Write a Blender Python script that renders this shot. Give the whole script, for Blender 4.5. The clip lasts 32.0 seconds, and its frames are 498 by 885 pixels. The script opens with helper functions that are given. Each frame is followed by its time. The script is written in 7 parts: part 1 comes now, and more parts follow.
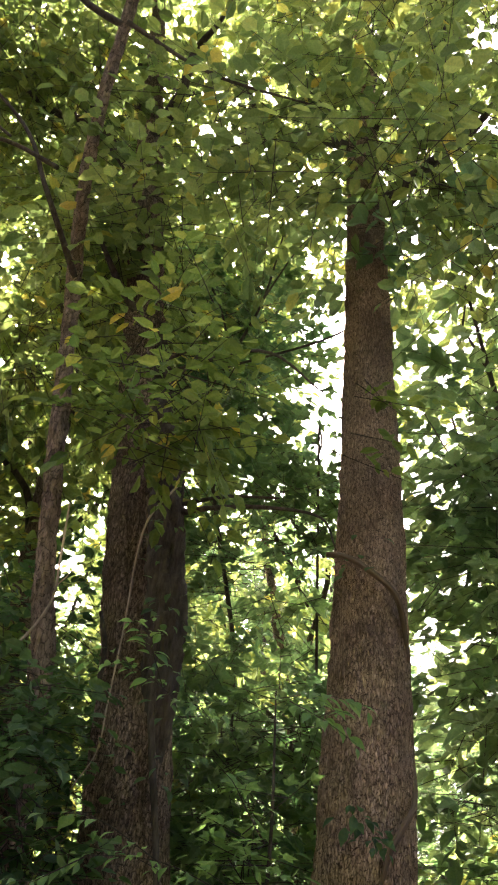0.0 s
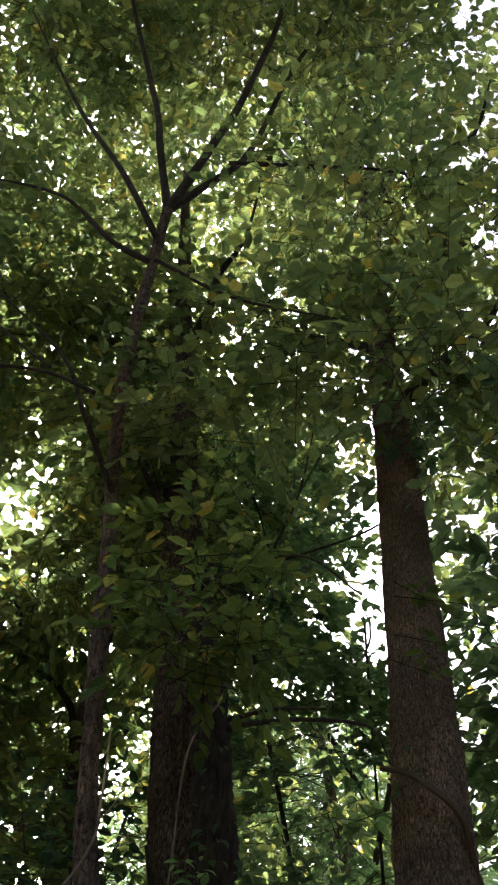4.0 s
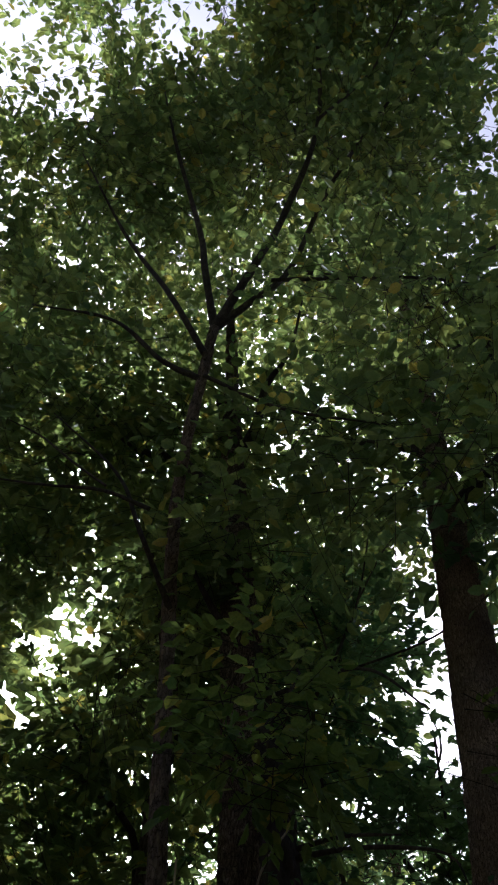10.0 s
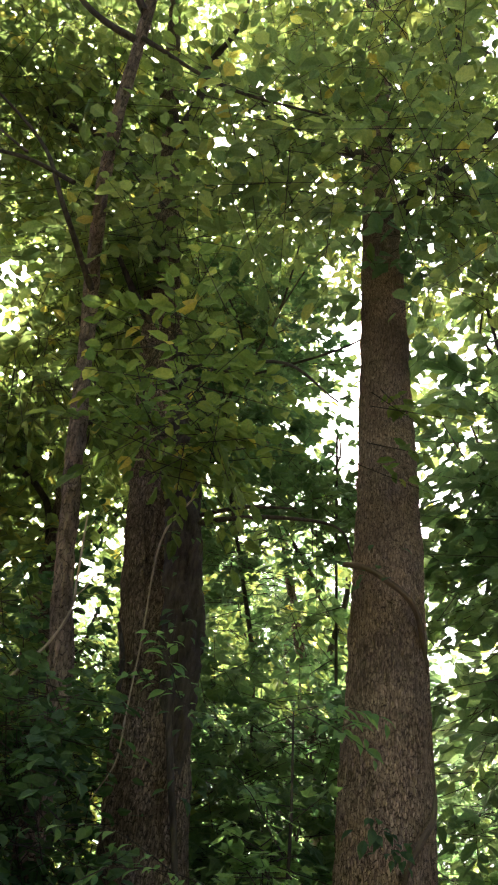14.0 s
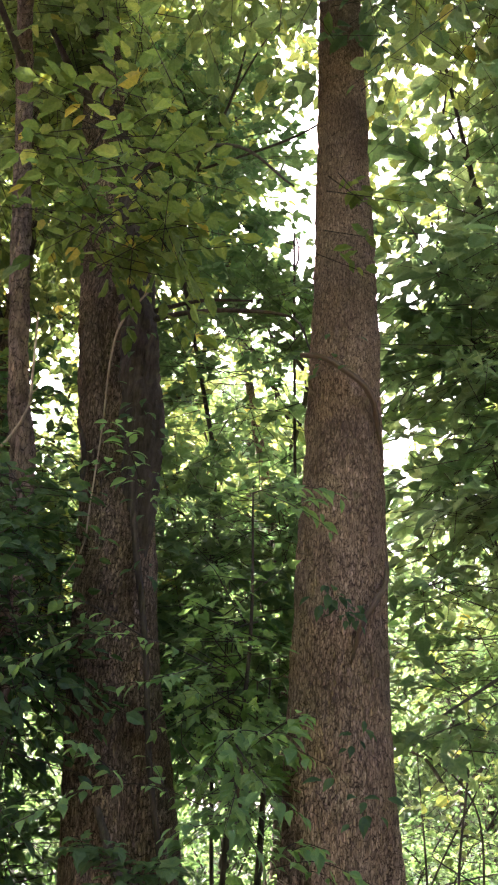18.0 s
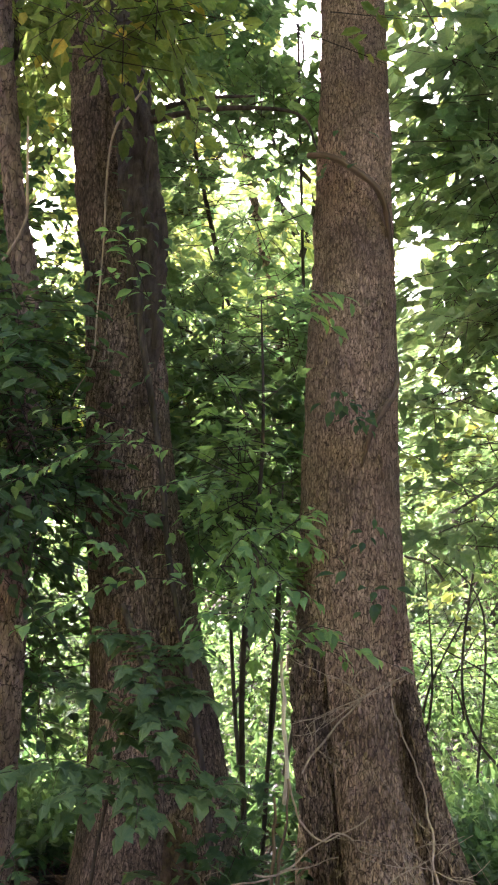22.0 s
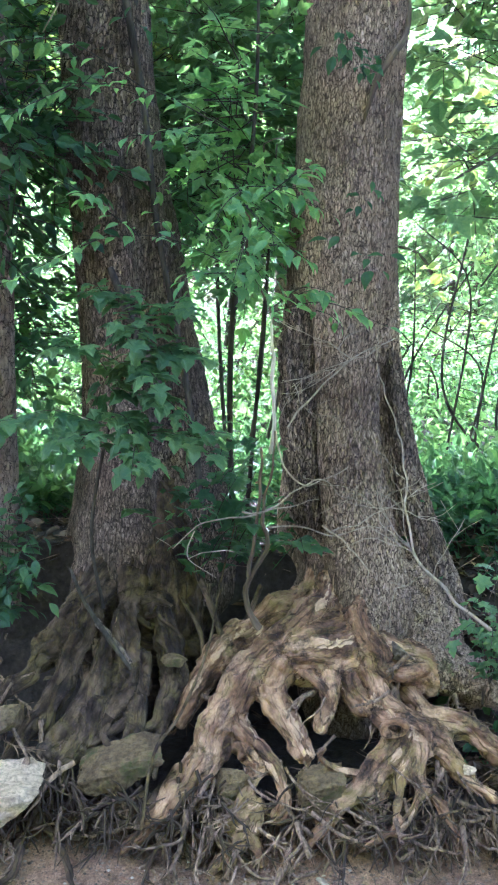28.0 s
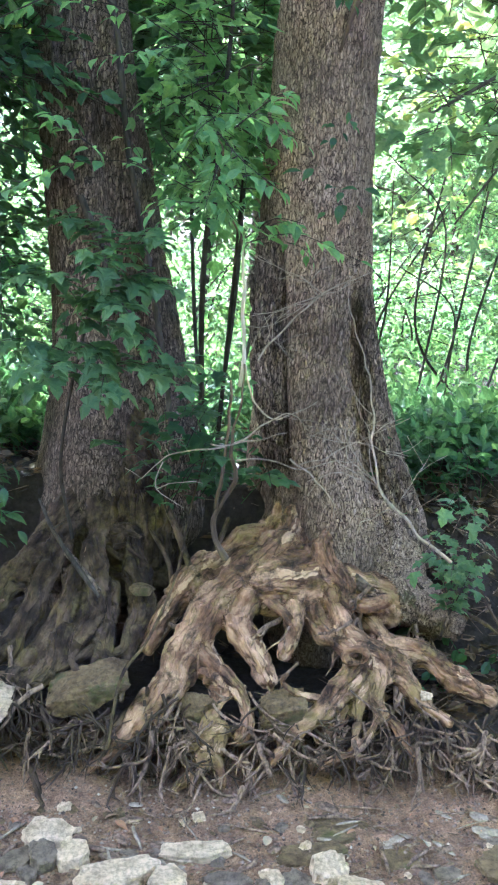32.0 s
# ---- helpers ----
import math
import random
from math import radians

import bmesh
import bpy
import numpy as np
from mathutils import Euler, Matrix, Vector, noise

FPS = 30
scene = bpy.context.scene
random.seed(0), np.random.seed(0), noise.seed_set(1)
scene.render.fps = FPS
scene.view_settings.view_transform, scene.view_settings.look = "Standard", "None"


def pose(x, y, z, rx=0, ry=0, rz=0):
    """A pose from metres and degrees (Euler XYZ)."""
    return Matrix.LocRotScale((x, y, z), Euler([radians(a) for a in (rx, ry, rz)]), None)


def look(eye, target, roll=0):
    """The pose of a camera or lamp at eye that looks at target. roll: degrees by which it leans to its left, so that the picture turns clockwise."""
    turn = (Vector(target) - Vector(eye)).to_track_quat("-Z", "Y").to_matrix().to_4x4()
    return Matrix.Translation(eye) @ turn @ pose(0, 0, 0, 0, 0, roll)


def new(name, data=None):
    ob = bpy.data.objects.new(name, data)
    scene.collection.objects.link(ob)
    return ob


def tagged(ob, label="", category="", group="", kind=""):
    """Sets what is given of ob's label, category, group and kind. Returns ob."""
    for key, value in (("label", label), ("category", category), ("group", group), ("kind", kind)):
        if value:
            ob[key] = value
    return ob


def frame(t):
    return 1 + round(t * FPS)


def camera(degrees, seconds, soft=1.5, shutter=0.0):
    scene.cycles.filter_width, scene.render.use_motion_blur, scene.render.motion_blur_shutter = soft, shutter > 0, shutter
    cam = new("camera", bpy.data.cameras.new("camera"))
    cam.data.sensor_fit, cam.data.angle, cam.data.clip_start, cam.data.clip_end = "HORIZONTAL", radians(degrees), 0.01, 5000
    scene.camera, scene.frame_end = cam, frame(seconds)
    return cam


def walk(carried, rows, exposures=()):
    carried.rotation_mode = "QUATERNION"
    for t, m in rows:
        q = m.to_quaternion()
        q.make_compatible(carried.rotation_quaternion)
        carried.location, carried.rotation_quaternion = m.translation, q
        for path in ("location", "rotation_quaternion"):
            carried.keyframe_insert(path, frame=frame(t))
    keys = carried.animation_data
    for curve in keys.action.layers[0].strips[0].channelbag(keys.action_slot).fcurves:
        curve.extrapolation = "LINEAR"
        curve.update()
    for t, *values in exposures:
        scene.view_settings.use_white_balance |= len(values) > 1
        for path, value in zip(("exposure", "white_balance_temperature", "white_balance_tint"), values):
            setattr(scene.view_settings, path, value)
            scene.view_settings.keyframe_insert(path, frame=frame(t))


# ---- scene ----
cam = camera(33.9, 32.0, soft=2.1)
METRES, EYE, TILT, LEAN, TURN = 0.85, 1.87, 0.0, 0.0, 4.0
ROWS = [
    (0.0, 0.0, 0.0, 0.0, -3.96, 35.78, -5.51),
    (0.5, 0.0093, -0.0154, 0.0058, -3.32, 37.45, -5.09),
    (1.0, 0.02, -0.0354, 0.0249, -2.56, 39.72, -4.53),
    (1.5, 0.0263, -0.055, 0.0415, -2.23, 41.79, -4.47),
    (2.0, 0.0297, -0.067, 0.0472, -1.84, 43.36, -4.54),
    (2.5, 0.0267, -0.079, 0.0559, -1.47, 44.6, -4.59),
    (3.0, 0.0301, -0.0948, 0.0649, -0.98, 45.72, -4.61),
    (3.5, 0.0353, -0.107, 0.0713, -0.16, 46.77, -4.65),
    (4.0, 0.0406, -0.1215, 0.074, 0.91, 48.03, -4.73),
    (4.5, 0.0417, -0.1305, 0.0813, 1.75, 49.38, -4.9),
    (6.5, 0.0684, -0.1543, 0.0907, 4.5, 55.52, -5.24),
    (7.0, 0.0676, -0.1627, 0.0931, 5.03, 56.72, -5.2),
    (7.5, 0.0587, -0.1821, 0.096, 5.0, 58.44, -5.38),
    (8.0, 0.0348, -0.2051, 0.1036, 4.3, 60.56, -5.71),
    (8.5, 0.0209, -0.2213, 0.1112, 3.9, 61.88, -5.91),
    (9.0, 0.0205, -0.2153, 0.1072, 4.02, 61.25, -6.12),
    (9.5, 0.0292, -0.2028, 0.1029, 4.72, 58.76, -6.0),
    (10.0, 0.0289, -0.1709, 0.0873, 5.16, 54.86, -5.9),
    (10.5, 0.0283, -0.1392, 0.0744, 4.52, 50.72, -6.14),
    (11.0, 0.0311, -0.121, 0.0628, 3.8, 47.82, -6.13),
    (11.5, 0.0373, -0.0948, 0.0552, 2.9, 45.44, -6.05),
    (12.0, 0.0429, -0.0692, 0.042, 1.73, 43.19, -5.83),
    (12.5, 0.0429, -0.0474, 0.032, 0.77, 40.77, -5.51),
    (13.0, 0.034, -0.0325, 0.0165, -0.22, 38.93, -5.68),
    (13.5, 0.0304, -0.0244, 0.0141, -1.29, 37.28, -5.97),
    (14.0, 0.0239, -0.0165, 0.0075, -2.44, 36.2, -5.95),
    (14.5, 0.0311, -0.0059, -0.0012, -3.35, 35.2, -5.57),
    (15.0, 0.0431, 0.0072, -0.0074, -4.06, 33.98, -4.75),
    (15.5, 0.0533, 0.0217, -0.0185, -4.69, 32.78, -4.15),
    (17.5, 0.0622, 0.0673, -0.0771, -4.77, 25.14, -3.64),
    (18.0, 0.0561, 0.0724, -0.0819, -4.06, 23.63, -3.26),
    (18.5, 0.0517, 0.0751, -0.0919, -3.61, 22.4, -3.07),
    (19.0, 0.0507, 0.0738, -0.0961, -3.61, 21.2, -3.09),
    (19.5, 0.0564, 0.0829, -0.1066, -3.61, 19.73, -2.88),
    (20.0, 0.0594, 0.0937, -0.12, -3.46, 17.76, -2.51),
    (20.5, 0.0636, 0.11, -0.1361, -3.3, 15.9, -2.11),
    (21.0, 0.064, 0.1154, -0.148, -3.31, 14.38, -1.84),
    (21.5, 0.0615, 0.1243, -0.1568, -3.13, 13.05, -1.82),
    (22.0, 0.0607, 0.1218, -0.1592, -2.95, 11.74, -1.84),
    (22.5, 0.0582, 0.1247, -0.1652, -3.16, 10.39, -2.12),
    (23.0, 0.055, 0.1238, -0.174, -3.42, 8.65, -2.51),
    (23.5, 0.0541, 0.1276, -0.1873, -3.52, 6.6, -2.54),
    (24.0, 0.0514, 0.1414, -0.2056, -3.65, 3.86, -2.51),
    (24.5, 0.0516, 0.1459, -0.2136, -3.92, 1.54, -2.36),
    (25.0, 0.0503, 0.1499, -0.2209, -4.09, 0.21, -2.39),
    (25.5, 0.0477, 0.154, -0.2294, -4.22, -1.09, -2.42),
    (27.5, 0.0388, 0.1732, -0.275, -4.14, -7.85, -2.71),
    (28.0, 0.0382, 0.1726, -0.2868, -4.17, -9.16, -2.75),
    (28.5, 0.0368, 0.1753, -0.2957, -4.19, -10.54, -2.83),
    (29.0, 0.0331, 0.1783, -0.3037, -4.0, -11.81, -2.76),
    (29.5, 0.0288, 0.175, -0.3132, -3.7, -12.79, -2.9),
    (30.0, 0.025, 0.1721, -0.3181, -3.34, -13.61, -2.71),
    (30.5, 0.0258, 0.1676, -0.3199, -3.14, -14.02, -2.18),
    (31.0, 0.0393, 0.1569, -0.3205, -3.4, -13.78, -1.61),
    (31.5, 0.0553, 0.1488, -0.3229, -4.42, -13.37, -2.52),
    (32.0, 0.0628, 0.1453, -0.3226, -5.65, -12.97, -4.02),
]
EXPOSURES = [(0.0, 3.75, 6500, 19), (2.0, 3.5, 6300, 20), (4.0, 2.15, 5700, 19), (8.0, 0.95, 5250, 15), (9.0, 0.85, 5250, 15), (11.0, 1.0, 5300, 16), (13.0, 3.0, 6200, 12), (15.0, 3.45, 6100, 13), (19.0, 4.2, 6100, 28), (22.0, 4.3, 6000, 26),
             (23.5, 4.25, 5400, 21), (25.0, 4.7, 4650, 14), (28.0, 5.08, 4680, 10), (32.0, 5.12, 4760, 11)]
walk(cam, [(t, pose(0, 0, EYE, TILT, LEAN, TURN) @ pose(METRES * x, METRES * y, METRES * z, 90 + pitch, roll, yaw)) for t, x, y, z, yaw, pitch, roll in ROWS],
     EXPOSURES)

# ---- sky and sun: bright morning sky, sun low behind the trees ----
SUN_WAY = Vector((-0.43, 0.645, 0.635)).normalized()
world = bpy.data.worlds.new("sky")
scene.world = world
world.use_nodes = True
wn = world.node_tree.nodes
sky = wn.new("ShaderNodeTexSky")
sky.sky_type, sky.sun_disc = "NISHITA", False
sky.sun_elevation = math.asin(SUN_WAY.z)
sky.sun_rotation = math.atan2(SUN_WAY.x, SUN_WAY.y)
sky.dust_density, sky.ozone_density, sky.air_density = 9.0, 0.2, 0.35
wn["Background"].inputs[1].default_value = 0.15
world.node_tree.links.new(sky.outputs[0], wn["Background"].inputs[0])
sun_data = bpy.data.lights.new("sun", "SUN")
sun_data.energy, sun_data.angle, sun_data.color = 2.4, radians(0.55), (1.0, 0.955, 0.88)
sun = new("sun", sun_data)
sun.matrix_world = look(SUN_WAY * 60, (0, 0, 0))


# ---- materials ----
def nodes_of(name, rough=0.8, spec=0.3):
    m = bpy.data.materials.new(name)
    m.use_nodes = True
    t = m.node_tree
    b = t.nodes["Principled BSDF"]
    b.inputs["Roughness"].default_value = rough
    b.inputs["Specular IOR Level"].default_value = spec
    return m, t, b


def node(t, kind, **values):
    n = t.nodes.new(kind)
    for k, v in values.items():
        n.inputs[k].default_value = v
    return n


def ramp(t, src, stops):
    r = t.nodes.new("ShaderNodeValToRGB")
    e = r.color_ramp.elements
    while len(e) < len(stops):
        e.new(0.5)
    for el, (p, c) in zip(e, stops):
        el.position, el.color = p, (*c, 1)
    t.links.new(src, r.inputs[0])
    return r.outputs[0]


def mixed(t, fac, a, b, mode="MIX"):
    n = t.nodes.new("ShaderNodeMix")
    n.data_type, n.blend_type = "RGBA", mode
    for v, i in ((fac, 0), (a, 6), (b, 7)):
        if isinstance(v, (int, float)):
            n.inputs[i].default_value = v
        elif isinstance(v, tuple):
            n.inputs[i].default_value = (*v, 1)
        else:
            t.links.new(v, n.inputs[i])
    return n.outputs[2]


def bumped(t, b, height, strength, dist):
    n = node(t, "ShaderNodeBump", Strength=strength, Distance=dist)
    t.links.new(height, n.inputs["Height"])
    t.links.new(n.outputs[0], b.inputs["Normal"])


def coords(t, scale=(1, 1, 1), along=False):
    """Object coordinates in metres, or those of the straightened limb."""
    mp = t.nodes.new("ShaderNodeMapping")
    mp.inputs["Scale"].default_value = scale
    if along:
        at = t.nodes.new("ShaderNodeAttribute")
        at.attribute_name = "grain"
        t.links.new(at.outputs["Vector"], mp.inputs[0])
    else:
        t.links.new(t.nodes.new("ShaderNodeTexCoord").outputs["Object"], mp.inputs[0])
    return mp.outputs[0]


def noise_of(t, vec, scale, detail=5, rough=0.6, out=0):
    n = node(t, "ShaderNodeTexNoise", Scale=scale, Detail=detail, Roughness=rough)
    t.links.new(vec, n.inputs["Vector"])
    return n.outputs[out]


def furrow(t, vec, scale, width):
    """Thin meandering lines: 0 in the line, 1 away from it."""
    n = noise_of(t, vec, scale, 2.5, 0.55)
    m = t.nodes.new("ShaderNodeMath")
    m.operation = "SUBTRACT"
    t.links.new(n, m.inputs[0])
    m.inputs[1].default_value = 0.5
    k = t.nodes.new("ShaderNodeMath")
    k.operation = "ABSOLUTE"
    t.links.new(m.outputs[0], k.inputs[0])
    return ramp(t, k.outputs[0], [(0.0, (0, 0, 0)), (width, (1, 1, 1))])


def bark_material(name, stops, moss=(0.10, 0.13, 0.05), moss_at=0.72, stretch=0.22, grain=60, cracks=0.0, depth=0.012, along=False, deep=(0.05, 0.036, 0.026), width=0.055):
    """Rough bark: fine grain, broad stains, moss patches and, where cracks is set, dark furrows running along the wood."""
    m, t, b = nodes_of(name, 0.9, 0.2)
    v = coords(t, (1, 1, stretch), along)
    v1 = coords(t)
    n1 = noise_of(t, v, grain, 6, 0.65)
    n2 = noise_of(t, v1, 3.5, 4)
    c = ramp(t, n1, stops)
    big = ramp(t, n2, [(0.3, (0.52, 0.5, 0.48)), (0.7, (1.32, 1.28, 1.2))])
    c = mixed(t, 1.0, c, big, "MULTIPLY")
    mk = ramp(t, noise_of(t, v1, 6, 6, 0.7), [(moss_at - 0.08, (0, 0, 0)), (moss_at + 0.05, (1, 1, 1))])
    c = mixed(t, mk, c, moss)
    tall = n1
    if cracks:
        bent = mixed(t, 0.030, coords(t), noise_of(t, v1, 30, 4, 0.65, 1), "ADD")
        seat = t.nodes.new("ShaderNodeMapping")
        seat.inputs["Scale"].default_value = (1, 1, stretch * 1.6)
        t.links.new(bent, seat.inputs[0])
        cell = node(t, "ShaderNodeTexVoronoi", Scale=cracks, Randomness=1.0)
        cell.feature = "DISTANCE_TO_EDGE"
        t.links.new(seat.outputs[0], cell.inputs["Vector"])
        open_at = noise_of(t, v1, 40, 4, 0.65)
        gap = t.nodes.new("ShaderNodeMath")
        gap.operation = "MULTIPLY"
        t.links.new(cell.outputs["Distance"], gap.inputs[0])
        t.links.new(ramp(t, open_at, [(0.32, (0.5, 0.5, 0.5)), (0.62, (4.0, 4.0, 4.0))]), gap.inputs[1])
        f1 = ramp(t, gap.outputs[0], [(width * 0.35, (0, 0, 0)), (width * 2.6, (1, 1, 1))])
        f2 = furrow(t, coords(t, (1, 1, stretch * 1.3), along), cracks * 1.3, width * 0.8)
        both = mixed(t, 1.0, f1, mixed(t, 0.55, (1, 1, 1), f2), "MULTIPLY")
        c = mixed(t, both, deep, c)
        tall = mixed(t, 0.7, n1, both)
    t.links.new(c, b.inputs["Base Color"])
    bumped(t, b, tall, 1.0, depth)
    return m


def root_material(name, dark, mid, pale, olive, olive_at, bare_at, bare=(0.50, 0.33, 0.20)):
    """Weathered root: flaking patches of brown and tan, olive film, dark splits along the grain and spots of torn bare wood."""
    m, t, b = nodes_of(name, 0.85, 0.2)
    v = coords(t, (1, 1, 0.6), True)
    v1 = coords(t)
    n1 = noise_of(t, v, 13, 7, 0.62)
    c = ramp(t, n1, [(0.34, dark), (0.47, mid), (0.66, pale)])
    film = ramp(t, noise_of(t, v1, 7, 6, 0.7), [(olive_at - 0.05, (0, 0, 0)), (olive_at + 0.04, (0.85, 0.85, 0.85))])
    c = mixed(t, film, c, olive)
    torn = ramp(t, noise_of(t, coords(t, (1, 1, 0.35), True), 15, 4, 0.6), [(bare_at, (0, 0, 0)), (bare_at + 0.015, (1, 1, 1))])
    c = mixed(t, torn, c, bare)
    fine = noise_of(t, coords(t, (1, 1, 0.2), True), 130, 6, 0.7)
    c = mixed(t, 1.0, c, ramp(t, fine, [(0.32, (0.7, 0.68, 0.66)), (0.64, (1.18, 1.16, 1.14))]), "MULTIPLY")
    soil = ramp(t, noise_of(t, v1, 12, 7, 0.75), [(0.34, (0.95, 0.95, 0.95)), (0.50, (0, 0, 0))])
    c = mixed(t, soil, c, (0.022, 0.016, 0.012))
    split = furrow(t, coords(t, (1, 1, 0.16), True), 24, 0.02)
    c = mixed(t, split, mixed(t, 0.55, c, (0.03, 0.02, 0.014)), c)
    flaky = noise_of(t, coords(t, (1, 1, 0.35), True), 60, 9, 0.78)
    t.links.new(c, b.inputs["Base Color"])
    bumped(t, b, mixed(t, 0.35, mixed(t, 0.6, n1, flaky), split), 1.0, 0.02)
    return m


def leaf_material(name, stops, shine=0.28, through_share=0.5, glow=(2.6, 2.4, 1.5)):
    """Thin leaf: a soft sheen above, light coming through from behind."""
    m, t, b = nodes_of(name, 0.5, shine)
    g = t.nodes.new("ShaderNodeNewGeometry")
    each = t.nodes.new("ShaderNodeMath")
    each.operation = "ADD"
    t.links.new(g.outputs["Random Per Island"], each.inputs[0])
    t.links.new(t.nodes.new("ShaderNodeObjectInfo").outputs["Random"], each.inputs[1])
    turn = t.nodes.new("ShaderNodeMath")
    turn.operation = "FRACT"
    t.links.new(each.outputs[0], turn.inputs[0])
    c = ramp(t, turn.outputs[0], stops)
    v = coords(t)
    patch = ramp(t, noise_of(t, v, 1.6, 3), [(0.35, (0.75, 0.85, 0.8)), (0.65, (1.2, 1.1, 0.9))])
    c = mixed(t, 1.0, c, patch, "MULTIPLY")
    fine = ramp(t, noise_of(t, v, 90, 2), [(0.35, (0.8, 0.85, 0.8)), (0.65, (1.12, 1.08, 1.0))])
    c = mixed(t, 1.0, c, fine, "MULTIPLY")
    t.links.new(c, b.inputs["Base Color"])
    tr = t.nodes.new("ShaderNodeBsdfTranslucent")
    warm = mixed(t, 1.0, c, glow, "MULTIPLY")
    t.links.new(warm, tr.inputs[0])
    mx = t.nodes.new("ShaderNodeMixShader")
    mx.inputs[0].default_value = through_share
    t.links.new(b.outputs[0], mx.inputs[1])
    t.links.new(tr.outputs[0], mx.inputs[2])
    t.links.new(mx.outputs[0], t.nodes["Material Output"].inputs[0])
    return m


M_BARK_R = bark_material("ridged_grey_bark", [(0.3, (0.115, 0.083, 0.059)), (0.48, (0.285, 0.205, 0.144)), (0.68, (0.50, 0.375, 0.275))], stretch=0.22, cracks=92, grain=130, depth=0.02, width=0.06, deep=(0.065, 0.046, 0.033))
M_BARK_L = bark_material("brown_ridged_bark", [(0.3, (0.055, 0.041, 0.031)), (0.48, (0.175, 0.128, 0.094)), (0.68, (0.39, 0.295, 0.22))], stretch=0.22, cracks=84, grain=120, depth=0.022, width=0.07, deep=(0.036, 0.026, 0.019))
M_BARK_S = bark_material("smooth_red_brown_bark", [(0.3, (0.09, 0.067, 0.052)), (0.7, (0.31, 0.235, 0.185))], grain=60, cracks=46, stretch=0.25, width=0.04, deep=(0.03, 0.021, 0.016))
M_ROOT = root_material("weathered_root_wood", (0.045, 0.026, 0.016), (0.21, 0.117, 0.065), (0.50, 0.315, 0.19), (0.24, 0.17, 0.070), 0.56, 0.60)
# Dark root bark; part of its darkness is leaf shade put into the colour
M_ROOT_D = root_material("shaded_dark_root_bark", (0.013, 0.008, 0.006), (0.052, 0.034, 0.021), (0.165, 0.112, 0.069), (0.115, 0.085, 0.036), 0.54, 0.72)
M_PALE = bark_material("pale_vine_wood", [(0.3, (0.26, 0.225, 0.18)), (0.7, (0.60, 0.54, 0.45))], moss_at=2.0, along=True, stretch=0.1)
M_RLET = bark_material("brown_root_ends", [(0.34, (0.04, 0.027, 0.019)), (0.66, (0.33, 0.23, 0.16))], moss_at=2.0)
M_TWIG = bark_material("dry_grey_twig", [(0.3, (0.19, 0.15, 0.112)), (0.7, (0.46, 0.38, 0.29))], moss_at=2.0)
M_VINE = bark_material("pale_vine_bark", [(0.3, (0.05, 0.037, 0.025)), (0.7, (0.19, 0.145, 0.098))], moss_at=2.0, along=True, stretch=0.1)
M_LIMB = bark_material("dark_limb_bark", [(0.3, (0.025, 0.022, 0.018)), (0.7, (0.09, 0.075, 0.06))])

M_LEAF = leaf_material("leaf_green", [(0.0, (0.066, 0.105, 0.048)), (0.5, (0.105, 0.155, 0.07)), (0.94, (0.15, 0.20, 0.08)), (1.0, (0.24, 0.22, 0.06))], through_share=0.56, glow=(2.9, 2.5, 1.8))
M_LEAF_MID = leaf_material("leaf_soft_green", [(0.0, (0.05, 0.096, 0.052)), (0.5, (0.078, 0.136, 0.072)), (1.0, (0.11, 0.175, 0.09))], through_share=0.5, glow=(2.4, 2.3, 1.7))
M_LEAF_SPRAY = leaf_material("leaf_fresh_green", [(0.0, (0.085, 0.168, 0.08)), (0.6, (0.125, 0.225, 0.108)), (1.0, (0.17, 0.28, 0.13))], shine=0.35, through_share=0.5)
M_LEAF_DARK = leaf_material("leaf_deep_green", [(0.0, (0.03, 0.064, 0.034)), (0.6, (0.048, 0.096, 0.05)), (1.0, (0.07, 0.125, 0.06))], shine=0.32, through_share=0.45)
M_LEAF_YELLOW = leaf_material("leaf_yellow_green", [(0.0, (0.065, 0.11, 0.038)), (0.78, (0.10, 0.15, 0.05)), (0.95, (0.15, 0.185, 0.055)), (1.0, (0.32, 0.27, 0.07))], glow=(2.9, 2.6, 1.8))
# Raised glow puts sunlight and haze into this leaf's colour
M_LEAF_FAR = leaf_material("leaf_sun_haze_green", [(0.0, (0.068, 0.114, 0.058)), (0.5, (0.095, 0.148, 0.079)), (1.0, (0.132, 0.182, 0.10))], through_share=0.55, glow=(3.2, 3.0, 2.5))
# Dimmer copy of M_LEAF_FAR, with the low shade put into its colour
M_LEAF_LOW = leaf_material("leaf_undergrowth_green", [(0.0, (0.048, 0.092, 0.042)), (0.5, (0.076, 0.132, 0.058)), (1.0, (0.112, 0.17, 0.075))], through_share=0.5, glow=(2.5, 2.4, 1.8))


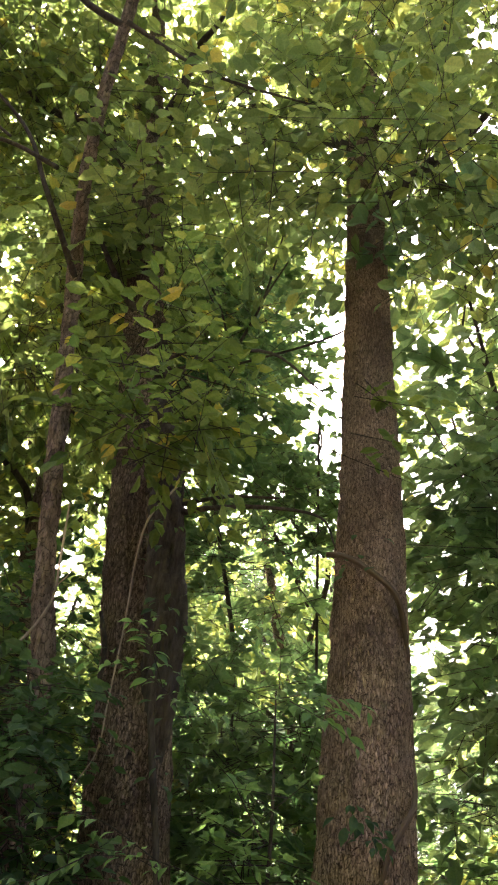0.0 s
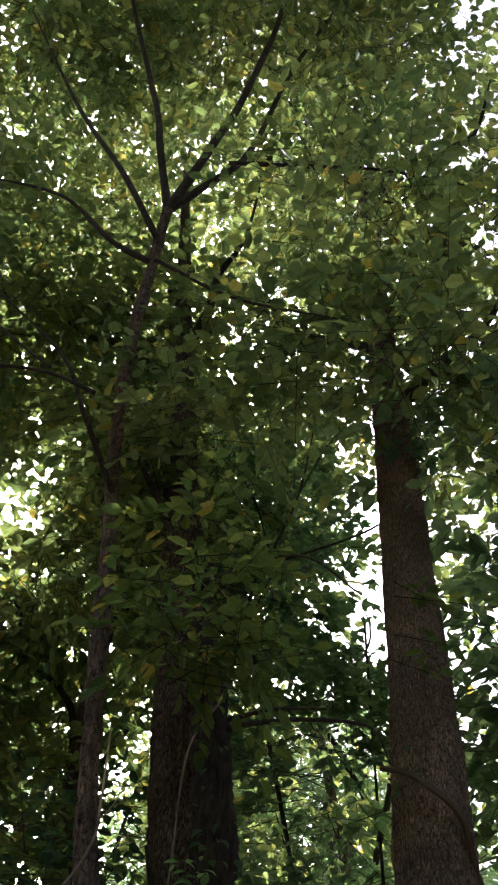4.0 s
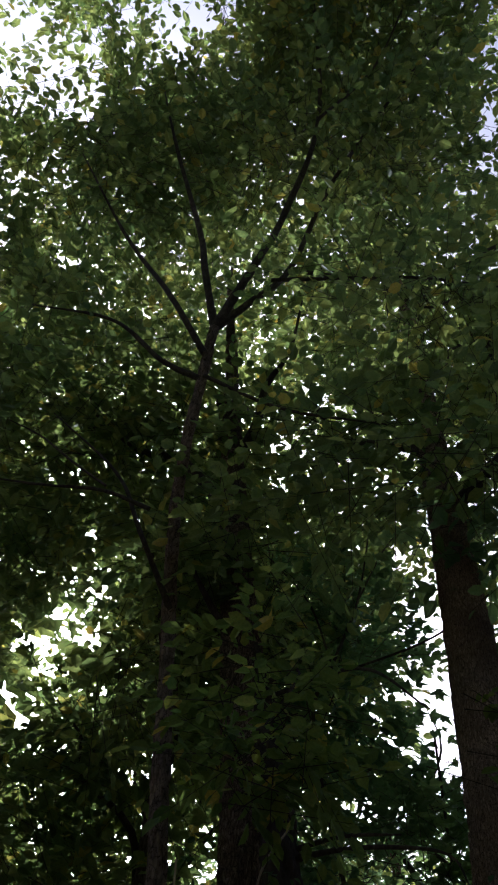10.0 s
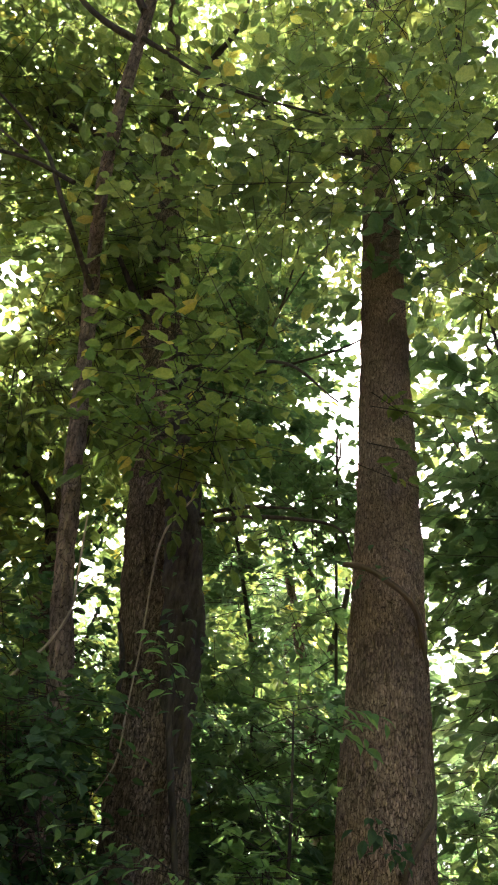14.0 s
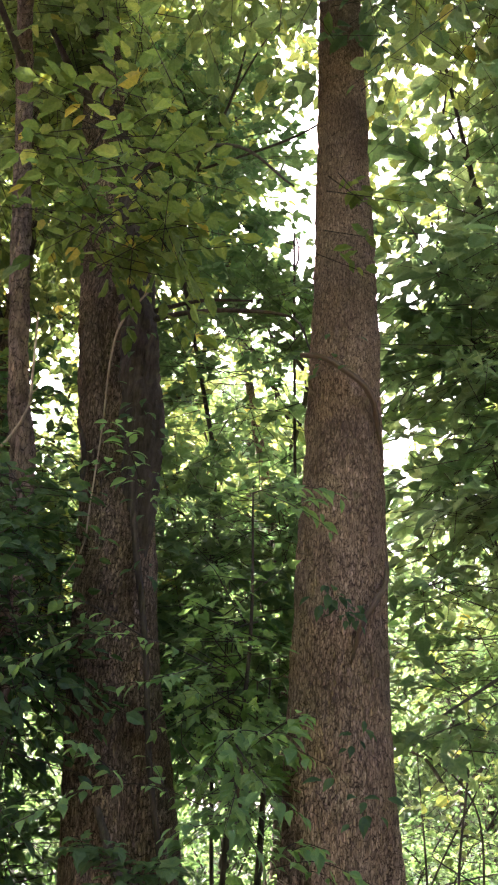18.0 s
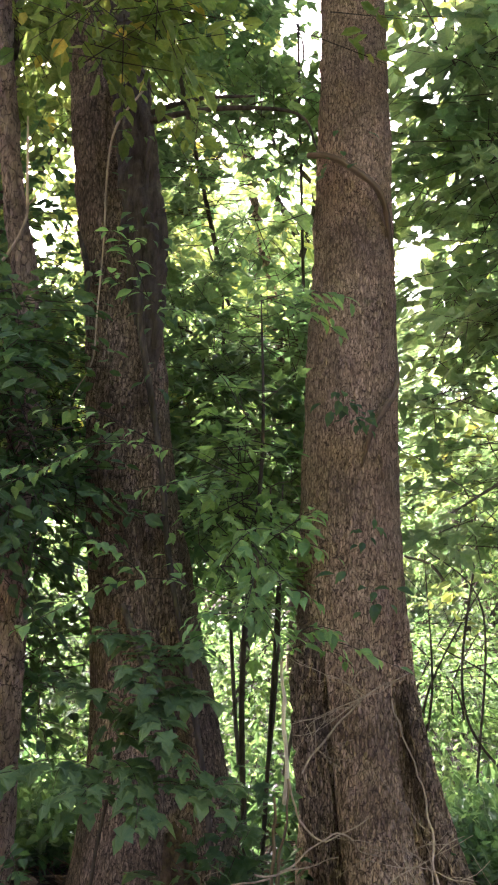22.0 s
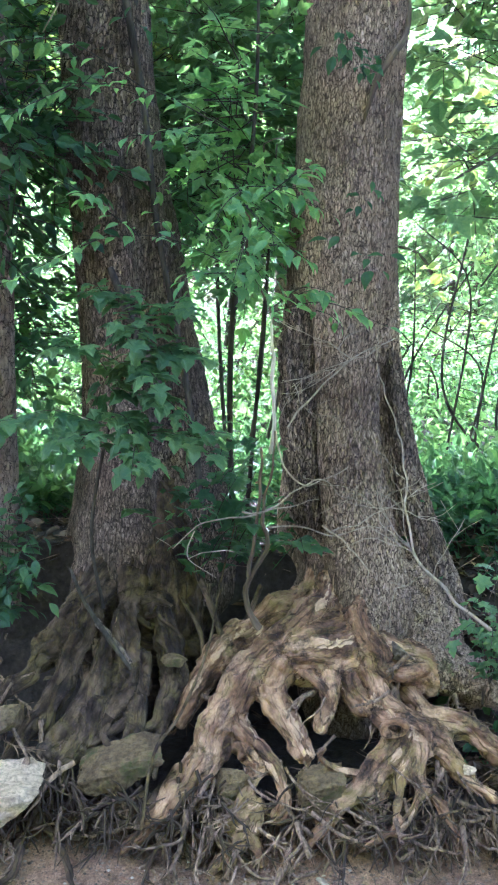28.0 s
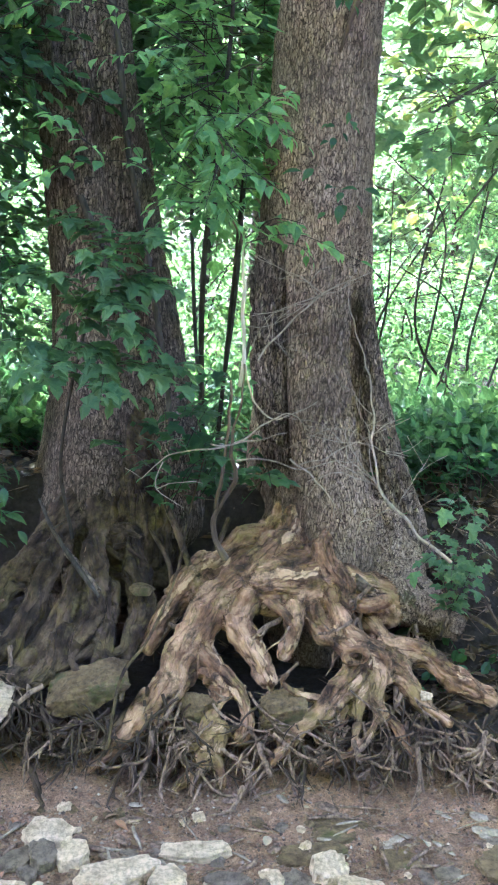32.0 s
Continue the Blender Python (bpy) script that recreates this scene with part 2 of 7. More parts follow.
def ground_material():
    m, t, b = nodes_of("damp_mud", 0.75, 0.3)
    v = coords(t)
    c = ramp(t, noise_of(t, v, 26, 8, 0.7), [(0.3, (0.155, 0.091, 0.054)), (0.52, (0.355, 0.220, 0.136)), (0.72, (0.56, 0.365, 0.24))])
    c = mixed(t, 1.0, c, ramp(t, noise_of(t, v, 2.4, 4), [(0.35, (0.6, 0.58, 0.56)), (0.65, (1.2, 1.15, 1.1))]), "MULTIPLY")
    c = mixed(t, 1.0, c, ramp(t, noise_of(t, v, 150, 5, 0.7), [(0.36, (0.55, 0.54, 0.53)), (0.6, (1.2, 1.2, 1.2))]), "MULTIPLY")
    # Dark bank soil above the mud; also paints the shade under the roots
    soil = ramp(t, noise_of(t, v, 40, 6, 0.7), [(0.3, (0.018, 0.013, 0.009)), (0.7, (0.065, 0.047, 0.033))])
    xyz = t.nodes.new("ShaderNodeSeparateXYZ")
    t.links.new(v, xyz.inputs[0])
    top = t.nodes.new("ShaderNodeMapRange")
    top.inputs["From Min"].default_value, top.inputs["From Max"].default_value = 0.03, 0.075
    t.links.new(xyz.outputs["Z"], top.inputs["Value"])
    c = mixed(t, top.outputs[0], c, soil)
    t.links.new(c, b.inputs["Base Color"])
    bumped(t, b, noise_of(t, v, 60, 7, 0.75), 1.0, 0.028)
    return m


def stone_material(name, a, bcol, moss_at=0.66):
    m, t, b = nodes_of(name, 0.85, 0.3)
    v = coords(t)
    c = ramp(t, noise_of(t, v, 14, 8, 0.65), [(0.3, a), (0.7, bcol)])
    speck = ramp(t, noise_of(t, v, 70, 6, 0.7), [(0.34, (0.55, 0.53, 0.50)), (0.56, (1.15, 1.13, 1.1))])
    c = mixed(t, 1.0, c, speck, "MULTIPLY")
    mk = ramp(t, noise_of(t, v, 9, 5, 0.6), [(moss_at - 0.05, (0, 0, 0)), (moss_at + 0.05, (1, 1, 1))])
    c = mixed(t, mk, c, (0.075, 0.085, 0.02))
    smear = ramp(t, noise_of(t, v, 6, 6, 0.7), [(0.55, (0, 0, 0)), (0.66, (0.6, 0.6, 0.6))])
    c = mixed(t, smear, c, (0.12, 0.078, 0.054))
    t.links.new(c, b.inputs["Base Color"])
    bumped(t, b, noise_of(t, v, 38, 9, 0.75), 1.0, 0.025)
    return m


def grit_material():
    m, t, b = nodes_of("creek_grit", 0.85, 0.2)
    g = t.nodes.new("ShaderNodeNewGeometry")
    t.links.new(ramp(t, g.outputs["Random Per Island"], [(0.0, (0.05, 0.034, 0.024)), (0.4, (0.17, 0.115, 0.078)), (0.9, (0.25, 0.175, 0.122)), (0.98, (0.33, 0.25, 0.185)), (1.0, (0.55, 0.47, 0.37))]), b.inputs["Base Color"])
    return m


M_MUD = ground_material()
M_GRIT = grit_material()
M_STONE = stone_material("pale_limestone", (0.46, 0.335, 0.21), (0.78, 0.61, 0.425), 0.72)
M_STONE_M = stone_material("mossy_brown_stone", (0.085, 0.056, 0.027), (0.27, 0.19, 0.092), 0.60)
M_STONE_D = stone_material("dark_slate", (0.11, 0.082, 0.06), (0.27, 0.21, 0.155), 0.8)
M_LITTER = leaf_material("old_leaf_litter", [(0.0, (0.035, 0.022, 0.015)), (0.6, (0.085, 0.055, 0.037)), (1.0, (0.18, 0.12, 0.08))], 0.15, 0.1, (1.1, 1.0, 1.0))
M_DEAD = leaf_material("dead_leaf", [(0.0, (0.12, 0.075, 0.05)), (0.4, (0.24, 0.15, 0.10)), (0.6, (0.34, 0.16, 0.10)), (0.75, (0.42, 0.30, 0.23)), (0.93, (0.50, 0.40, 0.32)), (1.0, (0.5, 0.46, 0.10))], 0.2, 0.15, (1.2, 1.1, 1.0))

# ---- mesh tools ----


def lattice(i, j, k, s):
    with np.errstate(over="ignore"):
        n = i.astype(np.uint32) * np.uint32(374761393) + j.astype(np.uint32) * np.uint32(668265263) + k.astype(np.uint32) * np.uint32(1274126177) + np.uint32(s * 97531 + 11)
        n = (n ^ (n >> np.uint32(13))) * np.uint32(1103515245)
        n = n ^ (n >> np.uint32(16))
    return (n & np.uint32(0xFFFF)).astype(float) / 65535.0


def vnoise(p, s=0):
    """Smooth value noise in 0..1 at points p (n, 3)."""
    q = np.floor(p).astype(np.int64)
    f = p - q
    f = f * f * (3 - 2 * f)
    out = 0
    for a in (0, 1):
        for b in (0, 1):
            for c in (0, 1):
                w = (f[:, 0] if a else 1 - f[:, 0]) * (f[:, 1] if b else 1 - f[:, 1]) * (f[:, 2] if c else 1 - f[:, 2])
                out = out + w * lattice(q[:, 0] + a, q[:, 1] + b, q[:, 2] + c, s)
    return out


def fbm(p, s=0, octaves=3):
    out, amp, tot = 0, 1.0, 0
    for o in range(octaves):
        out = out + amp * vnoise(p * 2 ** o, s + o * 17)
        tot += amp
        amp *= 0.5
    return out / tot


def mesh_from(name, verts, faces, material, smooth=True, grain=None):
    """A mesh from arrays of vertices and of equal-sized faces."""
    me = bpy.data.meshes.new(name)
    verts, faces = np.asarray(verts, np.float32), np.asarray(faces, np.int32)
    n, k = faces.shape
    me.vertices.add(len(verts))
    me.vertices.foreach_set("co", verts.ravel())
    me.loops.add(n * k)
    me.loops.foreach_set("vertex_index", faces.ravel())
    me.polygons.add(n)
    me.polygons.foreach_set("loop_start", np.arange(0, n * k, k, dtype=np.int32))
    me.polygons.foreach_set("use_smooth", np.full(n, smooth))
    if grain is not None:
        me.attributes.new("grain", "FLOAT_VECTOR", "POINT").data.foreach_set("vector", np.asarray(grain, np.float32).ravel())
    me.materials.append(material)
    me.update(calc_edges=True)
    return me


def part(name, me, parent, label="", kind=""):
    ob = new(name, me)
    ob.parent = parent
    if parent is not None and parent.location.length > 0:
        ob.matrix_parent_inverse = Matrix.Translation(-parent.location)
    return tagged(ob, label, kind=kind)


def thing(name, at, label, category, group="", kind=""):
    ob = new(name)
    ob.empty_display_size = 0.1
    ob.location = at
    return tagged(ob, label, category, group, kind)


def spline(points, step):
    """Points (x, y, z, r) resampled along a smooth curve."""
    p = np.asarray(points, float)
    p = np.vstack([2 * p[0] - p[1], p, 2 * p[-1] - p[-2]])
    out = []
    for i in range(1, len(p) - 2):
        n = max(2, int(np.linalg.norm(p[i + 1, :3] - p[i, :3]) / step))
        t = np.linspace(0, 1, n, endpoint=False)[:, None]
        a, b, c, d = p[i - 1], p[i], p[i + 1], p[i + 2]
        out.append(0.5 * (2 * b + (c - a) * t + (2 * a - 5 * b + 4 * c - d) * t ** 2 + (3 * b - a - 3 * c + d) * t ** 3))
    out.append(p[-2:-1])
    out = np.vstack(out)
    out[:, 3] = np.maximum(out[:, 3], 0.0008)
    return out


def tube(points, sides=8, step=0.05, rough=0.0, freq=12.0, flute=0.0, lobes=7, seed=0, shape=None, cap=True):
    """A tapering, uneven limb along points. Returns vertices and quads."""
    c = spline(points, step)
    n = len(c)
    d = np.gradient(c[:, :3], axis=0)
    d /= np.linalg.norm(d, axis=1)[:, None] + 1e-9
    u = np.cross(d[0], (0.31, 0.9, 0.2) if abs(d[0][2]) > 0.5 else (0, 0, 1))
    us = []
    for k in range(n):
        u = u - d[k] * (u @ d[k])
        u /= np.linalg.norm(u) + 1e-9
        us.append(u)
    us = np.array(us)
    vs = np.cross(d, us)
    th = np.linspace(0, 2 * np.pi, sides, endpoint=False)
    ring = np.cos(th)[None, :, None] * us[:, None, :] + np.sin(th)[None, :, None] * vs[:, None, :]
    r = np.repeat(c[:, 3][:, None], sides, 1)
    base = (c[:, None, :3] + ring * r[:, :, None]).reshape(-1, 3)
    if rough:
        r = r * (1 + rough * 2 * (fbm(base * freq, seed) - 0.5).reshape(n, sides))
    if flute:
        ang = np.stack([np.cos(th) * lobes / 3, np.sin(th) * lobes / 3], 1)
        q = np.concatenate([np.repeat(ang[None], n, 0), np.repeat((np.arange(n) * step * 2.2)[:, None, None], sides, 1)], 2).reshape(-1, 3)
        r = r * (1 + flute * 2 * (fbm(q + seed * 3.7, seed + 5, 2) - 0.5).reshape(n, sides))
    if flute and sides >= 20:
        q = q * [1.5, 1.5, 3.2] + 0.9 * (fbm(base * 14, seed + 9, 2) - 0.5)[:, None]
        crease = (1 - np.abs(2 * vnoise(q + seed, seed + 2) - 1)) ** 5
        r = r * (1 - 0.26 * crease.reshape(n, sides) + 0.14 * (fbm(base * 55, seed + 3, 2) - 0.5).reshape(n, sides))
    if shape is not None:
        r = shape(r, th, c, ring)
    v = (c[:, None, :3] + ring * r[:, :, None]).reshape(-1, 3)
    i = np.arange(n - 1)[:, None] * sides
    j = np.arange(sides)[None, :]
    j2 = (j + 1) % sides
    f = np.stack([i + j, i + j2, i + sides + j2, i + sides + j], -1).reshape(-1, 4)
    if cap:
        v = np.vstack([v, c[-1:, :3] + d[-1] * c[-1, 3] * 0.6])
        top = (n - 1) * sides
        f = np.vstack([f, np.stack([top + j[0], top + j2[0], np.full(sides, len(v) - 1), np.full(sides, len(v) - 1)], -1)[:0]])
        k = np.arange(0, sides - 1, 2)
        f = np.vstack([f, np.stack([top + k, top + (k + 1) % sides, top + (k + 2) % sides, np.full(len(k), len(v) - 1)], -1)])
    return v, f


def limb_mesh(name, points, material, sides=8, step=0.05, rough=0.0, freq=12.0, flute=0.0, lobes=7, seed=0):
    """A tube as a mesh that knows the lie of its grain."""
    v, f = tube(points, sides, step, rough, freq, flute, lobes, seed)
    c = spline(points, step)
    th = np.linspace(0, 2 * np.pi, sides, endpoint=False)
    run = np.concatenate([[0], np.cumsum(np.linalg.norm(np.diff(c[:, :3], axis=0), axis=1))])
    g = np.stack([c[:, 3][:, None] * np.cos(th), c[:, 3][:, None] * np.sin(th), np.repeat(run[:, None], sides, 1)], 2).reshape(-1, 3)
    g = np.vstack([g, [[0, 0, run[-1]]]]) + [seed * 0.37, 0, seed * 0.21]
    return mesh_from(name, v, f, material, grain=g)


def joined(list_of):
    vs, fs, at = [], [], 0
    for v, f in list_of:
        vs.append(v)
        fs.append(f + at)
        at += len(v)
    return np.vstack(vs), np.vstack(fs)


def unit(a):
    return a / (np.linalg.norm(a, axis=-1, keepdims=True) + 1e-9)


OVATE = ((0.0, 0.0, 0.0), (0.28, 0.265, 0.05), (0.68, 0.235, 0.04), (1.0, 0.0, -0.10), (0.68, -0.235, 0.04), (0.28, -0.265, 0.05))
OVATE_F = ((0, 1, 2, 3), (0, 3, 4, 5))
FAR_LEAF = ((0.0, 0.0, 0.0), (0.48, 0.34, 0.05), (1.0, 0.0, -0.10), (0.48, -0.34, 0.05))
FAR_LEAF_F = ((0, 1, 2), (0, 2, 3))
MAPLE = ((0.0, 0.0, 0.0), (0.08, 0.30, 0.02), (0.42, 0.52, 0.0), (0.45, 0.24, 0.03), (1.0, 0.0, -0.12), (0.45, -0.24, 0.03), (0.42, -0.52, 0.0), (0.08, -0.30, 0.02))
MAPLE_F = ((0, 1, 2, 3), (0, 3, 4, 5), (0, 5, 6, 7))


def leaf_mesh(name, pos, way, up, size, material, outline=OVATE, quads=OVATE_F):
    """Many folded leaves in one mesh: base, direction, face and length of each."""
    way = unit(way)
    side = unit(np.cross(up, way))
    nrm = np.cross(way, side)
    o = np.array(outline)
    v = pos[:, None] + size[:, None, None] * (o[None, :, 0:1] * way[:, None] + o[None, :, 1:2] * side[:, None] + o[None, :, 2:3] * nrm[:, None])
    k = len(outline)
    f = (np.arange(len(pos)) * k)[:, None, None] + np.array(quads)[None]
    return mesh_from(name, v.reshape(-1, 3), f.reshape(-1, len(quads[0])), material, False)


def sprays(centres, ways, length, per, size, rng, droop=0.25, tilt=0.55):
    """Leafy twigs: leaves set in two rows along each twig. Returns arrays for leaf_mesh, and the twigs' ends."""
    n = len(centres)
    ways = unit(ways)
    L = length * rng.uniform(0.6, 1.35, n)
    s = (np.arange(per) + 0.6) / per
    bend = np.array([0, 0, -1.0])
    p = centres[:, None] + ways[:, None] * (L[:, None] * s)[:, :, None] + bend * (droop * L[:, None] * s ** 2)[:, :, None]
    side = unit(np.cross(ways, [0, 0, 1.0]) + 1e-4)
    sign = np.where(np.arange(per) % 2, 1.0, -1.0)
    w = ways[:, None] * 0.75 + side[:, None] * sign[None, :, None] * 0.85 + bend * 0.35 + rng.normal(0, 0.32, (n, per, 3))
    w[:, -1] = ways * 1.2 + bend * 0.5
    up = np.array([0, 0, 1.0]) + rng.normal(0, tilt, (n, per, 3))
    sz = size * rng.uniform(0.55, 1.25, (n, per))
    p = p + rng.normal(0, 0.012, p.shape)
    return p.reshape(-1, 3), w.reshape(-1, 3), up.reshape(-1, 3), sz.ravel(), centres, centres + ways * L[:, None] + bend * (droop * L)[:, None]


def sticks_mesh(name, a, b, r, material):
    """Three-sided thin twigs from a to b in one mesh."""
    d = unit(b - a)
    u = unit(np.cross(d, [0.3, 0.2, 0.9]))
    v = np.cross(d, u)
    th = np.array([0, 2.094, 4.189])
    ring = np.cos(th)[None, :, None] * u[:, None] + np.sin(th)[None, :, None] * v[:, None]
    vv = np.concatenate([a[:, None] + ring * r, b[:, None] + ring * r * 0.35], 1)
    f = np.array([[0, 1, 4, 3], [1, 2, 5, 4], [2, 0, 3, 5]])
    return mesh_from(name, vv.reshape(-1, 3), ((np.arange(len(a)) * 6)[:, None, None] + f).reshape(-1, 4), material)


def in_blobs(blobs, rng, clump=1.1, thin=0.42):
    """Spray bases in ellipsoids (centre, radii, number), thinned by a coarse noise so that gaps stay open, and the ways outward."""
    ps, ws = [], []
    for c, r, n in blobs:
        c, r = np.array(c), np.array(r)
        q = unit(rng.normal(size=(n * 2, 3))) * (rng.uniform(0, 1, (n * 2, 1)) ** 0.45)
        p = c + q * r
        keep = fbm(p * clump + 9.1, 3, 2) > thin
        p, q = p[keep][:n], q[keep][:n]
        ps.append(p)
        ws.append(unit(q * [1, 1, 0.4] + rng.normal(0, 0.5, q.shape) * [1, 1, 0.5]))
    return np.vstack(ps), np.vstack(ws)


# openings in the leaf cover over the bank: azimuth, elevation and half width in degrees, from the creek's edge
OPENINGS = [(-88, 69, 2.8), (-77, 69, 2.4), (-69, 70.5, 3.0), (-95, 84.7, 2.2), (-16, 86, 1.0), (-88, 79.3, 1.2), (39.6, 78.2, 1.6), (31, 75, 1.3), (2.3, 36.8, 1.7), (2.2, 40, 1.9), (2.3, 44, 1.3), (1.2, 37.7, 1.5), (-1.3, 40, 1.0), (-17, 25.6, 1.5),
            (-20.9, 28.3, 1.1), (-2.6, 21.4, 0.9), (10, 21.6, 0.7), (17, 36.2, 1.1), (11, 34.6, 0.6), (-0.5, 26.2, 0.7), (2.6, 46.1, 1.1), (20.5, 62.5, 2.4), (18.4, 57.3, 1.4), (-16.7, 19.7, 0.8), (-42, 70, 0.7), (-34, 39.4, 2.4), (-30, 44, 1.4), (-33, 47, 1.2), (-27, 37, 1.1), (17, 50, 1.6), (15.5, 44, 1.3), (21, 56, 1.6), (14, 38, 1.0), (13, 29, 0.9), (16, 25, 1.0)]


def covered(p, strict=False):
    """False for leaves that would close one of the openings; the rims stay ragged."""
    w = unit(p - np.array([0.05, 0.05, 1.85]))
    keep = np.ones(len(p), bool)
    edge = 0.3 + 1.1 * fbm(w * 55, 77, 2)
    for az, el, half in OPENINGS:
        a, e = radians(az), radians(el)
        g = np.array([math.sin(a) * math.cos(e), math.cos(a) * math.cos(e), math.sin(e)])
        keep &= np.arccos(np.clip(w @ g, -1, 1)) > radians(half) * edge
    return keep if strict else keep | (vnoise(p * 23, 5) < 0.41)


def crown(parent, blobs, size, material, seed, per=11, length=0.42, outline=OVATE, quads=OVATE_F, clump=1.1, thin=0.42, name="crown", twig_r=0.003):
    rng = np.random.default_rng(seed)
    c, w = in_blobs(blobs, rng, clump, thin)
    p, lw, up, sz, a, b = sprays(c, w, length, per, size, rng)
    keep = covered(p)
    p, lw, up, sz = p[keep], lw[keep], up[keep], sz[keep]
    ob = part(name, leaf_mesh(name, p, lw, up, sz, material, outline, quads), parent, "dense layered green leaves with small gaps", "stuff")
    stay = covered(b, True) & covered((a + b) / 2, True)
    part("twig_tangle", sticks_mesh("twig_tangle", (a - unit(w) * length * 0.5)[stay], b[stay], twig_r, M_LIMB), parent, "thin dark twigs", "stuff")
    return ob


def limb_to(parent, start, end, r, seed, sag=0.25, name="limb", material=None):
    rng = np.random.default_rng(seed)
    a, b = np.array(start, float), np.array(end, float)
    L = np.linalg.norm(b - a)
    pts = [(*(a + (b - a) * s + np.array([0, 0, sag * L * s * (1 - s)]) + (rng.normal(0, 0.05, 3) * L if 0 < s < 1 else 0)), r * (1 - 0.85 * s)) for s in (0, 0.25, 0.5, 0.75, 1)]
    v, f = tube(pts, 7, 0.1, 0.15, 6, seed=seed)
    return part(name, mesh_from(name, v, f, material or M_LIMB), parent)


# ---- ground: creek flat, undercut bank, forest floor ----
def height(x, y):
    p = np.stack([x, y, 0 * x], 1)
    face = 2.98 + 0.10 * (fbm(p * [2.5, 0.2, 1] + 3, 2) - 0.5) + np.where(x > 0.8, (x - 0.8) * -0.12, 0)
    face = np.maximum(face, 2.3)
    gentle = np.clip((x - 0.62) / 0.35, 0, 1)
    t = np.clip((y - face + 0.28 * gentle) / (0.16 + 0.42 * gentle), 0, 1)
    up = t * t * (3 - 2 * t) * 0.62
    far = np.clip((y - 3.2) / 6, 0, 1) * 0.25
    away = np.clip((-y - 3) / 4, 0, 1) * 0.8
    rough = 0.03 * (fbm(p * 3.5, 4, 3) - 0.5) + 0.03 * (fbm(p * 14, 8, 3) - 0.5) + 0.012 * (fbm(p * 42, 9, 2) - 0.5)
    toe = 0.10 * np.clip((y - 2.15) / 0.5, 0, 1) ** 1.5
    mound = 0.16 * np.exp(-((x - 1.15) / 0.5) ** 2 - ((y - 3.35) / 0.35) ** 2)
    return up + far + away + rough + toe + mound


def spaced(lo, hi, step, reach):
    near = np.arange(lo, hi, step)
    out, d = [], step
    e = 0
    while e < reach:
        d *= 1.35
        e += d
        out.append(e)
    out = np.array(out)
    return np.concatenate([lo - out[::-1], near, hi - step + out])


gx, gy = spaced(-1.4, 1.8, 0.010, 900), spaced(1.6, 3.4, 0.010, 900)
X, Y = np.meshgrid(gx, gy)
gv = np.stack([X.ravel(), Y.ravel(), height(X.ravel(), Y.ravel())], 1)
i0 = (np.arange(len(gy) - 1)[:, None] * len(gx) + np.arange(len(gx) - 1)[None]).ravel()
gf = np.stack([i0, i0 + 1, i0 + len(gx) + 1, i0 + len(gx)], 1)
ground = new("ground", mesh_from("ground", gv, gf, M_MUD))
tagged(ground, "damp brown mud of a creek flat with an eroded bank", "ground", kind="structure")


# ---- the two large trees ----
def flared(lobe_at, low, high, bark, ridge, hollows=()):
    """Bark ridges all the way up, buttress lobes near the base and hollows between grown-together stems."""
    def shape(r, th, c, ring):
        n, k = r.shape
        z = c[:, 2][:, None]
        t = np.clip((high - z) / (high - low), 0, 1)
        for a, w, amount in lobe_at:
            dth = np.angle(np.exp(1j * (th - a)))[None, :]
            r = r * (1 + amount * (t ** 1.6 if amount > 0 else np.minimum(1.6 * t, 1)) * np.exp(-(dth / w) ** 2))
        for a, w, amount, z0, z1 in hollows:
            dth = np.angle(np.exp(1j * (th - a)))[None, :]
            fade = np.clip((z - z0) / 0.25, 0, 1) * np.clip((z1 - z) / 0.3, 0, 1)
            r = r * (1 + amount * fade * np.exp(-(dth / w) ** 4))
        ang = np.stack([np.cos(th) * ridge, np.sin(th) * ridge], 1)
        s = np.concatenate([np.repeat(ang[None], n, 0), np.repeat(z[:, :, None] * 13.0, k, 1)], 2).reshape(-1, 3)
        wob = fbm(s * [0.35, 0.35, 0.5] + 4, 21, 2).reshape(n, k)
        s2 = s + np.stack([wob.ravel(), wob.ravel(), 0 * wob.ravel()], 1) * 1.6
        rid = 1 - np.abs(2 * vnoise(s2, 31) - 1)
        rid2 = 1 - np.abs(2 * vnoise(s2 * [2.1, 2.1, 1.7] + 7, 33) - 1)
        plates = (rid * 0.65 + rid2 * 0.35).reshape(n, k)
        return r + bark * (0.6 - plates ** 1.4) + 0.02 * (wob - 0.5)
    return shape


def big_tree(name, at, spine, label, bark_mat, lobes, seed, hollows=()):
    tree = thing(name, at, label, "tree")
    v, f = tube(spine, 170, 0.015, 0.0, seed=seed, shape=flared(lobes, 0.5, 2.1, 0.012, 8.5, hollows), cap=False)
    part("trunk", mesh_from("trunk", v, f, bark_mat), tree)
    return tree


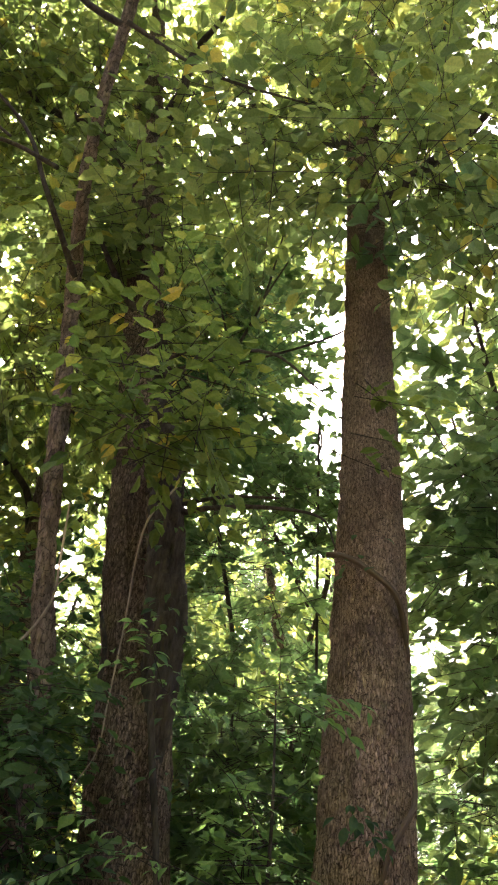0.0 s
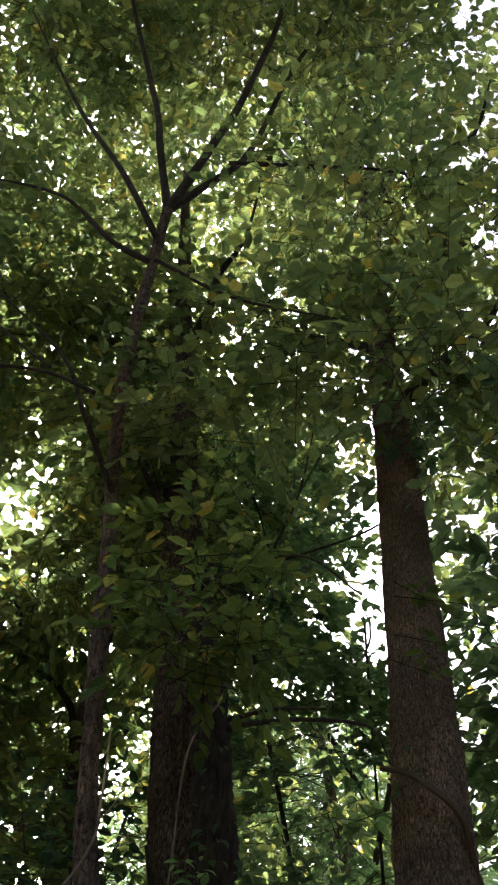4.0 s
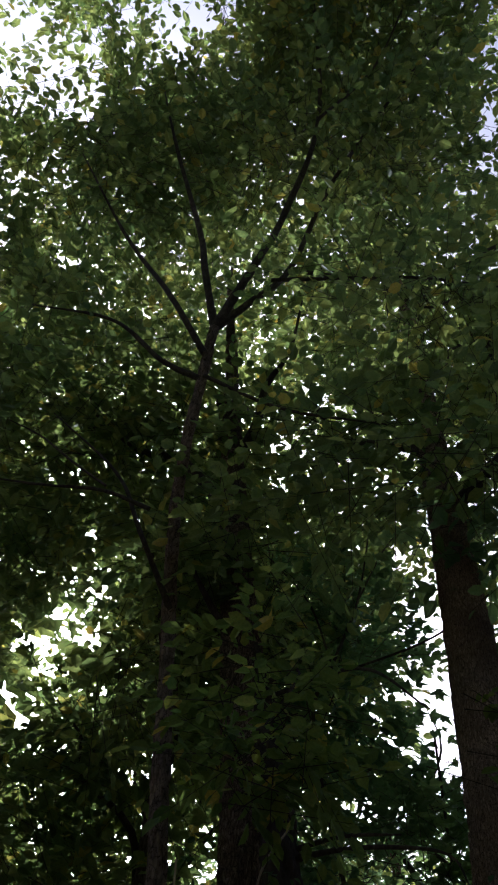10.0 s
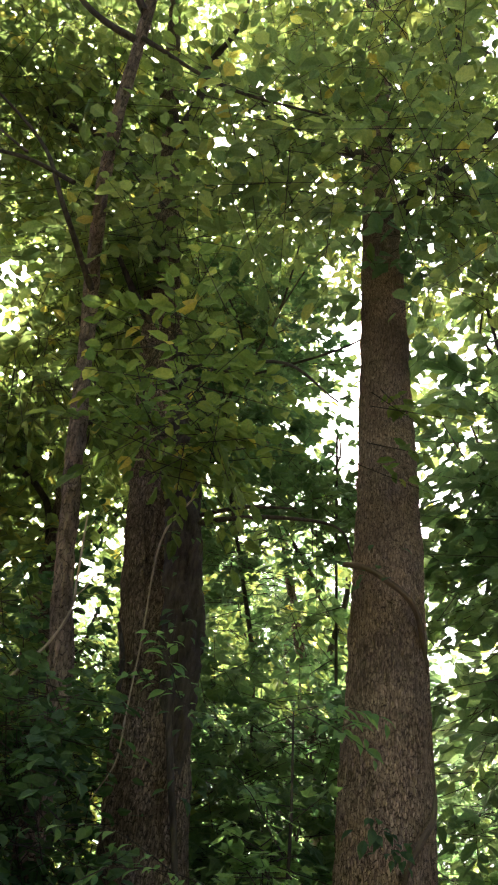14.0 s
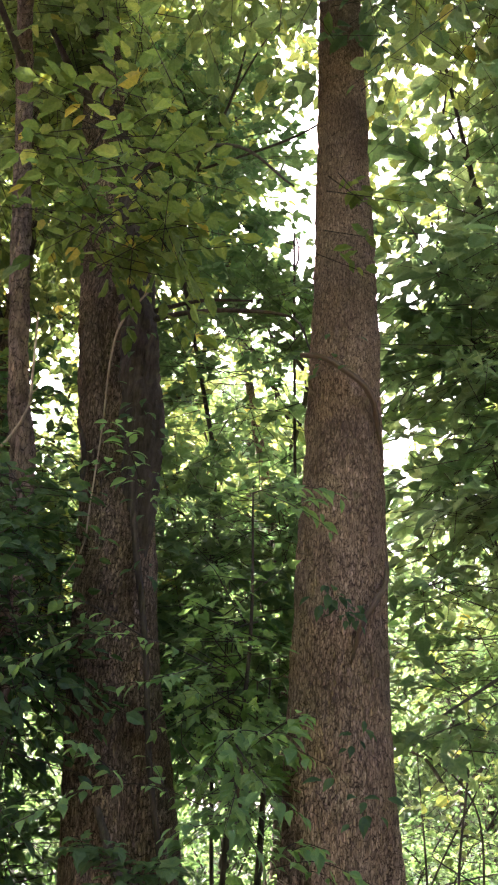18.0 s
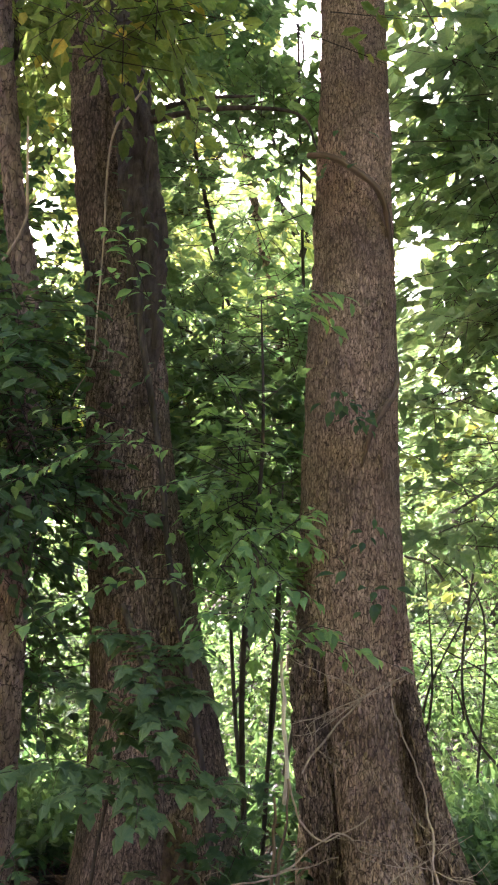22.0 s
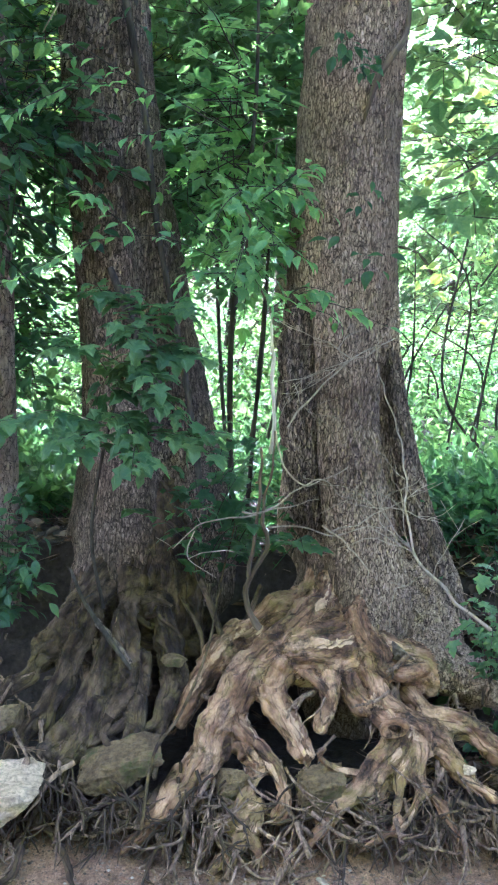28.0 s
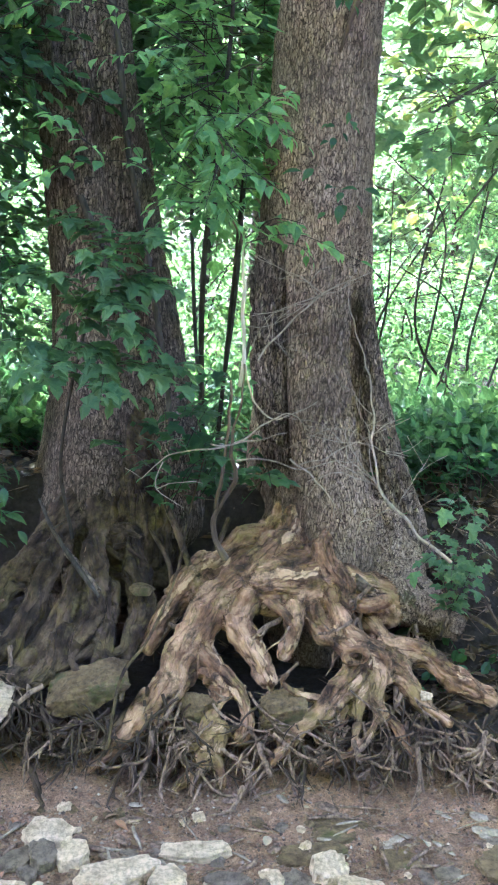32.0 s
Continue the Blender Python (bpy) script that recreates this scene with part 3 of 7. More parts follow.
tree_r = big_tree("tree", (0.46, 3.1, 0.5), [(0.52, 3.10, 0.40, 0.22), (0.52, 3.10, 0.54, 0.25), (0.49, 3.12, 0.7, 0.24), (0.41, 3.14, 1.1, 0.20), (0.37, 3.15, 1.55, 0.195), (0.355, 3.15, 2.0, 0.187),
    (0.355, 3.15, 2.6, 0.172), (0.36, 3.16, 3.2, 0.158), (0.36, 3.17, 3.95, 0.14), (0.345, 3.2, 4.7, 0.125), (0.33, 3.2, 5.4, 0.116), (0.30, 3.25, 6.4, 0.10), (0.25, 3.3, 8.6, 0.06), (0.1, 3.5, 10.8, 0.03), (-0.1, 3.8, 12.4, 0.006)],
    "large tree with grey-brown ridged bark and bare gnarled roots", M_BARK_R, [(3.3, 0.36, 0.50), (-0.15, 0.34, 0.56), (4.6, 0.6, 0.2), (1.85, 0.5, 0.16)], 3, ((0.78, 0.42, -0.42, 0.3, 1.75), (2.80, 0.22, -0.40, 0.3, 1.75)))
tree_l = big_tree("tree", (-0.32, 3.2, 0.5), [(-0.31, 3.20, 0.36, 0.2), (-0.31, 3.2, 0.54, 0.26), (-0.31, 3.21, 0.7, 0.268), (-0.33, 3.25, 1.1, 0.235), (-0.38, 3.25, 1.5, 0.207), (-0.44, 3.25, 1.9, 0.19), (-0.50, 3.25, 2.3, 0.168),
    (-0.56, 3.25, 2.9, 0.152), (-0.66, 3.25, 3.5, 0.142), (-0.76, 3.25, 4.2, 0.124), (-0.88, 3.25, 5.0, 0.108), (-1.1, 3.3, 6.4, 0.09), (-1.4, 3.4, 8.6, 0.05), (-1.7, 3.6, 10.6, 0.026), (-1.9, 3.9, 12.2, 0.006)],
    "large leaning tree with dark brown furrowed bark on the bank", M_BARK_L, [(0.1, 0.5, 0.3), (3.2, 0.45, 0.36), (4.7, 0.6, 0.2), (1.3, 0.4, 0.1)], 5, ((2.35, 0.26, -0.30, 0.3, 2.3), (2.1, 0.55, -0.34, 2.75, 4.0)))


def root(tree, pts, mat, seed, name="root", sides=60, label=""):
    return part(name, limb_mesh(name, pts, mat, sides, 0.006, 0.40, 13, 0.2, 5, seed), tree, label)


# buttresses grown against the grey trunk's foot; darker bark paints its flanks' shade
for k, pts in enumerate(([(0.25, 3.13, 1.80, 0.03), (0.225, 3.10, 1.62, 0.075), (0.235, 3.075, 1.31, 0.088), (0.275, 3.06, 1.03, 0.078), (0.315, 3.06, 0.83, 0.062), (0.36, 3.08, 0.62, 0.05)],
                         [(0.535, 3.12, 1.62, 0.025), (0.555, 3.09, 1.45, 0.038), (0.60, 3.07, 1.21, 0.050), (0.655, 3.05, 0.99, 0.062), (0.71, 3.04, 0.84, 0.068), (0.78, 3.03, 0.66, 0.066), (0.88, 3.0, 0.52, 0.05)])):
    v, f = tube(pts, 60, 0.012, 0.10, 9, 0.10, 7, seed=60 + k)
    part("buttress", mesh_from("buttress", v, f, M_BARK_L), tree_r, "buttress with shade in its dark brown bark")

RIGHT_ROOTS, LEFT_ROOTS = [], []


def right_root(*pts):
    RIGHT_ROOTS.append(list(pts))


def left_root(*pts):
    LEFT_ROOTS.append(list(pts))


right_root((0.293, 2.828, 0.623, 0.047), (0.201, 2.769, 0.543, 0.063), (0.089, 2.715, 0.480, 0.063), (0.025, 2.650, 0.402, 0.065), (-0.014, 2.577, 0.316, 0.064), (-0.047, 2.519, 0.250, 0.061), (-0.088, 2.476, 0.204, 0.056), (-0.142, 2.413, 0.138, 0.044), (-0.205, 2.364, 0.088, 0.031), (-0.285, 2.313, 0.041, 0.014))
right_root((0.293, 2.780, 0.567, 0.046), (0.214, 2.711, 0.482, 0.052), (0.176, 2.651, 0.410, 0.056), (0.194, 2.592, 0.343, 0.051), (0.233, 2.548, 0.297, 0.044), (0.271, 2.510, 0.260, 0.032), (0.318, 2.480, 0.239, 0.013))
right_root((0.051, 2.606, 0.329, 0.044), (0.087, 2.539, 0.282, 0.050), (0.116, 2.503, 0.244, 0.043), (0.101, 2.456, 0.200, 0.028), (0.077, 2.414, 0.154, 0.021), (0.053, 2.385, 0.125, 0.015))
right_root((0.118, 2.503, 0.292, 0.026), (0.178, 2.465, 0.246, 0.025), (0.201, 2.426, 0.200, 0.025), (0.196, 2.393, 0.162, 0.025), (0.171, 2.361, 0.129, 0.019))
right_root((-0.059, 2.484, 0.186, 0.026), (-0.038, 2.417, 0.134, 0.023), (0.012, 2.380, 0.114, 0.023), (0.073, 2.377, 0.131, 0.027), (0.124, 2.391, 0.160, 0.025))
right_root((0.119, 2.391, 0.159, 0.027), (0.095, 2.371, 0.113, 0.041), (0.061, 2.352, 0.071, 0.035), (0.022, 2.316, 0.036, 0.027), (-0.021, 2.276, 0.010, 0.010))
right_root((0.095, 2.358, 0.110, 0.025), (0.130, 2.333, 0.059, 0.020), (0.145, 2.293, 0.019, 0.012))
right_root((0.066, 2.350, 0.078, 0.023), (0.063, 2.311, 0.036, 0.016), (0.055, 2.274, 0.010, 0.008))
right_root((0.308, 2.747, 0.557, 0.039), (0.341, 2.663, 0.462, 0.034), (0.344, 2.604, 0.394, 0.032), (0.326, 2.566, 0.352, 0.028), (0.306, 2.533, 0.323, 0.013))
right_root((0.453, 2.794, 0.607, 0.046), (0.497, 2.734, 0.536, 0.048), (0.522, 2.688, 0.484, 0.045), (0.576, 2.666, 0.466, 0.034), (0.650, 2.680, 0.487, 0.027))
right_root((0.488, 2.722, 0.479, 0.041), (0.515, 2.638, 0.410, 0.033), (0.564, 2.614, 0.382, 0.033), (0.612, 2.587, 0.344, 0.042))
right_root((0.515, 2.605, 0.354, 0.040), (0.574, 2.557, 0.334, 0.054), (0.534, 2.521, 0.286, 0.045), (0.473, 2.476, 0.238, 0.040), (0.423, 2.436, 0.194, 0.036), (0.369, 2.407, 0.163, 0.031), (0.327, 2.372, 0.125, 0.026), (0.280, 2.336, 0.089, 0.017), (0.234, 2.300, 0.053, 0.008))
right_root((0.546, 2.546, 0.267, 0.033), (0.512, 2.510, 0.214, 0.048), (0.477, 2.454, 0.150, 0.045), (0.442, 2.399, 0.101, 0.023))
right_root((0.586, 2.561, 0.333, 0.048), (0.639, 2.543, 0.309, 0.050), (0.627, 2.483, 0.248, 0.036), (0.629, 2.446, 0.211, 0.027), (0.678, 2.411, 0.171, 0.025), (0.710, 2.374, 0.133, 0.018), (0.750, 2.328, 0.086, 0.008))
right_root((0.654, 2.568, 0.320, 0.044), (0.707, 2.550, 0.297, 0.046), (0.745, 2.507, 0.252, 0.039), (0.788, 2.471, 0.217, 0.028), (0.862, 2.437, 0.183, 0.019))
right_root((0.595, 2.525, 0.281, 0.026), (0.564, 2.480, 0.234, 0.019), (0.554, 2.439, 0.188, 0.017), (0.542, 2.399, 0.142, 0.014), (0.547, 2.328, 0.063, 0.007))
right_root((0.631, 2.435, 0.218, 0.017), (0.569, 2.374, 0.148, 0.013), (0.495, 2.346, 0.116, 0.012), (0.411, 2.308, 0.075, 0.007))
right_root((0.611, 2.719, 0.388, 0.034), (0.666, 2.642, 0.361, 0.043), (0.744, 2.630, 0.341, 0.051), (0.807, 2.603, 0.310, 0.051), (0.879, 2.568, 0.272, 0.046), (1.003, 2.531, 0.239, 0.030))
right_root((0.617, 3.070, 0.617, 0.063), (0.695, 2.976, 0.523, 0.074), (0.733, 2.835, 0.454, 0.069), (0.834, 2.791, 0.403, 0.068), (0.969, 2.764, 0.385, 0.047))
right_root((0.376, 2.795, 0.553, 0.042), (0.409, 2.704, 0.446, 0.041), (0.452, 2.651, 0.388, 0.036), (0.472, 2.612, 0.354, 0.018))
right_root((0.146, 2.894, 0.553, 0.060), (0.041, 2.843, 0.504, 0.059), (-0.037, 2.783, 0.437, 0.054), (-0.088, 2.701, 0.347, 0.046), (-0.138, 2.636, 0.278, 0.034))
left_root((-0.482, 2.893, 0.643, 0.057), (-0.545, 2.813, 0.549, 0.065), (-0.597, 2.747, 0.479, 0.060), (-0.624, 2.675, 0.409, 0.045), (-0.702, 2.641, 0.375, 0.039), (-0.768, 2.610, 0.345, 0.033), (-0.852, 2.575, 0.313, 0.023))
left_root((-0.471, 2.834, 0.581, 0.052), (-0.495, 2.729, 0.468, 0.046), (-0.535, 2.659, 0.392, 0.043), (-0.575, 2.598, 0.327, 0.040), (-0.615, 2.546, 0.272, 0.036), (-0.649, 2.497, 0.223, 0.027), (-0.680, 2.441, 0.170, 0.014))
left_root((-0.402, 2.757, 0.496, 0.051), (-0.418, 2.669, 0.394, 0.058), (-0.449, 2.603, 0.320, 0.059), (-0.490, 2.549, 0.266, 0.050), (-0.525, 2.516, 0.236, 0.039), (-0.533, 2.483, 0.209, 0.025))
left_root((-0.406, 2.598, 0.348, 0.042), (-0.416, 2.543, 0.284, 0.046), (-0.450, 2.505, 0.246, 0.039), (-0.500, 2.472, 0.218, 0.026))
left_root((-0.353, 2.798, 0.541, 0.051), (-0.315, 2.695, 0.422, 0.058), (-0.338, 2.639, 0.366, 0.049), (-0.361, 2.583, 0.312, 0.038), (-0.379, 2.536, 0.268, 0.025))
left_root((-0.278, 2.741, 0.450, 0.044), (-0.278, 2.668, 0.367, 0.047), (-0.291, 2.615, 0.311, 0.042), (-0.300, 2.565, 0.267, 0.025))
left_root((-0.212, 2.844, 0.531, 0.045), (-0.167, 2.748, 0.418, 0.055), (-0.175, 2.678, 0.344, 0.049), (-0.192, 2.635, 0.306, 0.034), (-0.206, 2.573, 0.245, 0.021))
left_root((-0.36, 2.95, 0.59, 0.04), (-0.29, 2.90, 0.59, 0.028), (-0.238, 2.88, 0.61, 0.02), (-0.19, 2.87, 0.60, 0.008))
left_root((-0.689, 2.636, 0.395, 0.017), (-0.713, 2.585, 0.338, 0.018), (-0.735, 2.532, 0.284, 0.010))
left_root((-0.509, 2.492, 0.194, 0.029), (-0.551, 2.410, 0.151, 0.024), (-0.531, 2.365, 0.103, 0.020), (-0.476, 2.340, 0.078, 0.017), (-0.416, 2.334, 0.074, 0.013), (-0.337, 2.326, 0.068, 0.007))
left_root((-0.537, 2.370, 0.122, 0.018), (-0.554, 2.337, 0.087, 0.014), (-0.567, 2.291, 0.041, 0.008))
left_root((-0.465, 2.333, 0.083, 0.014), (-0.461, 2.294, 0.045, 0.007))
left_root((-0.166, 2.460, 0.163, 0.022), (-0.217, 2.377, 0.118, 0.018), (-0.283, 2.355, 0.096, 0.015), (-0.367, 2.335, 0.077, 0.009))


def nets(F, low, h):
    """The zero surface of a field on a grid, as vertices and quads."""
    inside = F < 0
    cells = tuple(n - 1 for n in F.shape)
    count = np.zeros(cells, np.int8)
    for i in (0, 1):
        for j in (0, 1):
            for k in (0, 1):
                count += inside[i:i + cells[0], j:j + cells[1], k:k + cells[2]]
    at = np.argwhere((count > 0) & (count < 8))
    number = np.full(cells, -1, np.int32)
    number[tuple(at.T)] = np.arange(len(at))
    total, hits = np.zeros((len(at), 3)), np.zeros((len(at), 1))
    corner = [(i, j, k) for i in (0, 1) for j in (0, 1) for k in (0, 1)]
    for a in corner:
        for axis in range(3):
            if a[axis]:
                continue
            b = list(a)
            b[axis] = 1
            fa, fb = F[tuple((at + a).T)], F[tuple((at + b).T)]
            cut = (fa < 0) != (fb < 0)
            u = np.where(cut, fa / np.where(cut, fa - fb, 1), 0)
            step = np.zeros((len(at), 3))
            step[:, axis] = u
            total += np.where(cut[:, None], np.array(a) + step, 0)
            hits += cut[:, None]
    verts = low + h * (at + total / hits)
    faces = []
    for axis in range(3):
        o1, o2 = [(1, 2), (2, 0), (0, 1)][axis]
        first = [slice(1, -1)] * 3
        second = [slice(1, -1)] * 3
        first[axis], second[axis] = slice(0, -1), slice(1, None)
        pa, pb = inside[tuple(first)], inside[tuple(second)]
        e = np.argwhere(pa != pb)
        flip = ~pa[tuple(e.T)]
        e = e + 1
        e[:, axis] -= 1
        d1, d2 = np.zeros(3, int), np.zeros(3, int)
        d1[o1], d2[o2] = 1, 1
        q = np.stack([number[tuple((e - p).T)] for p in (d1 + d2, d2, 0 * d1, d1)], 1)
        q[flip] = q[flip][:, ::-1]
        faces.append(q)
    faces = np.vstack(faces)
    return verts, faces[(faces >= 0).all(1)]


def thickened(pts, seed):
    """A root's line, resampled, with knobs and small bends."""
    c = spline(pts, 0.018)
    run = np.arange(len(c)) * 0.018
    q = np.stack([run * 11, run * 0 + seed * 3.1, run * 0], 1)
    c[:, 3] = np.maximum(c[:, 3] * (1 + 0.42 * (fbm(q, seed, 2) - 0.5)), 0.006)
    for i in range(3):
        c[:, i] += c[:, 3] * 0.7 * (fbm(q * 0.8 + 5 * i + 1, seed + i, 2) - 0.5)
    return c


def root_mass(tree, core, roots, bark_mat, mat, blend, seed, barked=(), h=0.0055):
    """Roots grown into each other and into the foot of the trunk; each root is one piece of the common skin."""
    lines = [spline(core, 0.05)] + [thickened(p, seed + i) for i, p in enumerate(roots)]
    every = np.vstack(lines)
    low = (every[:, :3] - every[:, 3:]).min(0) - 0.05
    top = (every[:, :3] + every[:, 3:]).max(0) + 0.05
    axes = [np.arange(low[i], top[i], h) for i in range(3)]
    F = np.full(tuple(len(a) for a in axes), 0.5, np.float32)

    def span(a, b):
        return tuple(slice(max(0, int((a[i] - low[i]) / h)), max(0, int((b[i] - low[i]) / h)) + 2) for i in range(3))

    for n, c in enumerate(lines):
        reach = blend + 0.02
        box = span((c[:, :3] - c[:, 3:]).min(0) - reach, (c[:, :3] + c[:, 3:]).max(0) + reach)
        D = np.full(F[box].shape, 0.5, np.float32)
        for p, q in zip(c[:-1], c[1:]):
            r = max(p[3], q[3]) + reach
            s1 = span(np.minimum(p, q)[:3] - r, np.maximum(p, q)[:3] + r)
            x, y, z = (axes[i][s1[i]].astype(np.float32) for i in range(3))
            d = q[:3] - p[:3]
            dx, dy, dz = x[:, None, None] - p[0], y[None, :, None] - p[1], z[None, None, :] - p[2]
            u = np.clip((dx * d[0] + dy * d[1] + dz * d[2]) / (d @ d + 1e-12), 0, 1)
            far = np.sqrt((dx - u * d[0]) ** 2 + (dy - u * d[1]) ** 2 + (dz - u * d[2]) ** 2) - (p[3] + u * (q[3] - p[3]))
            local = tuple(slice(a.start - b.start, a.start - b.start + m) for a, b, m in zip(s1, box, far.shape))
            D[local] = np.minimum(D[local], far[tuple(slice(0, m) for m in D[local].shape)])
        k = blend if n else blend * 1.6
        w = np.clip(0.5 + 0.5 * (F[box] - D) / k, 0, 1)
        F[box] = F[box] * (1 - w) + D * w - k * w * (1 - w)
    v, f = nets(F, low, h)
    best, who, grain, rad = np.full(len(v), 9.0), np.zeros(len(v), int), np.zeros((len(v), 3)), np.zeros(len(v))
    for n, c in enumerate(lines):
        d = unit(np.gradient(c[:, :3], axis=0))
        u = unit(np.cross(d, (0.3, 1.0, 0.2)))
        w = np.cross(d, u)
        run = np.concatenate([[0], np.cumsum(np.linalg.norm(np.diff(c[:, :3], axis=0), axis=1))])
        near, pick = np.full(len(v), 9.0), np.zeros(len(v), int)
        for i, p in enumerate(c):
            e = np.linalg.norm(v - p[:3], axis=1) - p[3]
            closer = e < near
            near[closer], pick[closer] = e[closer], i
        off = v - c[pick, :3]
        g = np.stack([(off * u[pick]).sum(1), (off * w[pick]).sum(1), run[pick] + (off * d[pick]).sum(1)], 1) + [n * 0.37 + seed, 0, n * 0.21]
        near = near + (0.02 if n == 0 else 0)
        win = near < best
        best[win], who[win], grain[win], rad[win] = near[win], n, g[win], c[pick[win], 3]

    def normals(v):
        a = np.cross(v[f[:, 2]] - v[f[:, 0]], v[f[:, 3]] - v[f[:, 1]])
        out = np.zeros_like(v)
        for i in range(4):
            np.add.at(out, f[:, i], a)
        return unit(out)

    amp = np.clip(rad / 0.04, 0.35, 1.15)
    nv = normals(v)
    wob = (fbm(v * 16, seed, 2) - 0.5)[:, None]
    q = grain * [30, 30, 5.5] + wob * 2.2
    crease = (1 - np.abs(2 * vnoise(q, seed + 1) - 1)) ** 4
    fine = (1 - np.abs(2 * vnoise(grain * [75, 75, 13] + wob * 3 + 4, seed + 2) - 1)) ** 3
    v = v + nv * (amp * (0.030 * wob[:, 0] - 0.013 * crease - 0.004 * fine + 0.005 * (fbm(v * 60, seed + 6, 2) - 0.5)))[:, None]
    nv = normals(v)
    ids = who[f[:, 0]]
    key = np.sort(np.stack([f, np.roll(f, -1, 1)], 2).reshape(-1, 2), 1)
    key = key[:, 0].astype(np.int64) * len(v) + key[:, 1]
    order = np.argsort(key, kind="stable")
    same = key[order][1:] == key[order][:-1]
    ea, eb = order[:-1][same] // 4, order[1:][same] // 4
    lab = np.arange(len(f))
    alike = ids[ea] == ids[eb]
    while True:
        before = lab.copy()
        np.minimum.at(lab, ea[alike], lab[eb[alike]])
        np.minimum.at(lab, eb[alike], lab[ea[alike]])
        lab = lab[lab]
        if (lab == before).all():
            break
    ids = ids.copy()
    size = np.bincount(lab, minlength=len(f))
    for n in range(len(lines)):
        mine = np.unique(lab[ids == n])
        if len(mine) > 1:
            ids[(ids == n) & (lab != mine[np.argmax(size[mine])])] = -1
    for _ in range(400):
        to_a, to_b = (ids[ea] < 0) & (ids[eb] >= 0), (ids[eb] < 0) & (ids[ea] >= 0)
        if not (to_a.any() or to_b.any()):
            break
        ids[ea[to_a]], ids[eb[to_b]] = ids[eb[to_a]], ids[ea[to_b]]
    for n in range(len(lines)):
        own = f[ids == n]
        if len(own) < 30:
            continue
        used, inv = np.unique(own, return_inverse=True)
        me = mesh_from("root", v[used], inv.reshape(-1, 4), bark_mat if n == 0 or n - 1 in barked else mat, grain=grain[used])
        me.normals_split_custom_set_from_vertices(nv[used].tolist())
        part("root" if n else "root_crown", me, tree)


def footed(roots, core, z_from=0.5):
    """Roots that leave the trunk first run down its face as ridges."""
    out = []
    for p in roots:
        x, y, z, r = p[0]
        if z > z_from:
            cx, cy, cz, cr = min(core, key=lambda c: abs(c[2] - z - 0.1))
            d = unit(np.array([x - cx, y - cy]))
            p = [(cx + d[0] * cr * 0.86, cy + d[1] * cr * 0.86, z + 0.13, r * 0.4), (cx + d[0] * cr * 0.98, cy + d[1] * cr * 0.98, z + 0.07, r * 0.75)] + list(p)
        out.append(p)
    return out


CORE_R = [(0.50, 3.10, 0.22, 0.22), (0.50, 3.10, 0.40, 0.26), (0.50, 3.11, 0.54, 0.27), (0.48, 3.12, 0.66, 0.235), (0.46, 3.13, 0.78, 0.19), (0.45, 3.14, 0.90, 0.15)]
CORE_L = [(-0.31, 3.16, 0.20, 0.24), (-0.31, 3.17, 0.40, 0.30), (-0.31, 3.19, 0.56, 0.30), (-0.31, 3.21, 0.70, 0.275), (-0.32, 3.23, 0.84, 0.235), (-0.32, 3.24, 0.96, 0.19)]
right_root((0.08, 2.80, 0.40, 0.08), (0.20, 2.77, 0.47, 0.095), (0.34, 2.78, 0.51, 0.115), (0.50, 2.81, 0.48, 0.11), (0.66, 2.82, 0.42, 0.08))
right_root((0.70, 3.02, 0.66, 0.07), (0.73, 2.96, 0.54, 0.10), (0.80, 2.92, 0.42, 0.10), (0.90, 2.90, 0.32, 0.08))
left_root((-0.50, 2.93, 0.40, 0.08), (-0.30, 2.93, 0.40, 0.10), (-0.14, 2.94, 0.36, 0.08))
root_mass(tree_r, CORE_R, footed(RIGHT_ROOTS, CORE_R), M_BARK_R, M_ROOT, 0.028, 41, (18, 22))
# Left foot wears dark root bark, which also paints the shade at its base
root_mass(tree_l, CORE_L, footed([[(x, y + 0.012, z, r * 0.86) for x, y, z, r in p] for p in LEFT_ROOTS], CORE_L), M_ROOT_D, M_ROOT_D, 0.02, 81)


def branch_roots(tree, roots, mat, count, seed):
    """Middle-sized crooked roots that leave the large ones and run down to the mud."""
    rng = np.random.default_rng(seed)
    for k in range(count):
        r = roots[rng.integers(len(roots))]
        j = rng.integers(1, len(r))
        s0 = rng.uniform()
        p = np.array(r[j - 1][:3]) * (1 - s0) + np.array(r[j][:3]) * s0
        rad = rng.uniform(0.011, 0.026)
        w = unit(np.array([rng.normal(0, 0.8), -0.65, -0.35]))
        pts = []
        for i in range(8):
            pts.append((*p, rad * (1 - 0.1 * i)))
            w = unit(w + rng.normal(0, 0.38, 3) + np.array([0, -0.05, -0.22]))
            p = p + w * rng.uniform(0.035, 0.06)
            floor = 0.02 + 0.95 * max(0.0, p[1] - 2.28) - 0.02
            if p[2] < floor:
                p[2] = floor
            p[1] = max(p[1], 2.19)
        part("root", limb_mesh("root", pts, mat, 20, 0.008, 0.4, 24, 0.3, 6, seed + k), tree)


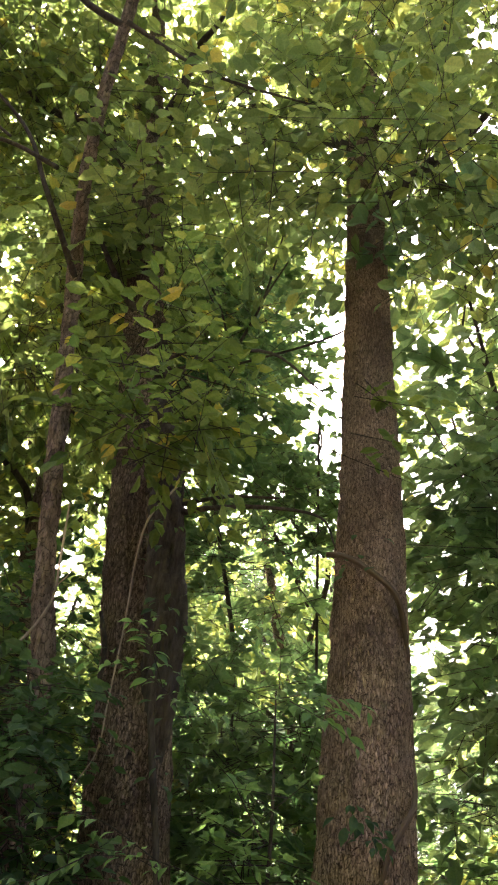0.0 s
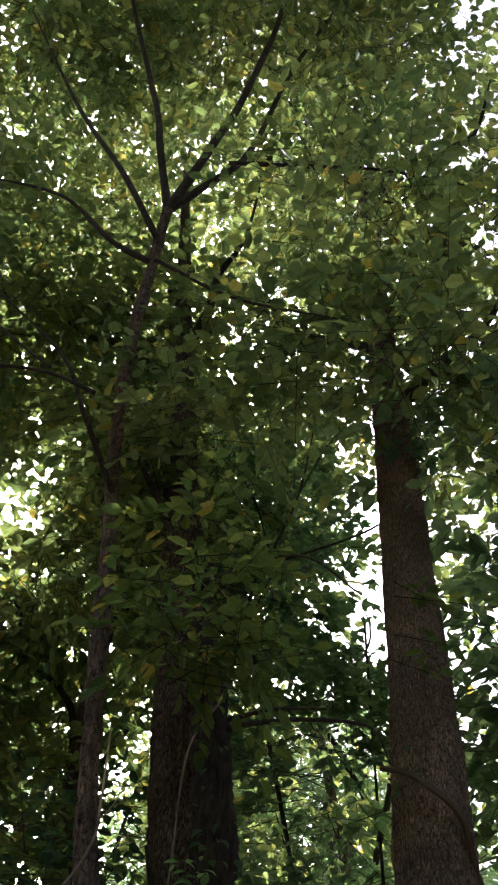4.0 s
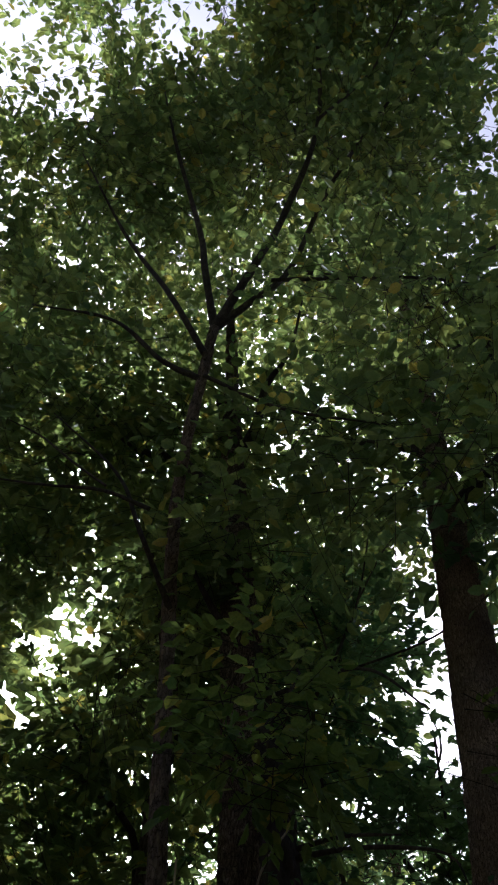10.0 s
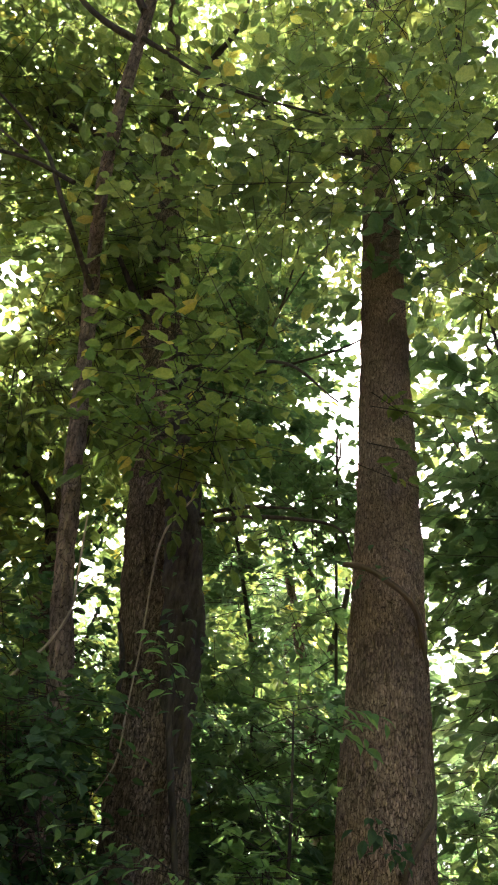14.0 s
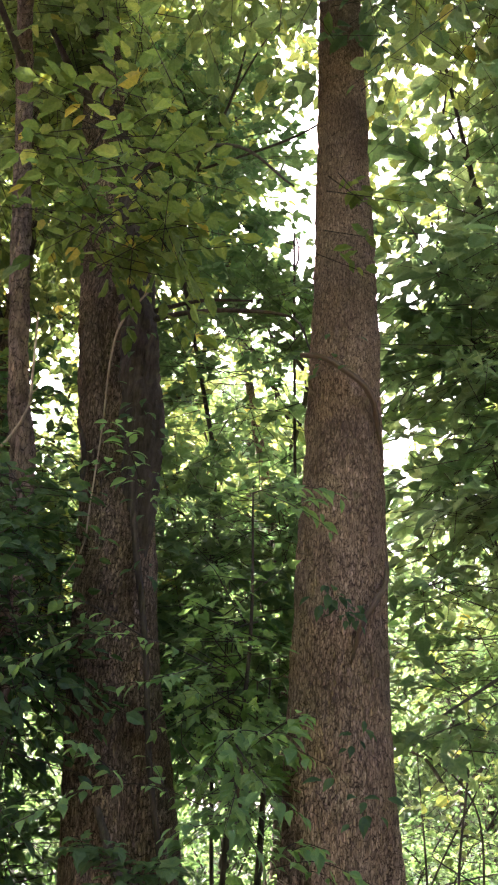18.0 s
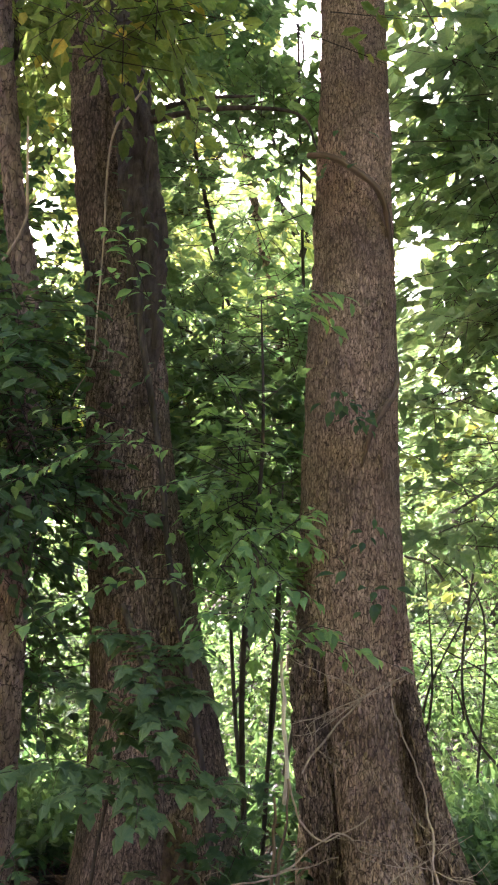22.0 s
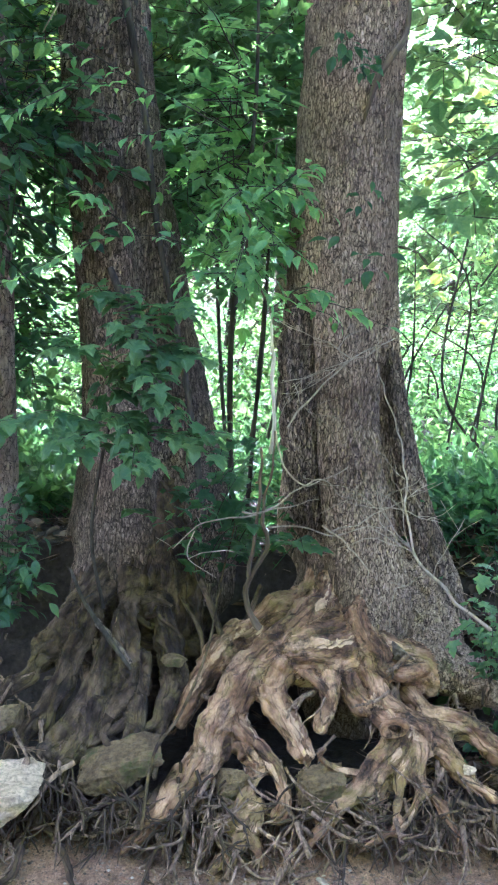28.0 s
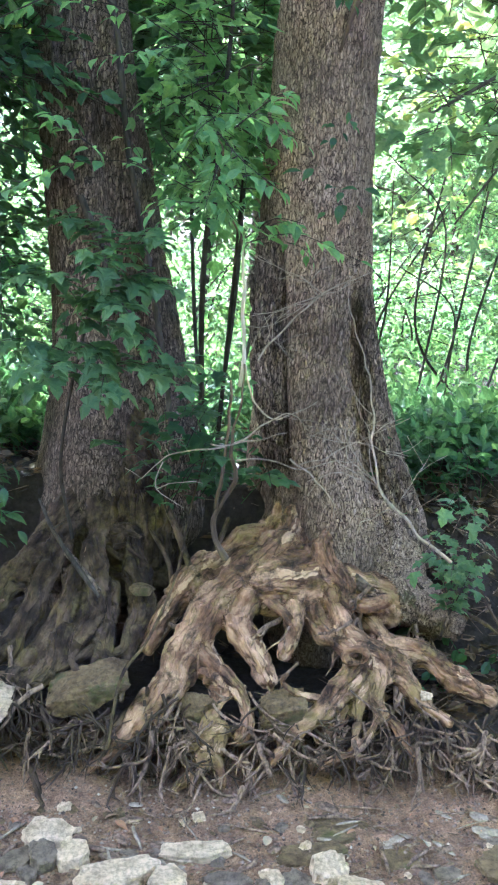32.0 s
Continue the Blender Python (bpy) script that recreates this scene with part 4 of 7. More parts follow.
def rootlets(tree, roots, mat, count, seed, thick=1.0):
    """Short woody root ends that split into pointed fingers above the mud."""
    rng = np.random.default_rng(seed)
    out = []
    for _ in range(count):
        r = roots[rng.integers(len(roots))]
        k = rng.integers(max(1, len(r) - 3), len(r))
        u = rng.uniform()
        p = np.array(r[k - 1][:3]) * (1 - u) + np.array(r[k][:3]) * u + rng.normal(0, 0.025, 3)
        w = unit(np.array([rng.normal(0, 0.75), -0.55 + rng.normal(0, 0.25), -0.65 + rng.normal(0, 0.3)]))
        rad = rng.uniform(0.0035, 0.0085) * thick
        step = rng.uniform(0.022, 0.038) * (0.7 + 0.3 * thick)
        pts = []
        for i in range(5):
            pts.append((*p, rad * (1 - 0.1 * i)))
            w = unit(w + rng.normal(0, 0.17, 3))
            p = p + w * step
            p[2] = max(p[2], 0.014)
        out.append(tube(pts, 7, 0.01, 0.5, 50, seed=int(rng.integers(99))))
        for _ in range(rng.integers(3, 7)):
            j = rng.integers(2, 5)
            q = np.array(pts[j][:3])
            w2 = unit(w + rng.normal(0, 0.45, 3))
            L = rng.uniform(0.02, 0.09)
            tip = [(*q, rad * 0.68)]
            for v in (0.5, 1.0):
                e = q + w2 * L * v + rng.normal(0, 0.005, 3)
                e[2] = max(e[2], 0.008)
                tip.append((*e, rad * (0.5 if v < 1 else 0.16)))
            out.append(tube(tip, 5, 0.015, 0.25, 45, seed=3))
    v, f = joined(out)
    part("root_tangle", mesh_from("root_tangle", v, f, mat), tree, "tangle of pointed bare root ends above the mud", "stuff")


root(tree_l, [(-0.53, 2.92, 0.65, 0.011), (-0.48, 2.86, 0.60, 0.012), (-0.44, 2.80, 0.56, 0.012), (-0.37, 2.74, 0.52, 0.012), (-0.30, 2.66, 0.48, 0.008)], M_BARK_S, 131, "root", 12)
knot = [(0.541 + 0.034 * math.cos(a), 2.50 - 0.008 * math.sin(a), 0.375 + 0.028 * math.sin(a), 0.012 + 0.003 * math.sin(2 * a)) for a in np.linspace(0, 2 * math.pi, 9)]
root(tree_r, knot, M_ROOT, 133, "knot", 14, "ring-shaped knot with a dark hole")
branch_roots(tree_r, RIGHT_ROOTS[:16], M_ROOT, 4, 903)
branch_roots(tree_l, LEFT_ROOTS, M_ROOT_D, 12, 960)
rootlets(tree_r, RIGHT_ROOTS, M_RLET, 50, 5, 1.2)
rootlets(tree_l, LEFT_ROOTS[:3], M_RLET, 24, 6, 1.0)
FRINGE_R = [[(x, 2.46, 0.22, 0), (x, 2.36, 0.11, 0)] for x in np.linspace(-0.1, 1.15, 14)]
FRINGE_L = [[(x, 2.46, 0.22, 0), (x, 2.36, 0.11, 0)] for x in np.linspace(-0.75, 0.0, 8)]
rootlets(tree_r, FRINGE_R, M_RLET, 45, 15, 1.25)
rootlets(tree_l, FRINGE_L, M_RLET, 30, 16, 1.2)
# Ends in M_ROOT_D also paint the shade behind the fringe
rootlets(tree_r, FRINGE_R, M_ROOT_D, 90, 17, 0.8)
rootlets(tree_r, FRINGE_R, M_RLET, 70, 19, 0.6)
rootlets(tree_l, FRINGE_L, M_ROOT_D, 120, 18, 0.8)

# crowns of the large trees, high overhead
for k, end in enumerate(((1.6, 3.0, 7.4), (-0.9, 3.6, 8.2), (1.2, 2.2, 8.8), (0.2, 4.6, 9.0), (1.9, 4.0, 9.6))):
    limb_to(tree_r, (0.3, 3.25, 5.9 + 0.45 * k), end, 0.05, 200 + k)
for k, end in enumerate(((-2.6, 3.0, 7.6), (-0.6, 2.6, 7.9), (-2.4, 4.4, 8.6), (-1.2, 4.8, 9.4))):
    limb_to(tree_l, (-1.05 - 0.1 * k, 3.3, 6.1 + 0.5 * k), end, 0.045, 220 + k)
for pts in ([(-0.60, 3.22, 3.72, 0.016), (-0.35, 3.08, 3.71, 0.012), (-0.1, 3.02, 3.70, 0.009), (0.13, 3.0, 3.66, 0.006), (0.2, 2.98, 3.50, 0.003)], [(-0.60, 3.22, 3.76, 0.012), (-0.3, 3.06, 3.76, 0.009), (-0.05, 3.0, 3.74, 0.004)],
            [(-0.86, 3.2, 4.9, 0.03), (-1.0, 3.1, 5.05, 0.022), (-1.15, 3.0, 5.3, 0.012)]):
    v, f = tube(pts, 9, 0.03, 0.2, 15, seed=8)
    part("limb", mesh_from("limb", v, f, M_LIMB), tree_l)
# added dark stem that stands in for the trunk's shaded right side
v, f = tube([(-0.45, 3.22, 2.45, 0.02), (-0.445, 3.17, 2.75, 0.06), (-0.455, 3.155, 2.95, 0.08), (-0.475, 3.15, 3.2, 0.09), (-0.535, 3.155, 3.6, 0.086), (-0.65, 3.18, 4.2, 0.065), (-0.78, 3.2, 4.9, 0.03)], 40, 0.015, 0.2, 20, 0.25, 9, seed=4)
part("stem", mesh_from("stem", v, f, M_LIMB), tree_l, "dark stem added for the shaded side of the trunk")
crown(tree_r, [((0.8, 3.4, 7.0), (1.8, 1.4, 1.6), 400), ((0.2, 2.7, 10.2), (1.6, 2.2, 1.8), 560), ((-0.2, 4.6, 12.2), (2.0, 2.4, 1.6), 400), ((-0.5, 5.2, 9.4), (1.5, 1.2, 1.2), 350), ((1.5, 3.4, 8.2), (1.2, 1.2, 0.8), 200), ((0.5, 3.0, 6.0), (0.9, 0.5, 0.6), 60)], 0.118, M_LEAF, 11, per=8, length=0.5, thin=0.47)
crown(tree_l, [((-1.5, 3.7, 7.2), (1.8, 1.4, 2.0), 380), ((-3.0, 3.0, 7.6), (1.1, 1.5, 2.6), 420), ((-2.6, 1.6, 9.5), (1.2, 1.2, 1.6), 260), ((-1.8, 4.0, 10.0), (2.6, 2.2, 2.0), 680), ((-2.4, 5.0, 12.4), (3.2, 2.6, 1.6), 760), ((-0.9, 3.2, 5.6), (0.8, 0.5, 0.6), 60)], 0.118, M_LEAF, 12, per=8, length=0.5, thin=0.47)

# ---- slender leaning tree with its fork overhead ----
slim = thing("slender_tree", (-0.86, 3.05, 0.6), "slender leaning tree with red-brown bark, forked high up", "tree")
v, f = tube([(-0.84, 3.05, 0.5, 0.075), (-0.84, 3.05, 1.2, 0.06), (-0.85, 3.02, 2.0, 0.055), (-0.885, 3.0, 2.84, 0.052), (-0.98, 3.0, 3.33, 0.043), (-1.07, 3.0, 3.9, 0.042), (-1.19, 2.95, 4.8, 0.041),
             (-1.2, 2.7, 5.29, 0.037), (-1.17, 2.5, 5.7, 0.036), (-1.13, 2.35, 6.25, 0.035), (-1.08, 2.2, 6.75, 0.034)], 24, 0.02, 0.14, 12, 0.1, 8, seed=2)
part("trunk", mesh_from("trunk", v, f, M_BARK_S), slim)


def slim_limb(*pts):
    k = len(slim.children) - 1
    v, f = tube(list(pts), 9, 0.06, 0.15, 6, seed=30 + k)
    part("limb", mesh_from("limb", v, f, M_LIMB), slim)


slim_limb((-1.08, 2.2, 6.75, 0.034), (-0.82, 2.02, 7.4, 0.028), (-0.64, 1.89, 8.0, 0.025), (-0.38, 1.48, 9.0, 0.02), (-0.38, 0.69, 10.0, 0.014), (-0.4, -0.08, 10.8, 0.006))
slim_limb((-1.08, 2.2, 6.75, 0.03), (-0.87, 2.2, 7.1, 0.026), (-0.63, 2.23, 7.7, 0.022), (-0.31, 1.92, 8.6, 0.018), (0.3, 1.48, 9.6, 0.012), (0.97, 1.06, 10.4, 0.005))
slim_limb((-1.08, 2.2, 6.75, 0.03), (-1.19, 2.0, 7.3, 0.025), (-1.26, 1.9, 7.7, 0.022), (-1.49, 1.48, 8.5, 0.015), (-1.66, 1.16, 9.2, 0.006))
slim_limb((-1.12, 2.25, 6.5, 0.024), (-1.4, 2.03, 7.0, 0.02), (-1.85, 1.88, 7.8, 0.014), (-2.3, 1.42, 8.6, 0.005))
slim_limb((-1.13, 2.32, 6.3, 0.022), (-1.41, 2.27, 6.5, 0.018), (-1.85, 2.18, 7.0, 0.013), (-2.59, 2.17, 7.4, 0.005))
slim_limb((-1.31, 2.55, 5.32, 0.013), (-1.60, 2.50, 5.45, 0.011), (-1.93, 2.40, 5.41, 0.008), (-2.28, 2.30, 5.40, 0.004))
slim_limb((-1.59, 2.50, 5.49, 0.009), (-1.83, 2.45, 5.68, 0.007), (-2.09, 2.40, 5.91, 0.006), (-2.29, 2.30, 5.97, 0.003))
slim_limb((-0.63, 2.25, 7.7, 0.018), (-0.04, 2.47, 7.8, 0.015), (0.38, 2.67, 7.7, 0.011), (0.87, 2.67, 8.2, 0.005))
slim_limb((-0.72, 2.1, 7.2, 0.016), (-0.08, 2.2, 7.3, 0.013), (0.3, 2.2, 7.2, 0.010), (0.8, 2.15, 6.8, 0.005))
slim_limb((-1.19, 2.9, 4.9, 0.018), (-1.35, 2.6, 5.2, 0.014), (-1.55, 2.5, 5.6, 0.01), (-2.0, 2.3, 6.0, 0.004))
slim_limb((-0.36, 1.39, 8.5, 0.013), (0.1, 1.2, 9.2, 0.01), (0.5, 0.7, 10.0, 0.005))
slim_limb((-1.1, 2.3, 6.3, 0.014), (-0.6, 2.4, 6.0, 0.01), (0.0, 2.5, 5.9, 0.005))
crown(slim, [((-0.7, 1.3, 10.6), (2.5, 1.9, 1.2), 1150), ((-2.3, 0.5, 10.6), (1.4, 1.3, 0.9), 400), ((0.5, 0.2, 10.6), (1.4, 1.0, 0.8), 260), ((-3.0, 2.0, 10.8), (1.6, 1.5, 1.2), 380), ((-0.7, 1.9, 8.8), (1.9, 0.9, 0.9), 250), ((-1.9, 2.9, 7.2), (1.0, 0.5, 1.2), 130), ((0.3, 2.3, 7.0), (1.2, 0.6, 0.8), 140), ((-0.3, 2.6, 5.7), (0.8, 0.4, 0.6), 60), ((0.5, 2.2, 5.2), (0.8, 0.35, 0.5), 44), ((-1.6, 3.5, 5.3), (0.7, 0.35, 0.8), 110)], 0.10, M_LEAF, 13, per=8, length=0.46, thin=0.46)


def wild_tree(name, at, trunk, limbs, blobs, size, mat, seed, label, category="tree", group="", bark=None, per=9, length=0.4, outline=OVATE, quads=OVATE_F, stem="trunk", clump=1.4, thin=0.44):
    """A thin woodland tree or shrub: stems, limbs and leafy crown."""
    t = thing(name, at, label, category, group)
    for k, pts in enumerate(trunk):
        v, f = tube(pts, 14, 0.06, 0.12, 7, seed=seed + k)
        part(stem, mesh_from(stem, v, f, bark or M_LIMB), t)
    for k, (a, b, r) in enumerate(limbs):
        limb_to(t, a, b, r, seed + 50 + k, 0.12)
    crown(t, blobs, size, mat, seed, per=per, length=length, outline=outline, quads=quads, clump=clump, thin=thin)
    return t


# ---- understory between and beside the trunks ----
# Darker leaf tone here stands in for shade from the woods behind
maple = wild_tree("understory_maple", (-0.02, 4.5, 0.8),
    [[(-0.02 + dx, 4.5 + dy, 0.6, 0.012), ((dx * 2 + top[0]) / 2, 4.5, 1.6, 0.010), (top[0], top[1], top[2], 0.008)] for dx, dy, top in ((0.0, 0.0, (-0.25, 4.5, 3.6)), (0.07, 0.05, (0.1, 4.7, 3.4)), (0.13, 0.1, (0.28, 4.5, 2.6)), (-0.07, 0.12, (-0.5, 4.6, 2.9)), (0.2, -0.1, (0.15, 4.4, 5.2)))],
    [((-0.2, 4.5, 3.0), (-0.6, 4.1, 3.3), 0.012), ((0.1, 4.6, 3.0), (0.35, 4.2, 3.4), 0.01)],
    [((-0.15, 4.3, 2.35), (0.62, 0.4, 0.50), 300), ((-0.15, 4.2, 3.0), (0.65, 0.4, 0.55), 220), ((0.0, 4.3, 4.2), (0.62, 0.5, 0.7), 130), ((-0.55, 4.8, 6.0), (0.68, 0.6, 1.2), 280), ((0.05, 4.7, 5.15), (0.5, 0.4, 0.4), 80)],
    0.088, M_LEAF_MID, 14, "understory maple with dark green leaves between the large trunks", per=8, outline=MAPLE, quads=MAPLE_F, clump=2.2, length=0.35)
for pts in ([(-0.25, 4.5, 3.6, 0.014), (-0.59, 4.25, 5.1, 0.013), (-0.48, 4.2, 5.59, 0.012), (-0.3, 4.2, 6.23, 0.009), (-0.17, 4.2, 7.35, 0.004)], [(-0.48, 4.2, 5.59, 0.009), (-0.67, 4.2, 6.19, 0.007), (-1.03, 4.2, 6.72, 0.003)],
            [(-0.5, 4.2, 5.5, 0.009), (0.14, 3.6, 5.26, 0.007), (0.46, 3.05, 5.07, 0.003)], [(-0.3, 4.2, 6.2, 0.007), (-0.1, 4.1, 6.6, 0.005), (0.1, 4.0, 6.8, 0.003)]):
    v, f = tube(pts, 8, 0.05, 0.15, 9, seed=12)
    part("limb", mesh_from("limb", v, f, M_LIMB), maple)
wild_tree("sapling", (0.02, 3.2, 0.75),
    [[(0.02, 3.25, 0.6, 0.012), (-0.03, 3.2, 1.5, 0.010), (0.02, 3.1, 2.3, 0.007), (0.0, 3.0, 2.9, 0.003)], [(0.05, 3.25, 0.6, 0.009), (0.08, 3.25, 1.4, 0.007), (0.1, 3.1, 2.2, 0.003)]],
    [((-0.02, 3.2, 1.7), (-0.18, 2.85, 2.05), 0.005), ((0.0, 3.15, 2.0), (0.16, 2.8, 2.2), 0.005), ((0.0, 3.1, 2.4), (-0.2, 2.85, 2.6), 0.004)],
    [((-0.06, 3.1, 2.25), (0.09, 0.18, 0.40), 50), ((0.0, 3.0, 1.85), (0.07, 0.15, 0.14), 16)],
    0.06, M_LEAF_SPRAY, 29, "thin sapling with layered fresh green leaves between the large trunks", "sapling", per=8, length=0.2, stem="stem", clump=3.0, outline=MAPLE, quads=MAPLE_F)
# M_LEAF_FAR brightens the saplings right of the trunk, standing in for haze
wild_tree("leaning_sapling", (1.9, 4.2, 0.8),
    [[(1.9, 4.2, 0.6, 0.04), (1.7, 4.1, 2.5, 0.03), (1.3, 3.9, 4.5, 0.02), (1.0, 3.7, 6.0, 0.008)]],
    [((1.75, 4.1, 2.2), (0.85, 3.5, 3.2), 0.016), ((1.5, 4.0, 3.6), (0.6, 3.3, 4.6), 0.014), ((1.6, 4.0, 3.0), (1.9, 3.6, 4.2), 0.014), ((1.2, 3.9, 4.8), (0.8, 3.4, 5.8), 0.012)],
    [((1.2, 3.6, 4.5), (0.6, 0.5, 1.1), 165), ((1.4, 3.7, 3.3), (0.5, 0.5, 0.8), 120), ((1.0, 3.4, 5.8), (0.8, 0.5, 0.8), 130)],
    0.13, M_LEAF_FAR, 16, "leaning sapling with large light green leaves", per=8)
wild_tree("thicket_shrub", (-1.0, 3.3, 0.7),
    [[(-1.0 - 0.05 * k, 3.3, 0.6, 0.016), ((top[0] - 1.0) / 2, (top[1] + 3.3) / 2, 1.5, 0.012), (*top, 0.005)] for k, top in enumerate(((-0.8, 2.9, 2.2), (-1.3, 3.2, 2.6), (-1.1, 2.8, 1.9)))], [],
    [((-0.92, 2.9, 2.25), (0.42, 0.25, 0.42), 180), ((-0.85, 2.85, 2.6), (0.38, 0.2, 0.28), 80), ((-1.15, 3.5, 2.6), (0.55, 0.4, 1.1), 300), ((-1.0, 3.4, 1.5), (0.35, 0.2, 0.35), 120), ((-1.4, 4.2, 1.4), (0.5, 0.4, 0.5), 60)],
    0.065, M_LEAF_DARK, 17, "dense shrub with small deep green leaves", "shrub", per=9, length=0.28, stem="stem", clump=2.2)
wild_tree("dark_trunk_tree", (-1.75, 4.6, 0.7),
    [[(-1.45, 4.6, 0.6, 0.11), (-1.52, 4.6, 2.5, 0.09), (-1.62, 4.6, 4.5, 0.075), (-1.9, 4.7, 7.5, 0.04)]],
    [((-1.6, 4.6, 4.0), (-2.4, 4.2, 5.4), 0.03), ((-1.65, 4.6, 4.8), (-1.1, 4.2, 6.2), 0.03), ((-1.7, 4.6, 5.4), (-2.0, 4.0, 7.0), 0.025)],
    [((-1.9, 4.7, 6.0), (1.2, 0.8, 1.8), 430), ((-2.3, 5.0, 3.8), (1.0, 0.8, 1.2), 260), ((-1.3, 4.8, 4.2), (0.7, 0.5, 0.8), 120), ((-1.1, 4.3, 3.2), (0.42, 0.3, 0.9), 140), ((-2.6, 4.0, 5.0), (0.7, 0.6, 1.4), 170), ((-2.5, 4.4, 6.4), (0.8, 0.6, 1.2), 220), ((-2.9, 4.2, 7.6), (0.8, 0.6, 1.0), 180), ((-1.6, 4.4, 5.6), (0.8, 0.5, 0.8), 130)],
    0.11, M_LEAF, 19, "woodland tree with a dark straight trunk and leafy crown", bark=M_BARK_S)
wild_tree("yellowing_bough", (-0.55, 3.12, 4.5),
    [[(-0.72, 3.15, 4.6, 0.014), (-0.45, 2.75, 4.35, 0.009), (-0.55, 2.5, 3.85, 0.004)], [(-0.72, 3.15, 4.5, 0.012), (-0.2, 2.8, 4.4, 0.008), (0.1, 2.7, 4.1, 0.004)]], [],
    [((-0.5, 2.55, 4.15), (0.35, 0.25, 0.45), 38), ((-0.5, 2.65, 3.75), (0.32, 0.2, 0.22), 26), ((-0.1, 2.8, 4.2), (0.5, 0.3, 0.5), 44)],
    0.085, M_LEAF_YELLOW, 15, "hanging bough of yellowing green leaves before the trunk", "branch", stem="stem", length=0.3)
wild_tree("arching_shrub", (1.5, 4.4, 0.8),
    [[(1.1 + 0.13 * k, 4.4 - 0.1 * (k % 3), 0.6, 0.008), ((top[0] + 1.2) / 2 + 0.1, 4.35, top[2] * 0.45, 0.007), ((top[0] * 2 + 1.2) / 3 + 0.2, 4.3, top[2] * 0.85, 0.005), (*top, 0.003)] for k, top in enumerate(((0.8, 4.2, 2.1), (1.1, 4.0, 2.6), (1.8, 4.3, 2.7), (0.95, 4.5, 1.6), (1.5, 4.0, 1.9), (1.3, 4.6, 2.4), (0.75, 4.7, 2.7)))], [],
    [((1.3, 4.4, 1.7), (0.6, 0.4, 0.6), 70), ((1.3, 4.2, 2.4), (0.5, 0.4, 0.4), 50)],
    0.075, M_LEAF, 18, "open shrub with arching thin stems and fresh leaves", "shrub", per=8, length=0.3, stem="stem")
wild_tree("hanging_maple_branch", (1.25, 3.5, 2.4),
    [[(1.8, 3.7, 2.6, 0.014), (1.2, 3.4, 2.4, 0.01), (0.7, 3.2, 2.1, 0.004)], [(1.4, 3.5, 2.5, 0.01), (1.1, 3.2, 2.1, 0.007), (0.85, 3.1, 1.75, 0.003)]], [],
    [((1.0, 3.3, 2.15), (0.32, 0.2, 0.2), 26), ((1.3, 3.4, 2.3), (0.3, 0.2, 0.22), 24), ((1.15, 3.4, 3.5), (0.45, 0.3, 0.8), 75), ((1.3, 3.6, 2.8), (0.5, 0.3, 0.45), 45)],
    0.08, M_LEAF_FAR, 23, "hanging maple branch with drooping green leaves", "branch", per=8, length=0.3, stem="stem", outline=MAPLE, quads=MAPLE_F, thin=0.3)

wild_tree("broadleaf_sapling", (1.75, 3.95, 0.8),
    [[(1.75, 3.95, 0.6, 0.022), (1.66, 3.9, 1.8, 0.018), (1.5, 3.85, 3.2, 0.012), (1.35, 3.75, 4.4, 0.005)]],
    [((1.62, 3.9, 2.3), (1.05, 3.6, 3.0), 0.009), ((1.55, 3.87, 2.8), (0.95, 3.6, 3.6), 0.009), ((1.45, 3.8, 3.6), (1.0, 3.6, 4.3), 0.007)],
    [((1.15, 3.7, 3.15), (0.42, 0.25, 0.42), 42), ((1.2, 3.7, 3.9), (0.45, 0.25, 0.45), 55), ((1.2, 3.65, 4.6), (0.4, 0.25, 0.35), 50), ((0.85, 3.8, 2.9), (0.22, 0.2, 0.5), 26), ((0.8, 3.8, 3.8), (0.2, 0.2, 0.5), 26)],
    0.105, M_LEAF_FAR, 27, "sapling with large drooping green leaves beside the trunk", "sapling", per=8, length=0.34, stem="stem")
for k, (ax, ay, blobs) in enumerate((
    # the low crown at x -3.3 is added, out of view, to block sun
    (-2.7, 6.4, [((-3.3, 5.9, 4.4), (0.9, 0.8, 1.5), 240), ((-1.5, 5.8, 7.2), (1.5, 0.9, 1.6), 280)]),
    (0.3, 6.9, [((-0.6, 6.5, 5.0), (1.0, 0.8, 1.1), 170), ((-0.75, 6.2, 7.7), (0.85, 0.9, 1.6), 240)]),
    (-3.4, 9.0, [((-3.2, 8.4, 7.5), (1.8, 1.2, 1.6), 420), ((-2.9, 8.4, 10.4), (2.6, 1.4, 2.0), 680)]),
    (2.7, 6.4, [((1.9, 6.0, 4.4), (1.1, 0.8, 1.4), 220), ((2.0, 5.8, 7.2), (1.4, 0.9, 1.5), 240)]))):
    wild_tree("canopy_tree", (ax, ay, 0.7),
        [[(ax, ay, 0.6, 0.07), (ax - 0.1, ay, 3.5, 0.055), (blobs[1][0][0], ay - 0.3, 8.0, 0.015)]],
        [((ax, ay, 3.2), blobs[0][0], 0.03), ((ax * 0.8, ay - 0.1, 4.6), (blobs[1][0][0] + 0.9, ay - 0.4, 7.0), 0.03), ((ax * 0.8, ay - 0.1, 5.0), (blobs[1][0][0] - 0.9, ay - 0.4, 7.2), 0.03)],
        blobs, 0.125, M_LEAF, 450 + k * 4, "woodland tree with backlit green leaves behind the trunks", group="canopy trees behind the trunks", bark=M_BARK_S, length=0.5, per=10)
